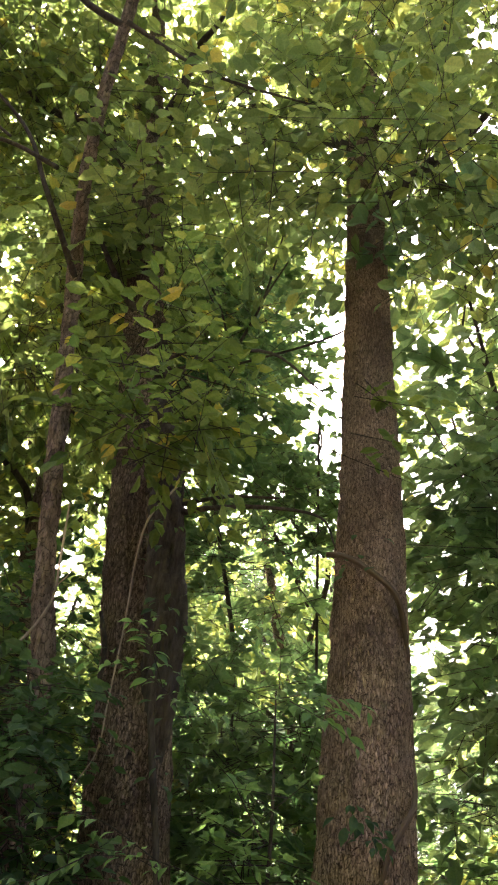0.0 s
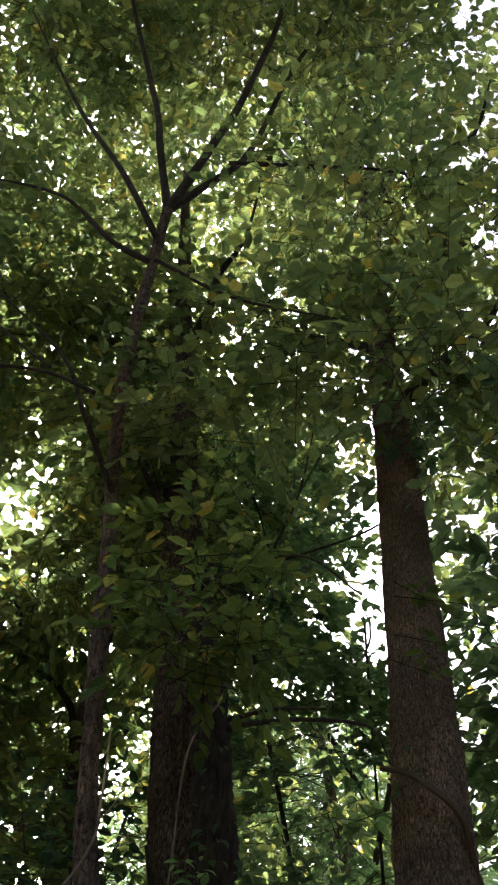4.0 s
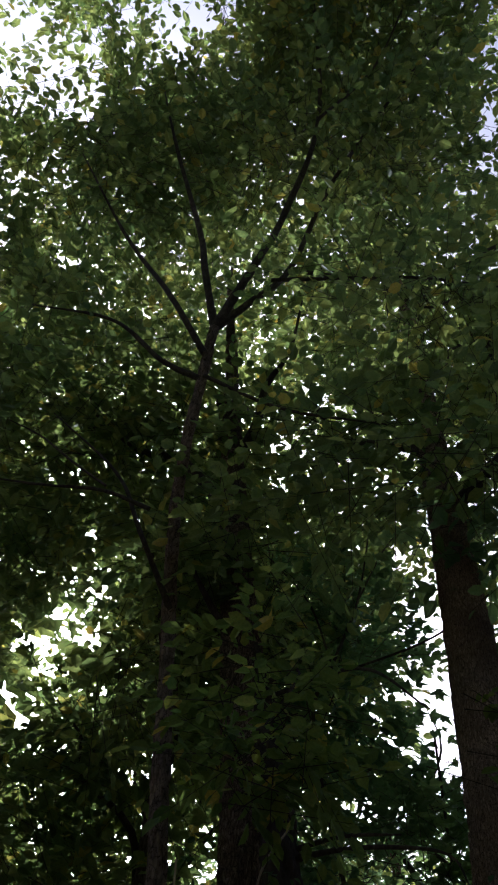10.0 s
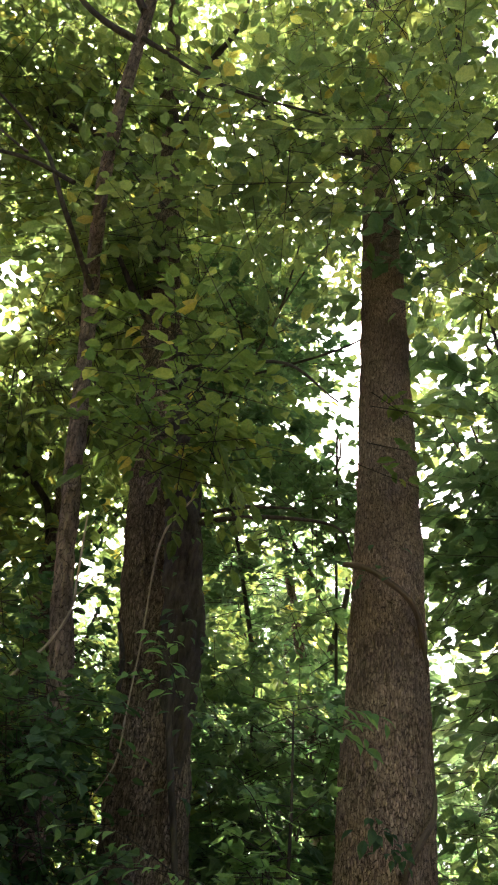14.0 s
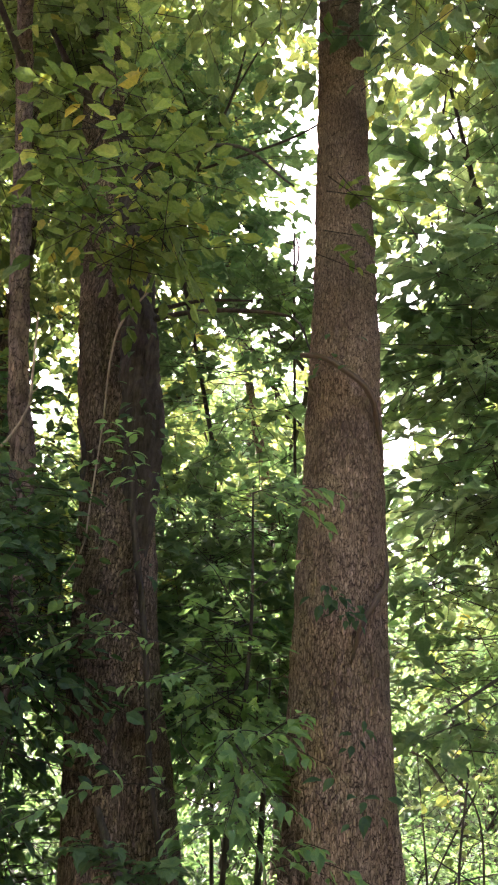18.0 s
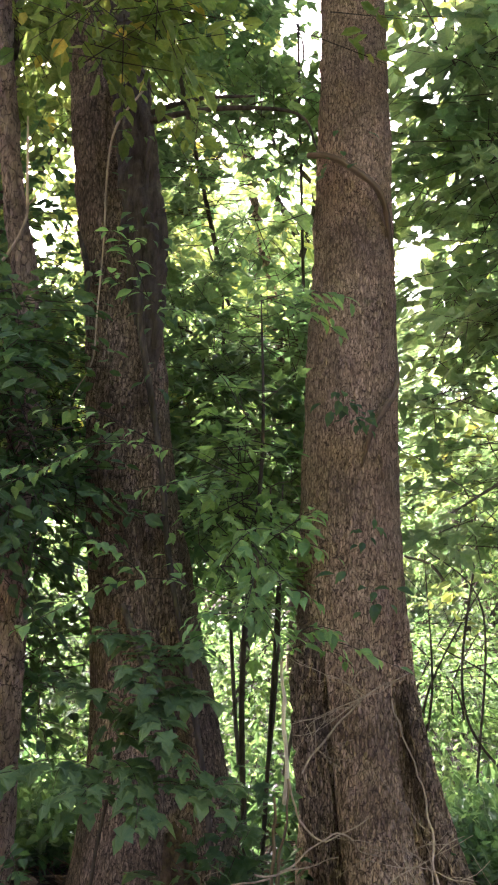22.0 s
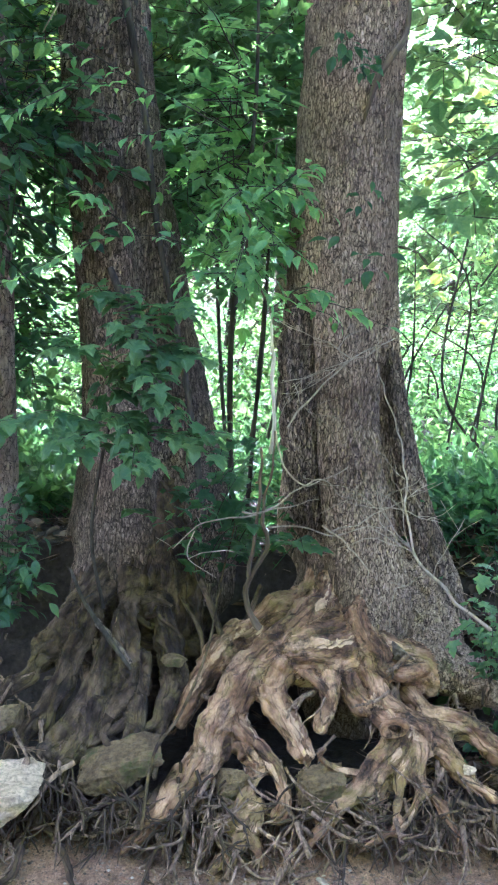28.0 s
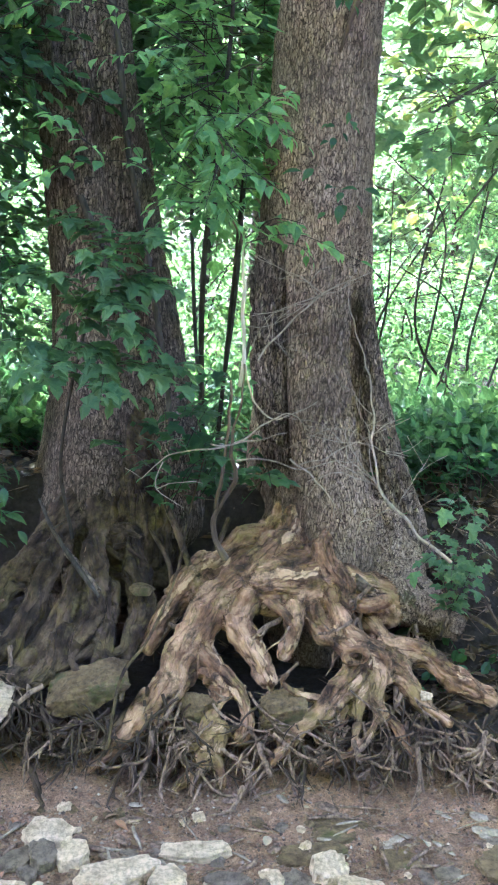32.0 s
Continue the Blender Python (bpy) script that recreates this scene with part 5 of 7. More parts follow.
# ---- sunlit woods and clearing behind ----
for k in range(13):
    rng = np.random.default_rng(500 + k)
    ax = -17 + 34 * ((k * 5) % 13) / 12 + rng.uniform(-0.6, 0.6)
    ay = 27 + (k % 4) * 4.0 + rng.uniform(-0.8, 0.8)
    hgt = rng.uniform(12, 17) if ax < 3.0 else rng.uniform(7.5, 9.5)
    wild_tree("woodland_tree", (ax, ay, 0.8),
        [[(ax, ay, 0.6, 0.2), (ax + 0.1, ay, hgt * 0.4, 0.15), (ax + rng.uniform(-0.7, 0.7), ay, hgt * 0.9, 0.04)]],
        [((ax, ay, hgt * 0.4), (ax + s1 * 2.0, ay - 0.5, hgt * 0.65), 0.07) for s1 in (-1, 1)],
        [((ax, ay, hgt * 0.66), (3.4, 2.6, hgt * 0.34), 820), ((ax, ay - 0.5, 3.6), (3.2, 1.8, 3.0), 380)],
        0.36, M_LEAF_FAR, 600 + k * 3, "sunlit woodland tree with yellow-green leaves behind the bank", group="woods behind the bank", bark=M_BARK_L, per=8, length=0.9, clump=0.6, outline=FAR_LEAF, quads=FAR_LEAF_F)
for k in range(11):
    rng = np.random.default_rng(540 + k)
    right = k < 5
    ax = (1.9 + 6.4 * k / 4 if right else -5.4 + 6.6 * (k - 5) / 5) + rng.uniform(-0.3, 0.3)
    ay = 12.5 + (k % 3) * 1.2 if right else 21.0 + (k % 3) * 1.6
    hgt = rng.uniform(6.2, 7.6) if right else rng.uniform(14, 17.5)
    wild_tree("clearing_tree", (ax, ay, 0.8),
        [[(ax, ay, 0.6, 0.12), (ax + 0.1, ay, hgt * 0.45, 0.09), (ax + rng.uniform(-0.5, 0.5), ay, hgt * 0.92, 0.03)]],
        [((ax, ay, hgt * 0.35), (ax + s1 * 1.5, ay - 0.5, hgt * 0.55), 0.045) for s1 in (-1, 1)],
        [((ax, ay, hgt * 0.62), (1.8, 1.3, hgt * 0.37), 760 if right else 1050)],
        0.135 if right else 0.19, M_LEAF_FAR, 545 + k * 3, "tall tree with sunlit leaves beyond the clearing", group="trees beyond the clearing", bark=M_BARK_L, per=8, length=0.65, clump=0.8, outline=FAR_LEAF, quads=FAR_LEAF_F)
for k in range(7):
    rng = np.random.default_rng(560 + k)
    ax = -5.2 + 10.6 * k / 6 + rng.uniform(-0.4, 0.4)
    ay = 7.0 + (k % 3) * 1.6
    hgt = rng.uniform(4.2, 5.6) if ax > 2.5 else rng.uniform(3.2, 4.4)
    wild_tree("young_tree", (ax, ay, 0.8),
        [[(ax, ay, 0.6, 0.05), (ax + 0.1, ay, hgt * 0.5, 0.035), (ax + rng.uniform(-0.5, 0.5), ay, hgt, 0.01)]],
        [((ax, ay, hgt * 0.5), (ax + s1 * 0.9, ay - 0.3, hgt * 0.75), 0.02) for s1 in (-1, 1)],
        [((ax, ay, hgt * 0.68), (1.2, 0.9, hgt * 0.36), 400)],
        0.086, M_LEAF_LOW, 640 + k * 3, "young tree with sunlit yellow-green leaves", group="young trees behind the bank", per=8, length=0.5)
for k in range(16):
    rng = np.random.default_rng(700 + k)
    ax, ay = -4.2 + 8.6 * k / 15 + rng.uniform(-0.2, 0.2), 5.4 + (k % 3) * 1.0
    wild_tree("sunlit_bush", (ax, ay, 0.7),
        [[(ax + 0.1 * j - 0.15, ay, 0.6, 0.012), (ax + rng.uniform(-0.3, 0.3), ay, 1.2, 0.008), (ax + rng.uniform(-0.6, 0.6), ay + rng.uniform(-0.3, 0.3), rng.uniform(1.4, 2.2), 0.003)] for j in range(4)], [],
        [((ax, ay, 1.25), (0.6, 0.5, 0.65), 150)], 0.062, M_LEAF_LOW, 740 + k * 2, "sunlit bush with pale green leaves on the forest floor", "shrub", "bushes behind the bank", length=0.32, stem="stem")


def undergrowth(name, xs, ys, n, size, mat, seed, label, per=6, length=0.22, outline=OVATE, quads=OVATE_F):
    """Low leafy plants over a stretch of ground: upright sprays in one sheet."""
    rng = np.random.default_rng(seed)
    x, y = rng.uniform(*xs, n), rng.uniform(*ys, n)
    keep = fbm(np.stack([x, y, 0 * x], 1) * 1.3, seed, 2) > 0.40
    x, y = x[keep], y[keep]
    base = np.stack([x, y, height(x, y)], 1)
    w = unit(np.stack([rng.normal(0, 0.45, len(x)), rng.normal(0, 0.45, len(x)), np.full(len(x), 1.0)], 1))
    p, lw, up, sz, a, b = sprays(base, w, length, per, size, rng, 0.1, 0.7)
    me = leaf_mesh(name, p, lw, up, sz, mat, outline, quads)
    ob = tagged(new(name, me), label, "plants", kind="stuff")
    stems = part("stalk_tangle", sticks_mesh("stalk_tangle", a, b, 0.002, M_LEAF_DARK), ob, kind="stuff")
    return ob


undergrowth("forest_floor_plants", (-3.5, 4.0), (3.45, 7.5), 4400, 0.055, M_LEAF_LOW, 31, "low green plants covering the forest floor", length=0.3)
undergrowth("meadow_plants", (-10, 10), (7.0, 17.0), 8000, 0.105, M_LEAF_LOW, 32, "sunlit weeds in the clearing behind the trees", length=0.6, outline=FAR_LEAF, quads=FAR_LEAF_F)
undergrowth("bank_top_plants", (-1.4, -0.5), (2.95, 4.2), 420, 0.07, M_LEAF_DARK, 33, "dark green seedlings along the bank top")
undergrowth("bank_slope_plants", (0.72, 1.9), (2.75, 3.2), 110, 0.055, M_LEAF_DARK, 35, "scattered green seedlings on the sloping bank", length=0.16)
undergrowth("bank_top_plants", (-0.35, 2.1), (3.1, 4.3), 1900, 0.062, M_LEAF_DARK, 34, "green seedlings on the bank beside the trunk")


def litter(xs, ys, n, seed, label):
    """Fallen leaves and bits of twig lying over each other on the bank."""
    rng = np.random.default_rng(seed)
    x, y = rng.uniform(*xs, n), rng.uniform(*ys, n)
    p = np.stack([x, y, height(x, y) + rng.uniform(0.004, 0.02, n)], 1)
    a = rng.uniform(0, 2 * math.pi, n)
    w = unit(np.stack([np.cos(a), np.sin(a), rng.normal(0, 0.35, n)], 1))
    up = unit(np.stack([rng.normal(0, 0.45, n), rng.normal(-0.2, 0.45, n), np.ones(n)], 1))
    ob = tagged(new("leaf_litter", leaf_mesh("leaf_litter", p, w, up, rng.uniform(0.03, 0.075, n), M_LITTER)), label, "leaf litter", kind="stuff")
    k = n // 5
    part("twig_litter", sticks_mesh("twig_litter", p[:k] + [0, 0, 0.01], p[:k] + w[:k] * rng.uniform(0.05, 0.22, (k, 1)) + [0, 0, 0.012], 0.003, M_RLET), ob, kind="stuff")


litter((0.6, 1.9), (2.62, 3.15), 1500, 38, "brown leaf litter and twigs on the sloping bank")
litter((-1.3, 2.0), (2.95, 4.4), 3600, 37, "dark brown leaf litter and twigs on the bank top")

# ---- added woods behind the camera, out of view, to block low sky ----
for k in range(15):
    rng = np.random.default_rng(820 + k)
    ax, ay = -16 + 32 * k / 14 + rng.uniform(-0.5, 0.5), -10.5 - 2.4 * (k % 3)
    hgt = rng.uniform(13.5, 16)
    wild_tree("sky_screen_tree", (ax, ay, 0.8),
        [[(ax, ay, 0.5, 0.2), (ax + 0.1, ay, hgt * 0.5, 0.14), (ax, ay, hgt * 0.9, 0.03)]], [],
        [((ax, ay, hgt * 0.6), (2.6, 2.0, hgt * 0.42), 900), ((ax, ay + 0.5, 3.0), (2.2, 1.4, 2.6), 200)], 0.45, M_LEAF, 850 + k * 2, "added unseen tree behind the camera that blocks low sky", group="woods across the creek", bark=M_BARK_L, per=8, length=0.9, outline=FAR_LEAF, quads=FAR_LEAF_F, thin=0.40)
# Out-of-view trees added on both sides to cut sun and sky light
for k, (ax, ay) in enumerate(((-9.5, 6.0), (-8.0, 8.5), (-6.2, 5.2), (-7.0, 3.2), (5.6, 4.4), (7.4, 2.6), (9.5, 5.5), (-11.0, 3.0))):
    rng = np.random.default_rng(880 + k)
    hgt = rng.uniform(11, 14)
    wild_tree("sun_screen_tree", (ax, ay, 0.8),
        [[(ax, ay, 0.5, 0.18), (ax + 0.1, ay, hgt * 0.5, 0.13), (ax, ay, hgt * 0.9, 0.03)]], [],
        [((ax, ay, hgt * 0.62), (2.3, 2.0, hgt * 0.40), 560), ((ax, ay, 2.6), (1.6, 1.2, 2.0), 140)], 0.36, M_LEAF, 890 + k * 2, "added unseen tree beside the view that blocks sun", group="trees along the bank", bark=M_BARK_L, per=8, length=0.9, outline=FAR_LEAF, quads=FAR_LEAF_F)


# ---- vines on the trunks ----
def vine(name, at, label, stems, mat, leaf_at=(), seed=0, category="vine"):
    t = thing(name, at, label, category)
    for k, pts in enumerate(stems):
        part("stem", limb_mesh("stem", pts, mat, 10, 0.02, 0.22, 22, 0.15, 6, seed + k), t)
    rng = np.random.default_rng(seed)
    for c, n, r in leaf_at:
        tuft(t, c, n, r, 0.05, M_LEAF_DARK, rng)
    return t


LEAVES = {}


def leaf_piece(kind, mat, variant):
    """One shared leaf mesh of unit length, with a short stalk at its base."""
    key = (kind, mat.name, variant)
    if key not in LEAVES:
        rng = np.random.default_rng(variant + 3)
        if kind == "maple":
            o = [(0, 0, 0), (0.02, 0.16, 0.01), (-0.06, 0.34, -0.01), (0.16, 0.33, 0.02), (0.40, 0.56, -0.03), (0.44, 0.36, 0.02), (0.50, 0.22, 0.04), (0.72, 0.26, 0.0), (1.0, 0.0, -0.14)]
        else:
            o = [(0, 0, 0), (0.10, 0.12, 0.02), (0.26, 0.22, 0.05), (0.45, 0.26, 0.06), (0.64, 0.22, 0.04), (0.82, 0.11, 0.0), (1.0, 0.0, -0.10)]
        n = len(o)
        droop = rng.uniform(0.1, 0.35)
        pts = [(x, y, z - droop * x * x) for x, y, z in o] + [(x, -y, z - droop * x * x) for x, y, z in o[1:-1]] + [(x, 0, -droop * x * x) for x in (0.25, 0.5, 0.75)]
        me = bpy.data.meshes.new("leaf")
        m0 = 2 * n - 2
        mid = [0, m0, m0 + 1, m0 + 2, n - 1]
        left, right = list(range(1, n - 1)), list(range(n, 2 * n - 2))
        fs = []
        for rim in (left, right):
            row = [0] + rim + [n - 1]
            for i in range(len(row) - 1):
                a = mid[min(4, round(i * 4 / (len(row) - 1)))]
                b = mid[min(4, round((i + 1) * 4 / (len(row) - 1)))]
                q = [row[i], row[i + 1], b, a]
                q = [x for j, x in enumerate(q) if x not in q[:j]]
                if len(q) > 2:
                    fs.append(q if rim is right else q[::-1])
        k = len(pts)
        pts += [(-0.35, 0.008, 0.03), (-0.35, -0.008, 0.03), (0.02, 0.008, 0.0), (0.02, -0.008, 0.0)]
        fs.append([k, k + 1, k + 3, k + 2])
        me.from_pydata(pts, [], fs)
        me.materials.append(mat)
        LEAVES[key] = me
    return LEAVES[key]


def hang_leaf(parent, p, way, up, size, kind, mat, rng):
    way, up = Vector(way).normalized(), Vector(up)
    y = up.cross(way).normalized()
    z = way.cross(y)
    m = Matrix((way, y, z)).transposed().to_4x4()
    ob = new("leaf", leaf_piece(kind, mat, int(rng.integers(4))))
    ob.parent = parent
    ob.matrix_world = Matrix.Translation(p) @ m @ Matrix.Scale(size, 4)
    ob.matrix_parent_inverse = Matrix.Translation(-parent.location)
    return ob


def tuft(parent, c, n, r, size, mat, rng, kind="ovate"):
    for _ in range(n):
        d = rng.normal(size=3) * r
        d[1] = -abs(d[1]) * 0.6
        hang_leaf(parent, Vector(c) + Vector(d), (d[0] + rng.normal(0, 0.02), d[1] - 0.03, -0.03 + rng.normal(0, 0.03)), (rng.normal(0, 0.3), -0.5, 1.0), size * rng.uniform(0.6, 1.3), kind, mat, rng)


def leafy_spray(parent, pts, pairs, size, kind, mat, rng, radius=0.0022, loose=1.0):
    """A twig with leaves along both sides of it, unevenly spaced and turned."""
    rows = [(*p, radius * (1 - 0.7 * i / (len(pts) - 1))) for i, p in enumerate(pts)]
    v, f = tube(rows, 6, 0.02, 0.1, 20)
    twig = part("twig", mesh_from("twig", v, f, M_LIMB), parent)
    c = spline(rows, 0.01)
    for i in range(pairs):
        for s in ((-1, 1) if i < pairs - 1 else (0,)):
            if rng.uniform() < 0.12:
                continue
            u = 0.12 + 0.88 * (i + rng.uniform(-0.45, 0.45)) / max(1, pairs - 1)
            j = int(np.clip(u, 0.05, 1) * (len(c) - 2))
            d = unit(c[j + 1, :3] - c[j, :3])
            sd = unit(np.cross(d, (0, 0, 1.0)))
            w = d * rng.uniform(0.1, 0.9) + sd * s * rng.uniform(0.5, 1.0) + np.array([rng.normal(0, 0.2), rng.normal(0, 0.2), -rng.uniform(-0.1, 0.2 + 0.35 * loose)])
            p = c[j, :3] + unit(w) * size * 0.35
            hang_leaf(twig, p, w, (rng.normal(0, 0.45 * loose), -0.15 + rng.normal(0, 0.4 * loose), 1.0), size * rng.uniform(0.5, 1.3), kind, mat, rng)


def bushy_spray(parent, pts, pairs, size, kind, mat, rng, sides=3, loose=1.0):
    """A leafy twig with shorter leafy twigs leaving it."""
    leafy_spray(parent, pts, pairs, size, kind, mat, rng, 0.0022, loose)
    p = np.array(pts, float)
    L = np.linalg.norm(p[-1] - p[0])
    for k in range(sides):
        u = (k + 0.6) / (sides + 0.4)
        a = p[0] * (1 - u) ** 2 + 2 * p[1] * u * (1 - u) + p[2] * u * u
        w = unit(unit(p[-1] - p[0]) * 0.7 + rng.normal(0, 0.6, 3) * [1, 0.6, 0.5])
        b = a + w * L * rng.uniform(0.25, 0.5)
        leafy_spray(parent, [tuple(a), tuple((a + b) / 2 + [0, 0, 0.015]), tuple(b)], max(4, pairs // 2), size * 0.9, kind, mat, rng, 0.0015, loose)


vine("climbing_vine", (0.45, 2.95, 3.2), "thick woody vine winding across the grey trunk", [
    [(0.17, 3.06, 3.52, 0.011), (0.24, 2.98, 3.47, 0.012), (0.32, 2.965, 3.42, 0.013), (0.45, 2.98, 3.30, 0.013), (0.51, 3.12, 3.05, 0.008), (0.52, 3.13, 2.78, 0.008), (0.515, 3.06, 2.58, 0.010), (0.46, 2.975, 2.47, 0.012), (0.41, 2.955, 2.38, 0.010), (0.375, 2.975, 2.25, 0.005)]],
    M_VINE, (((0.30, 2.93, 2.46), 16, 0.045), ((0.38, 2.91, 2.40), 10, 0.035), ((0.40, 2.93, 2.02), 8, 0.04), ((0.42, 2.93, 1.80), 10, 0.05), ((0.30, 2.95, 3.44), 8, 0.05)), 61)
vine("pale_vine", (-0.58, 3.0, 3.0), "pale woody vine hanging down the dark trunk", [
    [(-0.50, 3.03, 3.78, 0.0042), (-0.59, 3.0, 3.6, 0.0045), (-0.61, 2.98, 3.4, 0.0042), (-0.605, 2.98, 3.1, 0.0035), (-0.61, 2.98, 2.8, 0.0031), (-0.615, 2.98, 2.62, 0.0028), (-0.675, 2.96, 2.48, 0.0021)]],
    M_TWIG, (), 63)
vine("pale_vine", (-0.93, 2.95, 3.1), "pale bent vine leaning on the slender trunk", [
    [(-0.93, 2.95, 3.6, 0.0035), (-0.90, 2.93, 3.3, 0.0049), (-0.89, 2.92, 3.15, 0.0049), (-0.94, 2.9, 3.0, 0.0056), (-1.02, 2.88, 2.88, 0.0056), (-1.12, 2.9, 2.78, 0.0049)],
    [(-0.90, 2.93, 3.2, 0.0028), (-0.85, 2.93, 3.27, 0.0021), (-0.82, 2.93, 3.36, 0.0007)]], M_TWIG, (), 64)
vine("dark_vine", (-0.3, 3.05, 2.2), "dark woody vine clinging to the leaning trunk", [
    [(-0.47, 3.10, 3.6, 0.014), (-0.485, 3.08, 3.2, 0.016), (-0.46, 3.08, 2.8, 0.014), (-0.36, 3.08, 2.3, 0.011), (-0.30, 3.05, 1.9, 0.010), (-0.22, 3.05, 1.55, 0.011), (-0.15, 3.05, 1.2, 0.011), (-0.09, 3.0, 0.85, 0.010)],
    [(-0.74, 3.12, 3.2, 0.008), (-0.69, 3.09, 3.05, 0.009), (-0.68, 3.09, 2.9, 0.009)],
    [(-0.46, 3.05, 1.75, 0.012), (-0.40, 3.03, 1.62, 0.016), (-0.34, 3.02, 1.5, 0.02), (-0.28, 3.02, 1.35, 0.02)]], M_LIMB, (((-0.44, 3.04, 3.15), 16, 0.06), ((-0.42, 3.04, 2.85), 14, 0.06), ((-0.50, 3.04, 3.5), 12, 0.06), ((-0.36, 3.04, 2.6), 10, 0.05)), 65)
vine("hanging_root_vine", (-0.1, 2.6, 0.5), "thin dark root hanging across the bank", [
    [(0.02, 2.85, 0.92, 0.003), (-0.02, 2.79, 0.73, 0.0035), (-0.05, 2.62, 0.56, 0.004), (-0.12, 2.47, 0.41, 0.005), (-0.19, 2.39, 0.32, 0.0055), (-0.21, 2.28, 0.15, 0.005)]], M_ROOT_D, (), 66)

vine("fallen_stick", (-0.42, 2.68, 0.6), "dark weathered stick leaning on the roots", [
    [(-0.53, 2.80, 0.74, 0.005), (-0.47, 2.72, 0.665, 0.007), (-0.38, 2.65, 0.575, 0.008), (-0.29, 2.58, 0.495, 0.006)], [(-0.47, 2.72, 0.665, 0.004), (-0.43, 2.68, 0.70, 0.002)]], M_LIMB, (), 69, "stick")
vine("exposed_root", (0.95, 2.8, 0.5), "thin brown roots hanging out of the bank", [
    [(0.70, 2.92, 0.56, 0.010), (0.85, 2.8, 0.46, 0.010), (1.0, 2.72, 0.42, 0.007), (1.15, 2.7, 0.33, 0.005)],
    [(0.85, 2.95, 0.66, 0.006), (0.9, 2.8, 0.50, 0.006), (0.87, 2.7, 0.36, 0.004)],
    [(1.0, 2.95, 0.64, 0.006), (1.02, 2.8, 0.5, 0.006), (1.1, 2.66, 0.36, 0.004)]], M_ROOT_D, (), 67, "root")
vine("exposed_root", (0.0, 2.85, 0.5), "dark roots hanging in the hollow between the trunks", [
    [(-0.12, 3.0, 0.7, 0.012), (-0.04, 2.85, 0.58, 0.012), (0.02, 2.75, 0.42, 0.010), (-0.02, 2.62, 0.28, 0.006)],
    [(0.12, 2.95, 0.66, 0.010), (0.06, 2.85, 0.54, 0.012), (-0.04, 2.76, 0.44, 0.009), (-0.10, 2.65, 0.30, 0.006)],
    [(-0.16, 2.95, 0.60, 0.008), (-0.08, 2.84, 0.50, 0.009), (-0.07, 2.72, 0.36, 0.006)]], M_ROOT_D, (), 68, "root")

# ---- dead sapling and its bare twigs between the trunks ----
dead = thing("dead_sapling", (0.1, 2.6, 0.6), "dead bare sapling with pale broken stem and twigs", "sapling")
deadfall = thing("fallen_branch", (0.6, 2.55, 0.9), "dry fallen branch with many thin bare twigs against the trunk", "branch")


def crooked(pts, seed, amount):
    """The line with small random kinks between its points."""
    rng = np.random.default_rng(seed)
    c = spline(pts, 0.035)
    c[1:-1, :3] += rng.normal(0, amount, (len(c) - 2, 3))
    return [tuple(p) for p in c]


def dead_stem(*pts):
    k = len(dead.children)
    part("stem" if k < 5 else "twig", limb_mesh("twig", crooked([(x, y, z, r * (0.95 if k == 0 else 0.5 if k == 4 else 0.8)) for x, y, z, r in pts], k, 0.003), (M_PALE if k == 0 else M_VINE) if k < 4 else M_TWIG, 9, 0.012, 0.3, 40, seed=70 + k), dead)


def dead_twig(*pts):
    k = len(dead.children)
    part("twig", limb_mesh("twig", crooked([(x, y, z, r * 0.5) for x, y, z, r in pts], k, 0.003), M_TWIG, 6, 0.02, 0.2, 40, seed=70 + k), dead)


def fall_twig(*pts):
    k = len(deadfall.children)
    rng = np.random.default_rng(300 + k)
    c = crooked([(x, y, z, r * 0.72) for x, y, z, r in pts], 40 + k, 0.004)
    tw = [tube(c, 6, 0.03, 0.15, 30, seed=k)]
    if k > 1:
        for _ in range(3):
            i = int(rng.integers(1, len(c) - 1))
            q, w = np.array(c[i][:3]), unit(np.array(c[i + 1][:3]) - np.array(c[i][:3]))
            w = unit(w + rng.normal(0, 0.6, 3) * [1, 0.4, 1])
            L = rng.uniform(0.05, 0.13)
            tw.append(tube([(*q, 0.001), (*(q + w * L * 0.5 + rng.normal(0, 0.004, 3)), 0.0008), (*(q + w * L), 0.0006)], 4, 0.03))
    v, f = joined(tw)
    part("twig" if k else "stem", mesh_from("twig", v, f, M_TWIG), deadfall)


dead_stem((0.097, 2.620, 1.624, 0.0036), (0.103, 2.620, 1.531, 0.0054), (0.117, 2.620, 1.413, 0.0067), (0.119, 2.620, 1.292, 0.0067), (0.116, 2.620, 1.198, 0.0062))
dead_stem((0.125, 2.600, 1.270, 0.0037), (0.127, 2.607, 1.157, 0.0043), (0.107, 2.615, 1.066, 0.0056), (0.105, 2.623, 0.974, 0.0076), (0.130, 2.630, 0.894, 0.0089), (0.088, 2.638, 0.836, 0.0103), (0.063, 2.645, 0.758, 0.0104), (0.074, 2.653, 0.680, 0.0118), (0.110, 2.660, 0.616, 0.0159))
dead_stem((0.087, 2.630, 1.214, 0.0050), (0.095, 2.630, 1.113, 0.0063), (0.088, 2.630, 1.010, 0.0063), (0.079, 2.630, 0.905, 0.0077), (0.068, 2.630, 0.797, 0.0090))
dead_stem((-0.008, 2.620, 1.921, 0.0035), (0.024, 2.620, 1.868, 0.0046), (0.017, 2.620, 1.768, 0.0047), (0.063, 2.620, 1.691, 0.0047), (0.104, 2.620, 1.590, 0.0048))
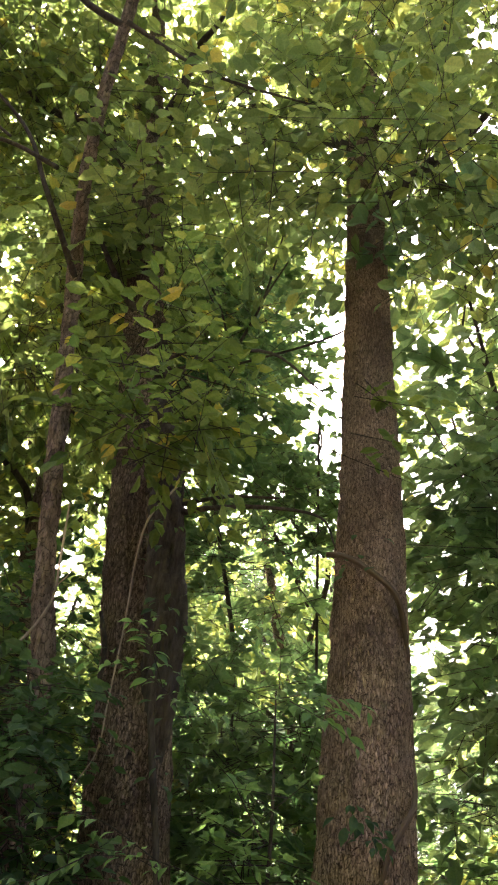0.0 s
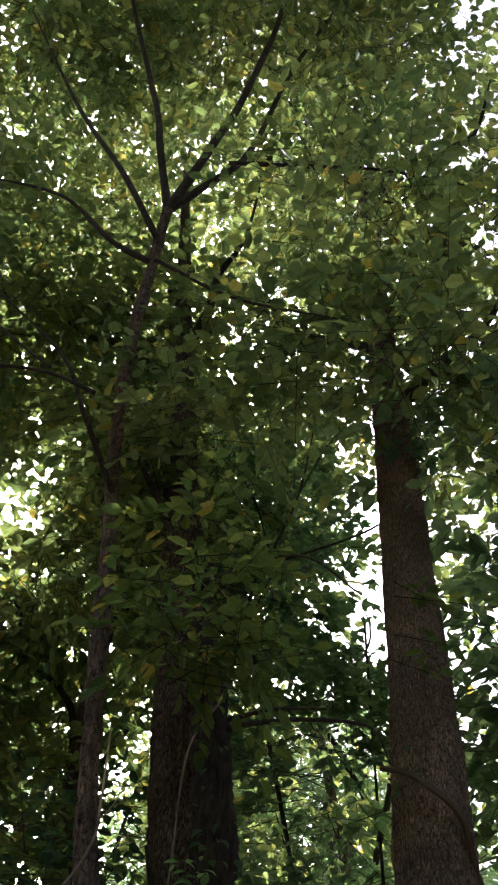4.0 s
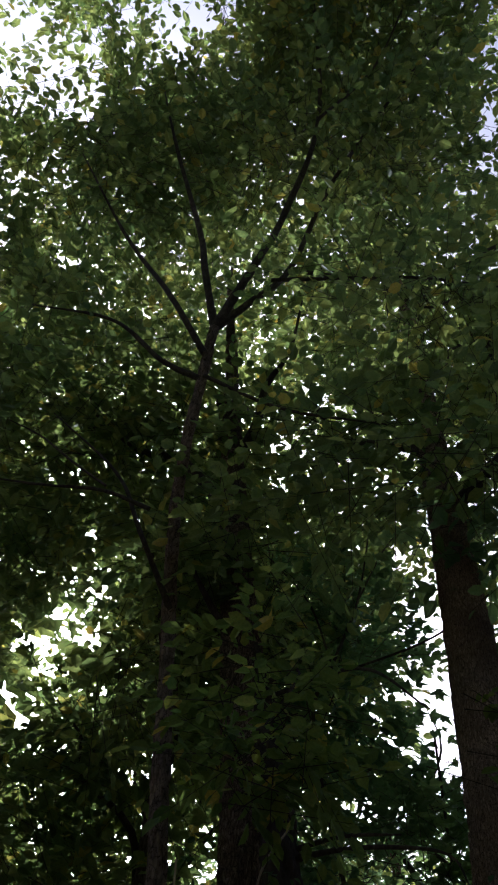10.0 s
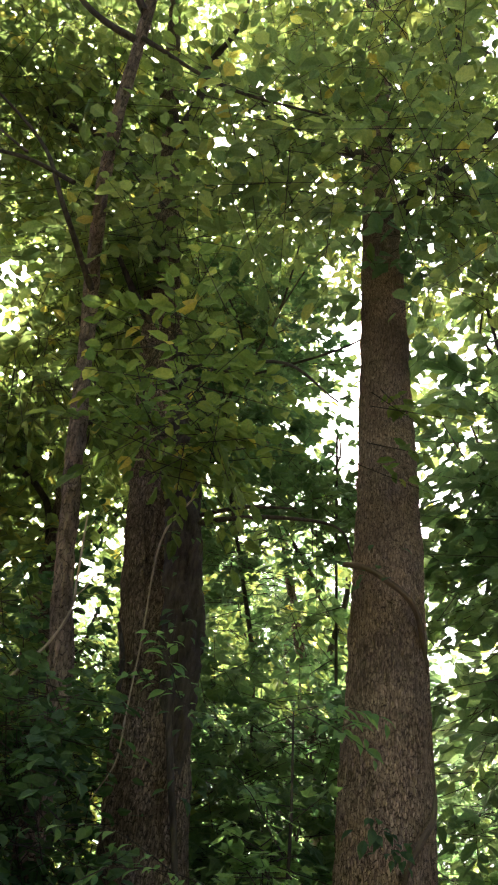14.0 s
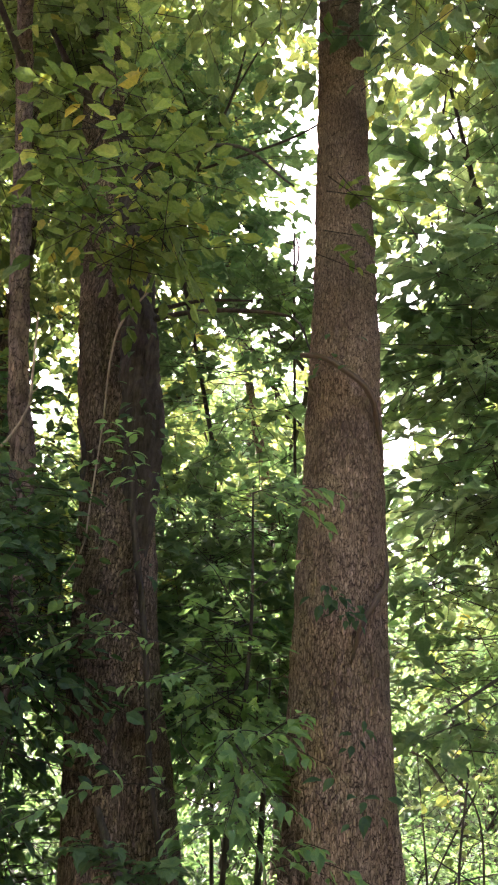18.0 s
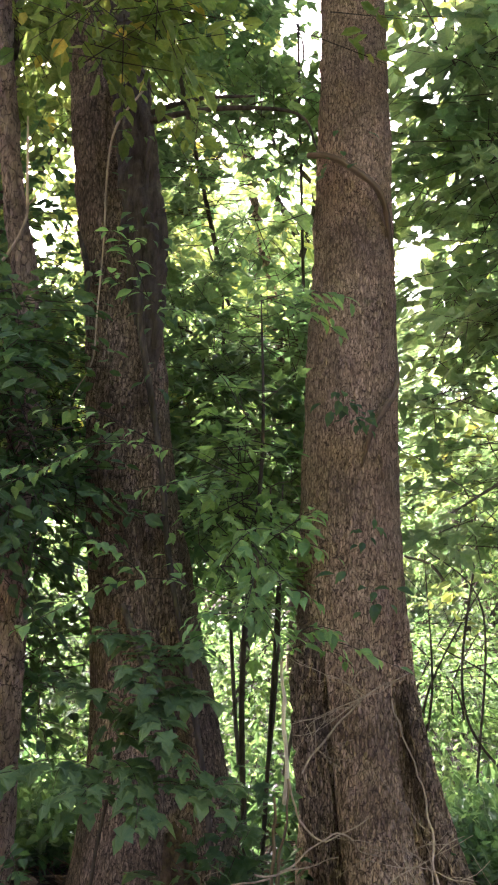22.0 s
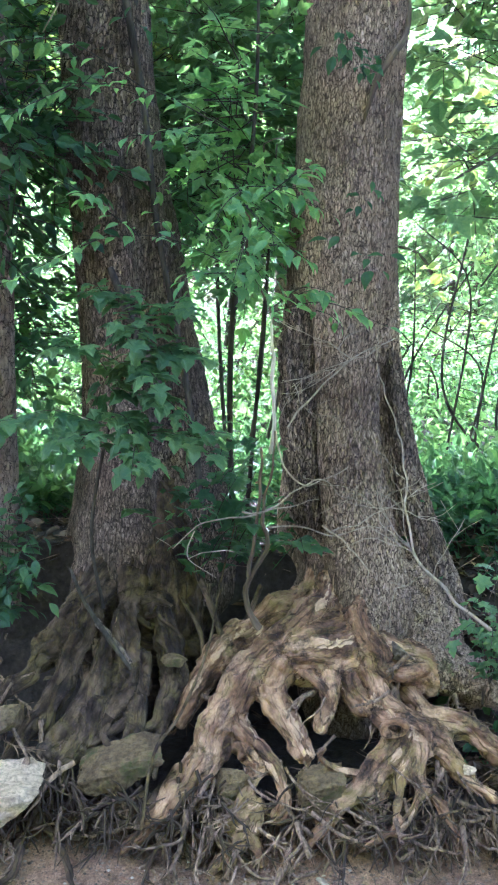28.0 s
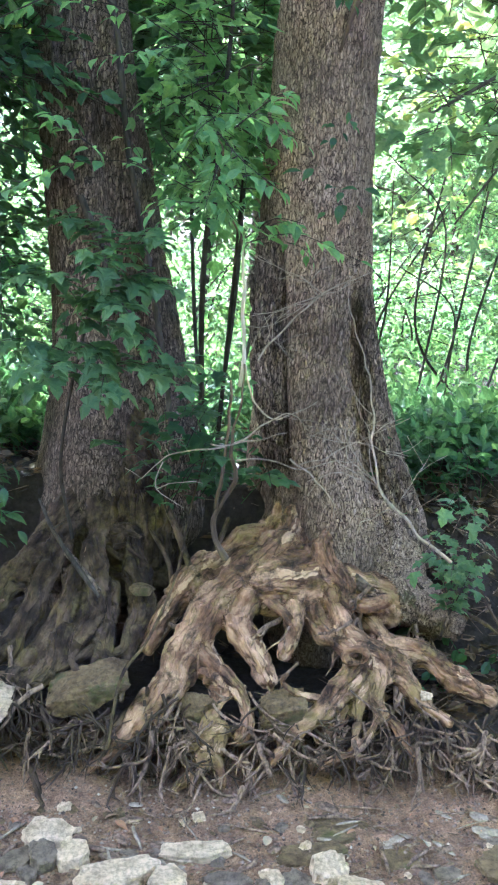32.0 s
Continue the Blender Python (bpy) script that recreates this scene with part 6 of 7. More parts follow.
dead_stem((0.168, 2.660, 1.276, 0.0062), (0.221, 2.688, 1.351, 0.0063), (0.282, 2.716, 1.414, 0.0057), (0.349, 2.744, 1.484, 0.0051), (0.419, 2.772, 1.523, 0.0038), (0.510, 2.800, 1.564, 0.0026))
dead_stem((0.129, 2.620, 1.267, 0.0037), (0.162, 2.640, 1.153, 0.0038), (0.224, 2.660, 1.095, 0.0032), (0.276, 2.680, 1.106, 0.0026), (0.370, 2.700, 1.152, 0.0015))
dead_stem((0.100, 2.620, 1.013, 0.0038), (0.187, 2.652, 1.062, 0.0032), (0.276, 2.685, 1.112, 0.0026), (0.348, 2.718, 1.056, 0.0017), (0.459, 2.750, 1.027, 0.0013))
dead_stem((0.121, 2.600, 0.967, 0.0038), (0.217, 2.630, 0.971, 0.0032), (0.325, 2.660, 0.935, 0.0026), (0.417, 2.690, 0.959, 0.0019), (0.526, 2.720, 0.963, 0.0013))
dead_stem((0.037, 2.580, 1.019, 0.0037), (0.100, 2.607, 1.016, 0.0038), (0.176, 2.633, 1.027, 0.0025), (0.278, 2.660, 1.052, 0.0015))
dead_twig((0.08, 2.55, 1.02, 0.006), (0.0, 2.5, 1.02, 0.005), (-0.08, 2.48, 1.0, 0.004), (-0.16, 2.46, 0.93, 0.003))
dead_twig((-0.10, 2.48, 0.98, 0.004), (-0.115, 2.46, 0.90, 0.003), (-0.03, 2.45, 0.85, 0.002))
dead_twig((-0.115, 2.46, 0.90, 0.003), (-0.04, 2.45, 0.93, 0.0025), (0.02, 2.45, 0.93, 0.002))
dead_twig((-0.08, 2.48, 1.0, 0.003), (-0.10, 2.47, 1.04, 0.0025), (-0.05, 2.46, 1.06, 0.002))
dead_twig((-0.16, 2.46, 0.93, 0.003), (-0.21, 2.46, 0.96, 0.002))
fall_twig((0.450, 2.780, 1.480, 0.0026), (0.477, 2.735, 1.384, 0.0032), (0.517, 2.690, 1.277, 0.0038), (0.541, 2.645, 1.133, 0.0044), (0.552, 2.600, 1.015, 0.0050), (0.567, 2.555, 0.912, 0.0062), (0.621, 2.510, 0.858, 0.0073), (0.689, 2.465, 0.806, 0.0072), (0.780, 2.420, 0.738, 0.0084))
fall_twig((0.290, 2.620, 0.977, 0.0063), (0.352, 2.620, 0.934, 0.0057), (0.400, 2.620, 0.891, 0.0038), (0.437, 2.620, 0.839, 0.0019), (0.446, 2.620, 0.799, 0.0013))
fall_twig((0.321, 2.640, 0.954, 0.0032), (0.395, 2.640, 0.984, 0.0025), (0.492, 2.640, 1.034, 0.0020), (0.610, 2.640, 1.118, 0.0013))
fall_twig((0.369, 2.800, 1.488, 0.0026), (0.291, 2.773, 1.536, 0.0023), (0.198, 2.747, 1.569, 0.0019), (0.126, 2.720, 1.600, 0.0012))
fall_twig((0.365, 2.800, 1.485, 0.0026), (0.284, 2.767, 1.454, 0.0023), (0.207, 2.733, 1.421, 0.0018), (0.137, 2.700, 1.408, 0.0013))
fall_twig((0.350, 2.800, 1.474, 0.0026), (0.273, 2.767, 1.422, 0.0020), (0.197, 2.733, 1.383, 0.0017), (0.139, 2.700, 1.377, 0.0013))
fall_twig((0.324, 2.780, 1.455, 0.0021), (0.244, 2.740, 1.441, 0.0016), (0.175, 2.700, 1.397, 0.0011))
fall_twig((0.356, 2.800, 1.481, 0.0023), (0.333, 2.800, 1.524, 0.0019), (0.353, 2.800, 1.565, 0.0013))
fall_twig((0.365, 2.820, 1.480, 0.0021), (0.416, 2.820, 1.502, 0.0017), (0.446, 2.820, 1.523, 0.0013))
fall_twig((0.180, 2.700, 1.410, 0.0019), (0.210, 2.700, 1.349, 0.0019), (0.262, 2.700, 1.314, 0.0016), (0.329, 2.700, 1.304, 0.0011))
fall_twig((0.576, 2.600, 0.905, 0.0032), (0.538, 2.640, 0.951, 0.0025), (0.482, 2.680, 1.018, 0.0021), (0.468, 2.720, 1.101, 0.0013))
fall_twig((0.576, 2.600, 0.905, 0.0032), (0.527, 2.640, 0.931, 0.0026), (0.454, 2.680, 0.963, 0.0019), (0.417, 2.720, 1.005, 0.0013))
fall_twig((0.576, 2.600, 0.905, 0.0032), (0.546, 2.630, 0.981, 0.0025), (0.539, 2.660, 1.052, 0.0019), (0.489, 2.690, 1.160, 0.0013), (0.446, 2.720, 1.205, 0.0010))
fall_twig((0.572, 2.600, 0.912, 0.0028), (0.503, 2.640, 0.923, 0.0023), (0.432, 2.680, 0.922, 0.0017), (0.362, 2.720, 0.880, 0.0012))
fall_twig((0.565, 2.600, 0.924, 0.0025), (0.478, 2.640, 0.981, 0.0019), (0.496, 2.680, 1.071, 0.0015), (0.612, 2.720, 1.082, 0.0010))
fall_twig((0.547, 2.600, 1.040, 0.0025), (0.614, 2.660, 1.003, 0.0019), (0.682, 2.720, 0.978, 0.0013))
fall_twig((0.644, 2.600, 0.836, 0.0025), (0.694, 2.660, 0.914, 0.0019), (0.759, 2.720, 0.995, 0.0012))
fall_twig((0.630, 2.600, 0.842, 0.0025), (0.567, 2.640, 0.785, 0.0021), (0.539, 2.680, 0.749, 0.0017), (0.544, 2.720, 0.622, 0.0012))
fall_twig((0.531, 2.600, 1.141, 0.0020), (0.468, 2.660, 1.203, 0.0015), (0.412, 2.720, 1.216, 0.0010))
fall_twig((0.547, 2.600, 1.040, 0.0022), (0.454, 2.640, 1.039, 0.0018), (0.366, 2.680, 1.091, 0.0014), (0.267, 2.720, 1.091, 0.0010))
fall_twig((0.552, 2.600, 1.015, 0.0020), (0.502, 2.640, 1.067, 0.0016), (0.407, 2.680, 1.067, 0.0013), (0.339, 2.720, 1.001, 0.0010))

# ---- saplings and sprays in front of the trunks, leaf by leaf ----
rng = np.random.default_rng(41)
sap = thing("maple_sapling", (-0.42, 2.65, 0.62), "young maple with broad deep green leaves before the trunk", "sapling")
v, f = tube([(-0.42, 2.82, 0.60, 0.006), (-0.45, 2.74, 0.9, 0.0055), (-0.38, 2.68, 1.3, 0.005), (-0.28, 2.64, 1.6, 0.003)], 9, 0.03, 0.1, 15)
part("stem", mesh_from("stem", v, f, M_LIMB), sap)
for a, b, n in (((-0.38, 2.66, 1.25), (-0.70, 2.50, 1.26), 7), ((-0.36, 2.66, 1.35), (-0.12, 2.48, 1.30), 7), ((-0.33, 2.65, 1.45), (-0.08, 2.52, 1.48), 6), ((-0.30, 2.64, 1.55), (-0.42, 2.5, 1.66), 5)):
    bushy_spray(sap, [a, tuple((np.array(a) + b) / 2 + [0, 0, 0.05]), b], n + 4, 0.064, "maple", M_LEAF_MID, rng, 3, 0.4)
for a, b, n in (((-0.30, 2.64, 1.55), (-0.12, 2.5, 1.60), 5), ((-0.40, 2.66, 1.2), (-0.45, 2.42, 1.20), 5), ((-0.38, 2.66, 1.3), (-0.25, 2.42, 1.18), 6), ((-0.36, 2.66, 1.38), (-0.52, 2.5, 1.50), 5), ((-0.34, 2.65, 1.4), (-0.22, 2.45, 1.42), 6), ((-0.36, 2.66, 1.2), (-0.06, 2.46, 1.22), 6), ((-0.32, 2.64, 1.5), (-0.28, 2.44, 1.54), 5)):
    bushy_spray(sap, [a, tuple((np.array(a) + b) / 2 + [0, 0, 0.05]), b], n + 4, 0.064, "maple", M_LEAF_MID, rng, 3, 0.4)
# Low leaves take the darkest green, with the trunks' shade put into it
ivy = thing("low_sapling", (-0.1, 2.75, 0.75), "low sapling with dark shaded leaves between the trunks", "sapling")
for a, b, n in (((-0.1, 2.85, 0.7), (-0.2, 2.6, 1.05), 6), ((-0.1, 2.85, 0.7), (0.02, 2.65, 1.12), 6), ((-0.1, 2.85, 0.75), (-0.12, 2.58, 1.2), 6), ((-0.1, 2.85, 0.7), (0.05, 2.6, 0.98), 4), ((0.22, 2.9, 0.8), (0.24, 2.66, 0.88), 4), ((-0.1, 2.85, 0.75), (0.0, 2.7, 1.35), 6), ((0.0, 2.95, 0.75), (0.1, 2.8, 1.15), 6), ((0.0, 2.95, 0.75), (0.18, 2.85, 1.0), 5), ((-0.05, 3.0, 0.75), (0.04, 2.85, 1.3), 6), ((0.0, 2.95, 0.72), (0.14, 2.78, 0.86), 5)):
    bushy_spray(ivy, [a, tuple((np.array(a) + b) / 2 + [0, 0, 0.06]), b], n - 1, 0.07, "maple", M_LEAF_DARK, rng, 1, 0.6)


def leafy_branch(label, root_at, rows, size, kind):
    t = thing("leafy_branch", root_at, label, "branch", "sprays before the trunks")
    for pts in rows:
        bushy_spray(t, pts, 9, size * 0.78, kind, M_LEAF_SPRAY, rng, 1, 0.75)


leafy_branch("arching twig with drooping boxelder leaves across the trunk", (0.02, 2.75, 1.75), (((0.05, 2.7, 1.72), (-0.22, 2.55, 1.82), (-0.46, 2.5, 1.80)), ((-0.30, 2.54, 1.83), (-0.44, 2.45, 1.92), (-0.50, 2.42, 1.95)), ((-0.38, 2.52, 1.82), (-0.55, 2.45, 1.72), (-0.66, 2.42, 1.66)), ((0.02, 2.7, 1.74), (-0.12, 2.5, 1.72), (-0.18, 2.45, 1.68))), 0.06, "ovate")
leafy_branch("spray of narrow green leaves across the leaning trunk", (-0.1, 2.8, 2.2), (((-0.05, 2.85, 2.18), (-0.3, 2.62, 2.24), (-0.6, 2.55, 2.22)), ((-0.3, 2.62, 2.24), (-0.5, 2.5, 2.32), (-0.72, 2.5, 2.30)), ((-0.1, 2.8, 2.2), (-0.25, 2.6, 2.12), (-0.4, 2.55, 2.08)), ((-0.5, 2.58, 2.23), (-0.66, 2.5, 2.12), (-0.8, 2.5, 2.05))), 0.06, "ovate")
leafy_branch("leafy bough with glossy green leaves between the trunks", (0.0, 2.75, 2.0), (((-0.05, 2.8, 2.0), (0.08, 2.6, 1.98), (0.26, 2.5, 1.90)), ((0.0, 2.75, 1.95), (0.08, 2.55, 1.85), (0.20, 2.45, 1.76)), ((0.0, 2.75, 2.0), (-0.06, 2.6, 1.92), (-0.1, 2.5, 1.80)), ((0.05, 2.65, 1.95), (0.16, 2.5, 2.02), (0.22, 2.45, 2.02)), ((0.0, 2.7, 1.85), (0.04, 2.55, 1.72), (0.1, 2.5, 1.66)), ((0.02, 2.7, 1.9), (0.0, 2.5, 1.78), (-0.02, 2.45, 1.7))), 0.07, "ovate")
leafy_branch("slender twig with a row of pointed leaves", (0.1, 2.6, 1.62), (((0.08, 2.6, 1.62), (0.24, 2.5, 1.66), (0.42, 2.45, 1.60)), ((0.1, 2.6, 1.64), (0.18, 2.55, 1.70), (0.26, 2.5, 1.69))), 0.06, "ovate")
leafy_branch("small spray of bright leaves before the grey trunk", (0.05, 2.8, 2.85), (((0.0, 2.85, 2.82), (0.14, 2.7, 2.80), (0.30, 2.6, 2.74)), ((0.05, 2.8, 2.8), (0.16, 2.65, 2.7), (0.26, 2.6, 2.62))), 0.07, "ovate")
leafy_branch("spray of bright leaves across the leaning trunk", (-0.35, 2.85, 2.9), (((-0.35, 2.9, 2.80), (-0.5, 2.7, 2.84), (-0.66, 2.6, 2.80)), ((-0.4, 2.85, 2.82), (-0.45, 2.65, 2.92), (-0.5, 2.55, 2.95)), ((-0.35, 2.9, 2.8), (-0.25, 2.7, 2.72), (-0.2, 2.6, 2.65))), 0.07, "ovate")
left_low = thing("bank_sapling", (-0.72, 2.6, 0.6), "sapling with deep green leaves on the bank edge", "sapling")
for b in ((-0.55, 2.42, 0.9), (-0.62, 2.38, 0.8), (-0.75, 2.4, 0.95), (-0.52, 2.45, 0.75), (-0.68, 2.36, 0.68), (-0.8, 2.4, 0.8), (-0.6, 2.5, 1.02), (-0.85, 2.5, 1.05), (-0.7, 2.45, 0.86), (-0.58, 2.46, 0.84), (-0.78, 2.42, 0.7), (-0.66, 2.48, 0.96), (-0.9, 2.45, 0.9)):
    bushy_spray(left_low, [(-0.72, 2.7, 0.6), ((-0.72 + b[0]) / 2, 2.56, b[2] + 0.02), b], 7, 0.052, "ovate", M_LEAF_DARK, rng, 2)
seedling = thing("maple_seedling", (0.88, 2.62, 0.5), "maple seedling with bright lobed leaves on the bank", "sapling")
for b in ((0.70, 2.42, 0.78), (0.78, 2.40, 0.70), (0.84, 2.42, 0.86), (0.90, 2.44, 0.76), (0.76, 2.46, 0.90), (0.86, 2.4, 0.66), (0.68, 2.44, 0.70), (0.94, 2.46, 0.70)):
    leafy_spray(seedling, [(0.88, 2.68, 0.45), ((0.88 + b[0]) / 2, 2.55, b[2]), b], 7, 0.044, "maple", M_LEAF_MID, rng, 0.0018, 0.7)


# ---- stones, sticks and litter on the creek flat ----
def stone(at, size, mat, seed, label, turn=0.0, tilt=0.0, group="stones on the mud", cuts=(), outline=()):
    bm = bmesh.new()
    rng = np.random.default_rng(seed)
    p = unit(rng.normal(size=(15, 3)) * [1, 1, 0.8])
    p = np.sign(p) * np.abs(p) ** 0.7
    if outline:
        p = np.array([(x, y, z) for x, z in outline for y in (-1.0, -0.6, 1.0)]) * rng.uniform(0.86, 1.04, (len(outline) * 3, 1))
    for n, d in [(unit(np.array(c[:3])), c[3]) for c in cuts]:
        p = p - np.outer(np.maximum(p @ n - d, 0), n)
    for c in p:
        bm.verts.new(c)
    bmesh.ops.delete(bm, geom=bmesh.ops.convex_hull(bm, input=list(bm.verts))["geom_interior"], context="VERTS")
    bmesh.ops.bevel(bm, geom=list(bm.edges), offset=0.025, segments=1, affect="EDGES")
    bmesh.ops.triangulate(bm, faces=list(bm.faces))
    for _ in range(4):
        long = [e for e in bm.edges if e.calc_length() > 0.13]
        if long:
            bmesh.ops.subdivide_edges(bm, edges=long, cuts=1)
            bmesh.ops.triangulate(bm, faces=list(bm.faces))
    v = np.array([q.co[:] for q in bm.verts])
    v = v * (1 + 0.24 * (fbm(v * 2.5 + seed, seed, 3) - 0.5)[:, None] + 0.22 * (fbm(v * [5, 5, 15] + seed, seed + 1, 3) - 0.5)[:, None])
    v = v * np.array(size)
    for q, c in zip(bm.verts, v):
        q.co = c
    me = bpy.data.meshes.new("stone")
    bm.to_mesh(me)
    bm.free()
    me.materials.append(mat)
    ob = new("stone", me)
    ob.matrix_world = pose(*at, tilt, 0, turn)
    return tagged(ob, label, "stone", group)


def flat_stone(at, size, mat, seed, label, turn, plan):
    """A slab split along its bedding: an angular plan, broken sides and a nearly level, pitted top."""
    rng = np.random.default_rng(seed)
    ring = []
    for i in range(len(plan)):
        p, q = np.array(plan[i]), np.array(plan[(i + 1) % len(plan)])
        for u in (0.0, 0.25, 0.5, 0.75):
            ring.append(p * (1 - u) + q * u + (rng.normal(0, 0.045, 2) if u else 0))
    ring = np.array(ring)
    rows = [(0.92, -1.0), (1.02, -0.2), (0.97, 0.2), (1.0, 0.6), (0.97, 0.95), (0.88, 1.0), (0.5, 1.03), (0.2, 1.0)]
    v = np.concatenate([np.c_[ring * (k + rng.normal(0, 0.022, (len(ring), 1))), np.full(len(ring), z)] for k, z in rows] + [np.array([[0, 0, 1.0]])])
    v[:, 2] += (0.5 * v[:, 0] * rng.uniform(-0.7, 0.7) + 0.5 * v[:, 1] * rng.uniform(-0.4, 0.8) + 0.3 * (fbm(v * [2.2, 2.2, 1] + seed, seed, 3) - 0.5)) * (v[:, 2] > 0)
    n, k = len(ring), len(rows)
    f = [(a * n + i, a * n + (i + 1) % n, (a + 1) * n + (i + 1) % n, (a + 1) * n + i) for a in range(k - 1) for i in range(n)] + [((k - 1) * n + i, (k - 1) * n + (i + 1) % n, k * n) for i in range(n)]
    f.append(tuple(range(n))[::-1])
    me = bpy.data.meshes.new("stone")
    me.from_pydata((v * np.array(size)).tolist(), [], f)
    me.materials.append(mat)
    ob = new("stone", me)
    ob.matrix_world = pose(*at, rng.uniform(-4, 4), rng.uniform(-5, 5), turn)
    return tagged(ob, label, "stone", "stones on the mud")


stone((-0.30, 2.47, 0.235), (0.125, 0.07, 0.075), M_STONE_M, 1, "mossy brown flat stone lodged among the roots", 8, 8, "stones in the roots", (), ((-1.0, -0.6), (-0.95, -0.1), (-0.4, 0.45), (0.5, 0.85), (1.0, 0.8), (0.85, 0.2), (0.1, -0.6), (-0.6, -0.85)))
stone((0.035, 2.46, 0.175), (0.08, 0.05, 0.075), M_STONE_M, 2, "mossy grey stone wedged under a root", -20, 25, "stones in the roots", [(-0.7, -0.2, 0.6, 0.5)])
stone((0.315, 2.43, 0.205), (0.085, 0.05, 0.07), M_STONE_M, 3, "angular brown stone held by the roots", 6, 10, "stones in the roots", (), ((-0.75, 0.3), (-0.6, 0.65), (0.3, 0.8), (0.85, 0.85), (0.7, 0.3), (0.3, -0.9), (-0.5, -0.95), (-0.8, -0.3)))
stone((0.325, 2.385, 0.155), (0.045, 0.02, 0.03), M_STONE_M, 13, "thin split piece of brown stone under the roots", -25, 40, "stones in the roots")
stone((-0.165, 2.69, 0.482), (0.06, 0.04, 0.016), M_STONE_M, 9, "thin flat brown stone resting on the roots", 6, 4, "stones in the roots")
stone((-0.68, 2.36, 0.14), (0.22, 0.11, 0.13), M_STONE, 4, "large pale limestone block against the bank", 4, 0, "stones in the roots", (), ((-1.0, 0.62), (0.5, 0.80), (0.78, 0.72), (0.42, 0.15), (-0.1, -0.55), (-1.0, -0.85)))
stone((-0.665, 2.53, 0.315), (0.095, 0.06, 0.05), M_STONE_M, 6, "rough brown stone between the roots", 30, 20, "stones in the roots")
stone((0.60, 2.73, 0.535), (0.045, 0.03, 0.04), M_STONE_D, 7, "grey stone grown into the foot of the trunk", 10, 10, "stones in the roots")
stone((0.775, 2.47, 0.265), (0.022, 0.018, 0.014), M_STONE, 8, "small pale pebble lodged in the roots", 0, 20, "stones in the roots")
def ground_at(x, y):
    return float(height(np.array([x]), np.array([y]))[0])


PALE_FLAT = ((-0.337, 2.077, 0.072, 0.048, 0.030, 0), (-0.259, 1.993, 0.048, 0.042, 0.034, -8), (-0.132, 1.940, 0.109, 0.054, 0.026, 14), (-0.550, 1.918, 0.055, 0.067, 0.035, -15),
    (-0.002, 1.908, 0.052, 0.054, 0.034, 20), (0.065, 2.044, 0.099, 0.040, 0.018, 4), (0.421, 1.971, 0.054, 0.046, 0.036, 22), (0.277, 1.945, 0.025, 0.030, 0.026, 10), (0.501, 1.910, 0.067, 0.031, 0.022, -5),
    (-0.394, 1.873, 0.054, 0.031, 0.022, 5), (-0.092, 1.882, 0.040, 0.024, 0.020, -4), (-0.490, 1.940, 0.015, 0.018, 0.014, 0), (0.167, 1.908, 0.020, 0.022, 0.014, 30), (0.077, 1.890, 0.032, 0.022, 0.016, 0))
DARK_FLAT = ((-0.334, 1.992, 0.038, 0.046, 0.030, 35), (0.151, 1.936, 0.068, 0.025, 0.016, -6), (-0.405, 1.991, 0.051, 0.042, 0.014, 30), (-0.365, 1.942, 0.022, 0.032, 0.016, 50), (0.341, 1.930, 0.044, 0.059, 0.022, 35),
    (-0.113, 2.017, 0.026, 0.023, 0.014, 0), (0.240, 1.911, 0.023, 0.027, 0.018, 0), (-0.496, 1.880, 0.032, 0.026, 0.014, 10), (0.75, 2.0, 0.04, 0.03, 0.014, 20))
SUNK_FLAT = ((0.632, 2.041, 0.060, 0.040, 0.012, 5), (0.452, 2.169, 0.080, 0.075, 0.012, -30), (0.388, 2.058, 0.100, 0.055, 0.014, 10), (0.92, 2.05, 0.10, 0.06, 0.014, 40))
# plan outlines of the flat stones, as shares of their half width and depth
SLABS = (((-1, -0.2), (-0.75, -0.85), (0.1, -0.95), (0.9, -0.5), (1.0, 0.3), (0.4, 0.9), (-0.7, 0.8)), ((-1, 0.1), (-0.5, -0.9), (0.6, -0.8), (1.0, 0.0), (0.6, 0.85), (-0.4, 0.95)), ((-1, -0.5), (0.2, -1.0), (1.0, -0.2), (0.8, 0.7), (-0.2, 0.7), (-0.9, 0.6)))
for rows, mat, label in ((PALE_FLAT, M_STONE, "pale flat limestone lying on the mud"), (DARK_FLAT, M_STONE_D, "grey-brown slate stone lying on the mud"), (SUNK_FLAT, M_STONE_M, "flat mossy slab half sunk in the mud")):
    for k, (x, y, r, d, h, turn) in enumerate(rows):
        flat_stone((x, y, ground_at(x, y) + (h * 0.35 if mat is not M_STONE_M else -h * 0.3)), (r, d, h * 0.75), mat, 20 + k, label, turn, SLABS[k % 3])

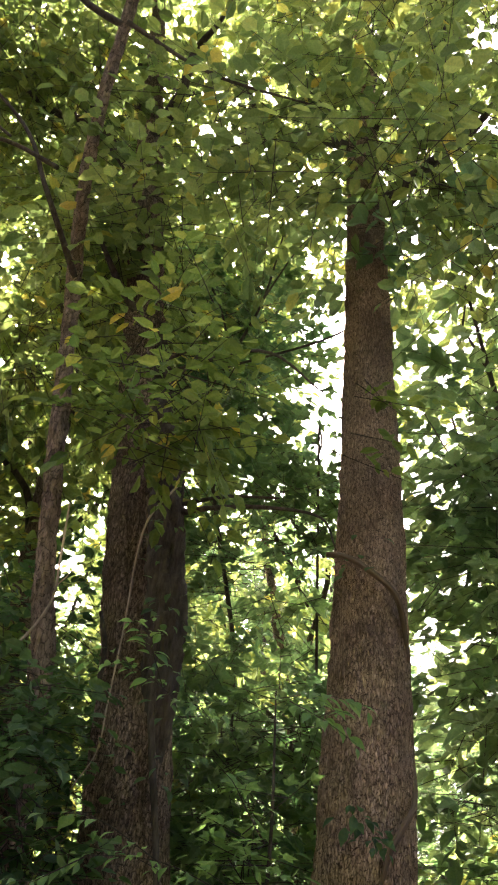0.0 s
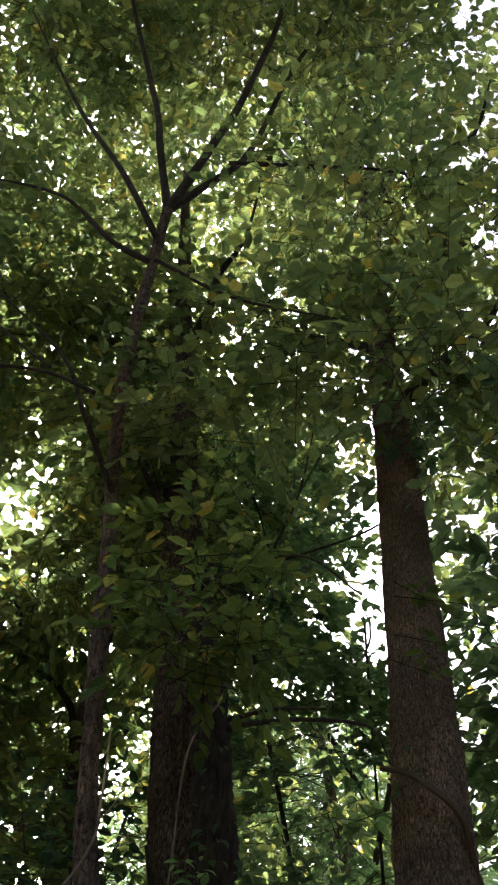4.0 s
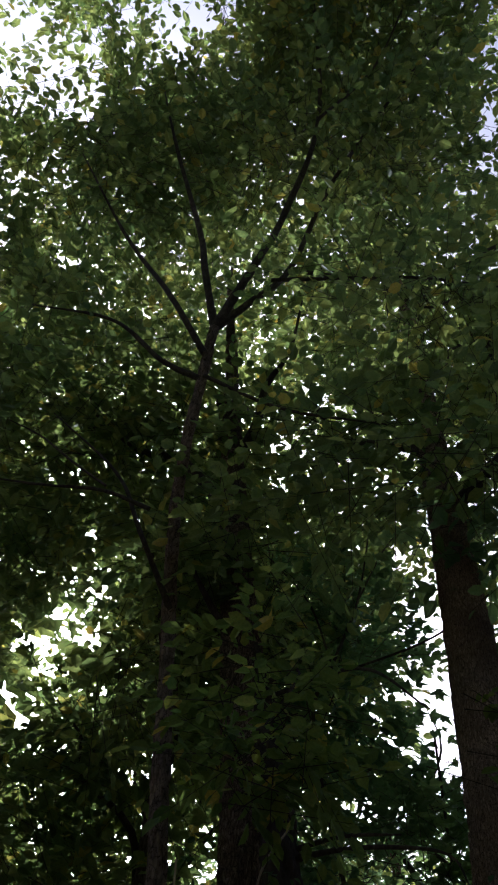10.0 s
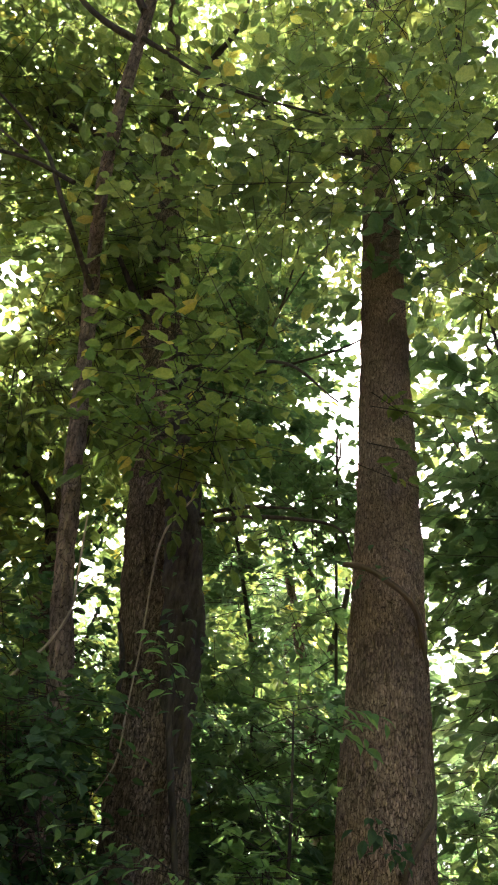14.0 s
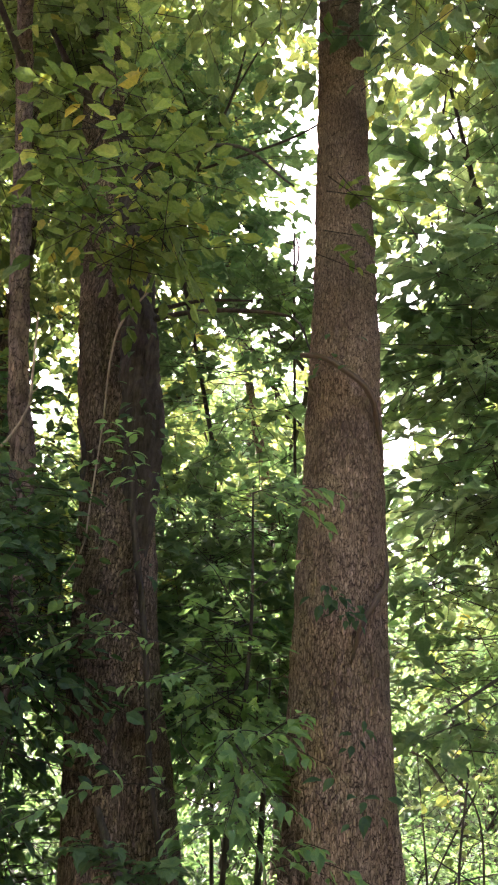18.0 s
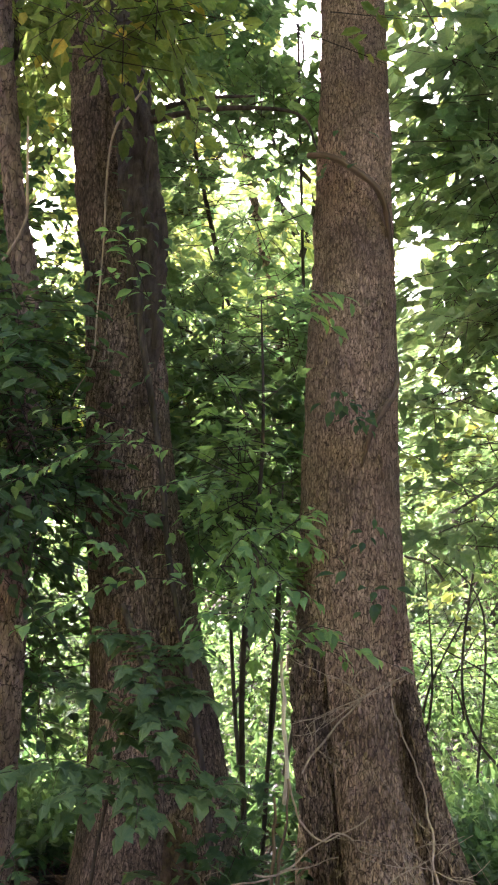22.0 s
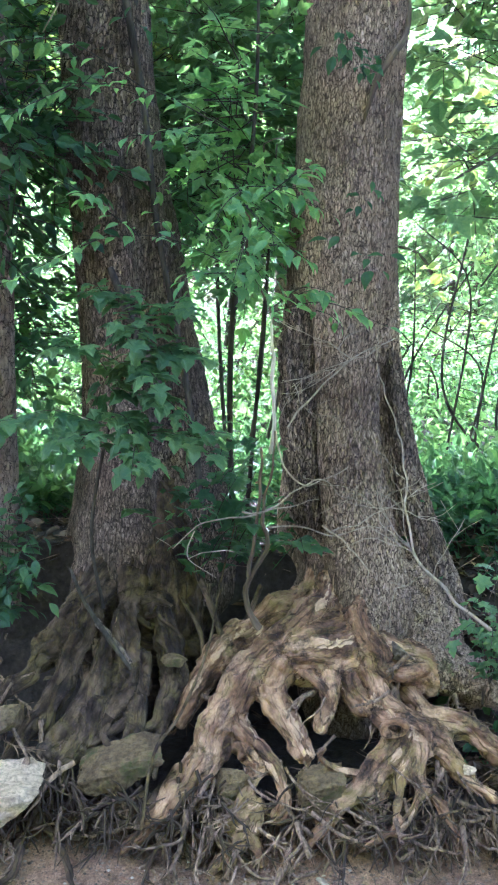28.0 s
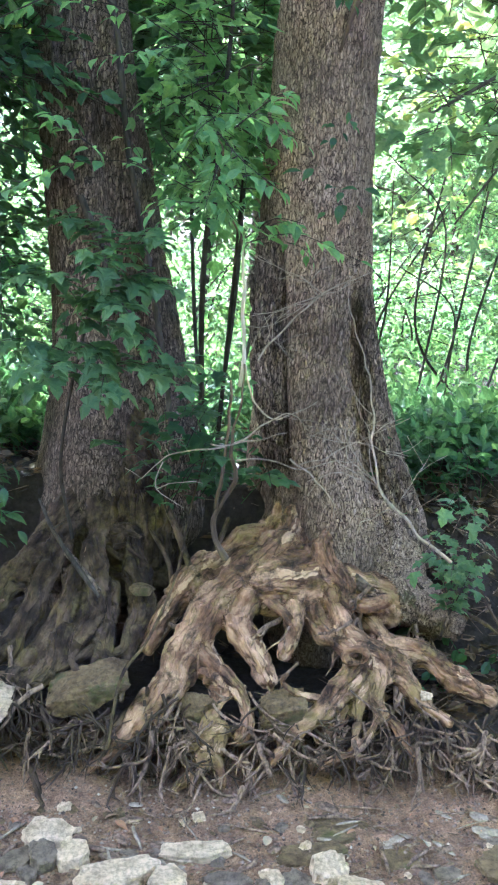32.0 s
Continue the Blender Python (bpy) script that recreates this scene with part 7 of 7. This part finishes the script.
STICKS = ((-0.492, 2.039, -0.412, 2.141, 0.0043), (-0.571, 1.992, -0.551, 2.087, 0.0051), (-0.476, 1.961, -0.405, 2.049, 0.0058), (-0.277, 2.044, -0.143, 2.018, 0.0072), (-0.056, 2.087, 0.042, 2.085, 0.0051), (0.591, 2.135, 0.587, 1.981, 0.0072), (0.655, 2.01, 0.733, 2.02, 0.0051),
    (0.35, 1.94, 0.442, 1.906, 0.0036), (-0.115, 2.142, -0.082, 2.061, 0.0058), (0.078, 1.955, 0.165, 1.999, 0.0022), (0.466, 2.208, 0.572, 2.198, 0.0022), (0.501, 2.171, 0.656, 2.173, 0.0022), (0.163, 2.055, 0.218, 2.019, 0.0036), (-0.415, 1.904, -0.526, 1.886, 0.0043),
    (-0.227, 1.962, -0.208, 1.894, 0.0029), (0.14, 2.074, 0.205, 2.11, 0.0043), (-0.261, 2.04, -0.122, 2.033, 0.0043), (-0.151, 2.019, -0.096, 1.998, 0.0029), (0.24, 2.159, 0.3, 2.115, 0.0022))
for k in range(75):
    x, y = rng.uniform(-0.65, 1.05), rng.uniform(1.82, 2.28)
    L, a = rng.uniform(0.03, 0.15), rng.normal(0.3, 0.7)
    z = float(height(np.array([x]), np.array([y]))[0]) + 0.006
    r = 0.0015 + 0.005 * rng.uniform() ** 2
    if k < len(STICKS):
        x0, y0, x1, y1, r = STICKS[k]
        x, y, L, a = (x0 + x1) / 2, (y0 + y1) / 2, math.hypot(x1 - x0, y1 - y0), math.atan2(y1 - y0, x1 - x0)
        z = ground_at(x, y) + 0.008
    v, f = tube([(-L / 2, 0, 0, r * 0.7), (-L / 6, rng.normal(0, 0.02) * L, 0.003, r), (L / 6, rng.normal(0, 0.02) * L, 0.003, r), (L / 2, 0, 0, r * 0.5)], 7, 0.01, 0.25, 40, seed=k)
    ob = new("stick", mesh_from("stick", v, f, M_TWIG if k % 4 == 0 else M_RLET))
    ob.matrix_world = pose(x, y, z, 0, rng.uniform(-6, 6), math.degrees(a))
    tagged(ob, "dry grey stick lying on the mud" if k % 4 == 0 else "brown stick half sunk in the mud", "stick", "sticks on the mud")
for k in range(46):
    x, y = rng.uniform(-0.65, 1.05), rng.uniform(1.82, 2.26)
    L, w = rng.uniform(0.03, 0.09), rng.uniform(0.008, 0.02)
    v, f = tube([(-L / 2, 0, 0, w * 0.5), (-L / 4, rng.normal(0, 0.005), 0, w), (L / 4, rng.normal(0, 0.005), 0, w * 0.9), (L / 2, 0, 0, w * 0.4)], 10, 0.01, 0.3, 35, seed=k)
    ob = new("bark_chip", mesh_from("bark_chip", np.asarray(v) * [1, 1, 0.28], f, M_TWIG if k % 3 == 0 else M_RLET))
    ob.matrix_world = pose(x, y, float(height(np.array([x]), np.array([y]))[0]) + 0.005, rng.uniform(-8, 8), rng.uniform(-8, 8), rng.uniform(-50, 50))
    tagged(ob, "flat weathered chip of bark on the mud", "bark chip", "bark chips on the mud")
LEAF_AT = ((-0.385, 2.163, 0.045), (-0.197, 2.155, 0.042), (-0.165, 2.14, 0.045), (-0.456, 2.155, 0.036), (-0.636, 2.072, 0.034), (0.234, 2.168, 0.03), (0.722, 2.1, 0.05), (-0.049, 1.998, 0.045), (0.221, 1.921, 0.03), (0.029, 2.198, 0.03), (-0.315, 1.909, 0.045), (0.536, 2.026, 0.034), (-0.226, 2.133, 0.03), (0.521, 2.148, 0.03), (-0.424, 1.943, 0.026), (0.257, 2.068, 0.05))
for k in range(110):
    x, y = rng.uniform(-0.6, 1.0), rng.uniform(1.85, 2.3)
    if k > 80:
        x, y = rng.uniform(0.7, 1.2), rng.uniform(2.5, 3.0)
    grow = rng.uniform(0.010, 0.026)
    if k < len(LEAF_AT):
        x, y, grow = LEAF_AT[k]
    z = ground_at(x, y) + 0.012
    ob = new("dead_leaf", leaf_piece("ovate", M_DEAD, k % 4))
    ob.matrix_world = pose(x, y, z, rng.normal(0, 14), rng.normal(0, 14), rng.uniform(0, 360)) @ Matrix.Scale(grow, 4)
    tagged(ob, "dry reddish-brown fallen leaf on the mud", "leaf", "fallen leaves")

for k in range(56):
    x, y, r = rng.uniform(-0.62, 0.95), rng.uniform(1.84, 2.2), rng.uniform(0.008, 0.022)
    stone((x, y, float(height(np.array([x]), np.array([y]))[0]) + r * 0.2), (r * 1.2, r, r * 0.5), (M_STONE, M_STONE_M, M_STONE_D)[k % 3], 300 + k, ("small pale stone lying on the mud", "small brown stone lying on the mud", "small dark stone lying on the mud")[k % 3], rng.uniform(0, 180), rng.uniform(-8, 8), "small stones on the mud")

# pebbles and crumbs of mud
px, py = rng.uniform(-0.9, 1.2, 15000), rng.uniform(1.75, 2.4, 15000)
pr = 0.0012 + 0.0055 * rng.uniform(0, 1, 15000) ** 3
pc = np.stack([px, py, height(px, py) + pr * 0.3], 1)
octa = np.array([(1, 0, 0), (0, 1, 0), (-1, 0, 0), (0, -1, 0), (0, 0, 0.8), (0, 0, -0.8)])
pv = pc[:, None] + octa[None] * (pr[:, None, None] * rng.uniform(0.6, 1.4, (15000, 6, 1)))
pf = np.array([(0, 1, 4), (1, 2, 4), (2, 3, 4), (3, 0, 4), (1, 0, 5), (2, 1, 5), (3, 2, 5), (0, 3, 5)])
grit = new("gravel", mesh_from("gravel", pv.reshape(-1, 3), ((np.arange(15000) * 6)[:, None, None] + pf).reshape(-1, 3), M_GRIT, False))
tagged(grit, "fine gravel and mud crumbs on the creek flat", "gravel", kind="stuff")
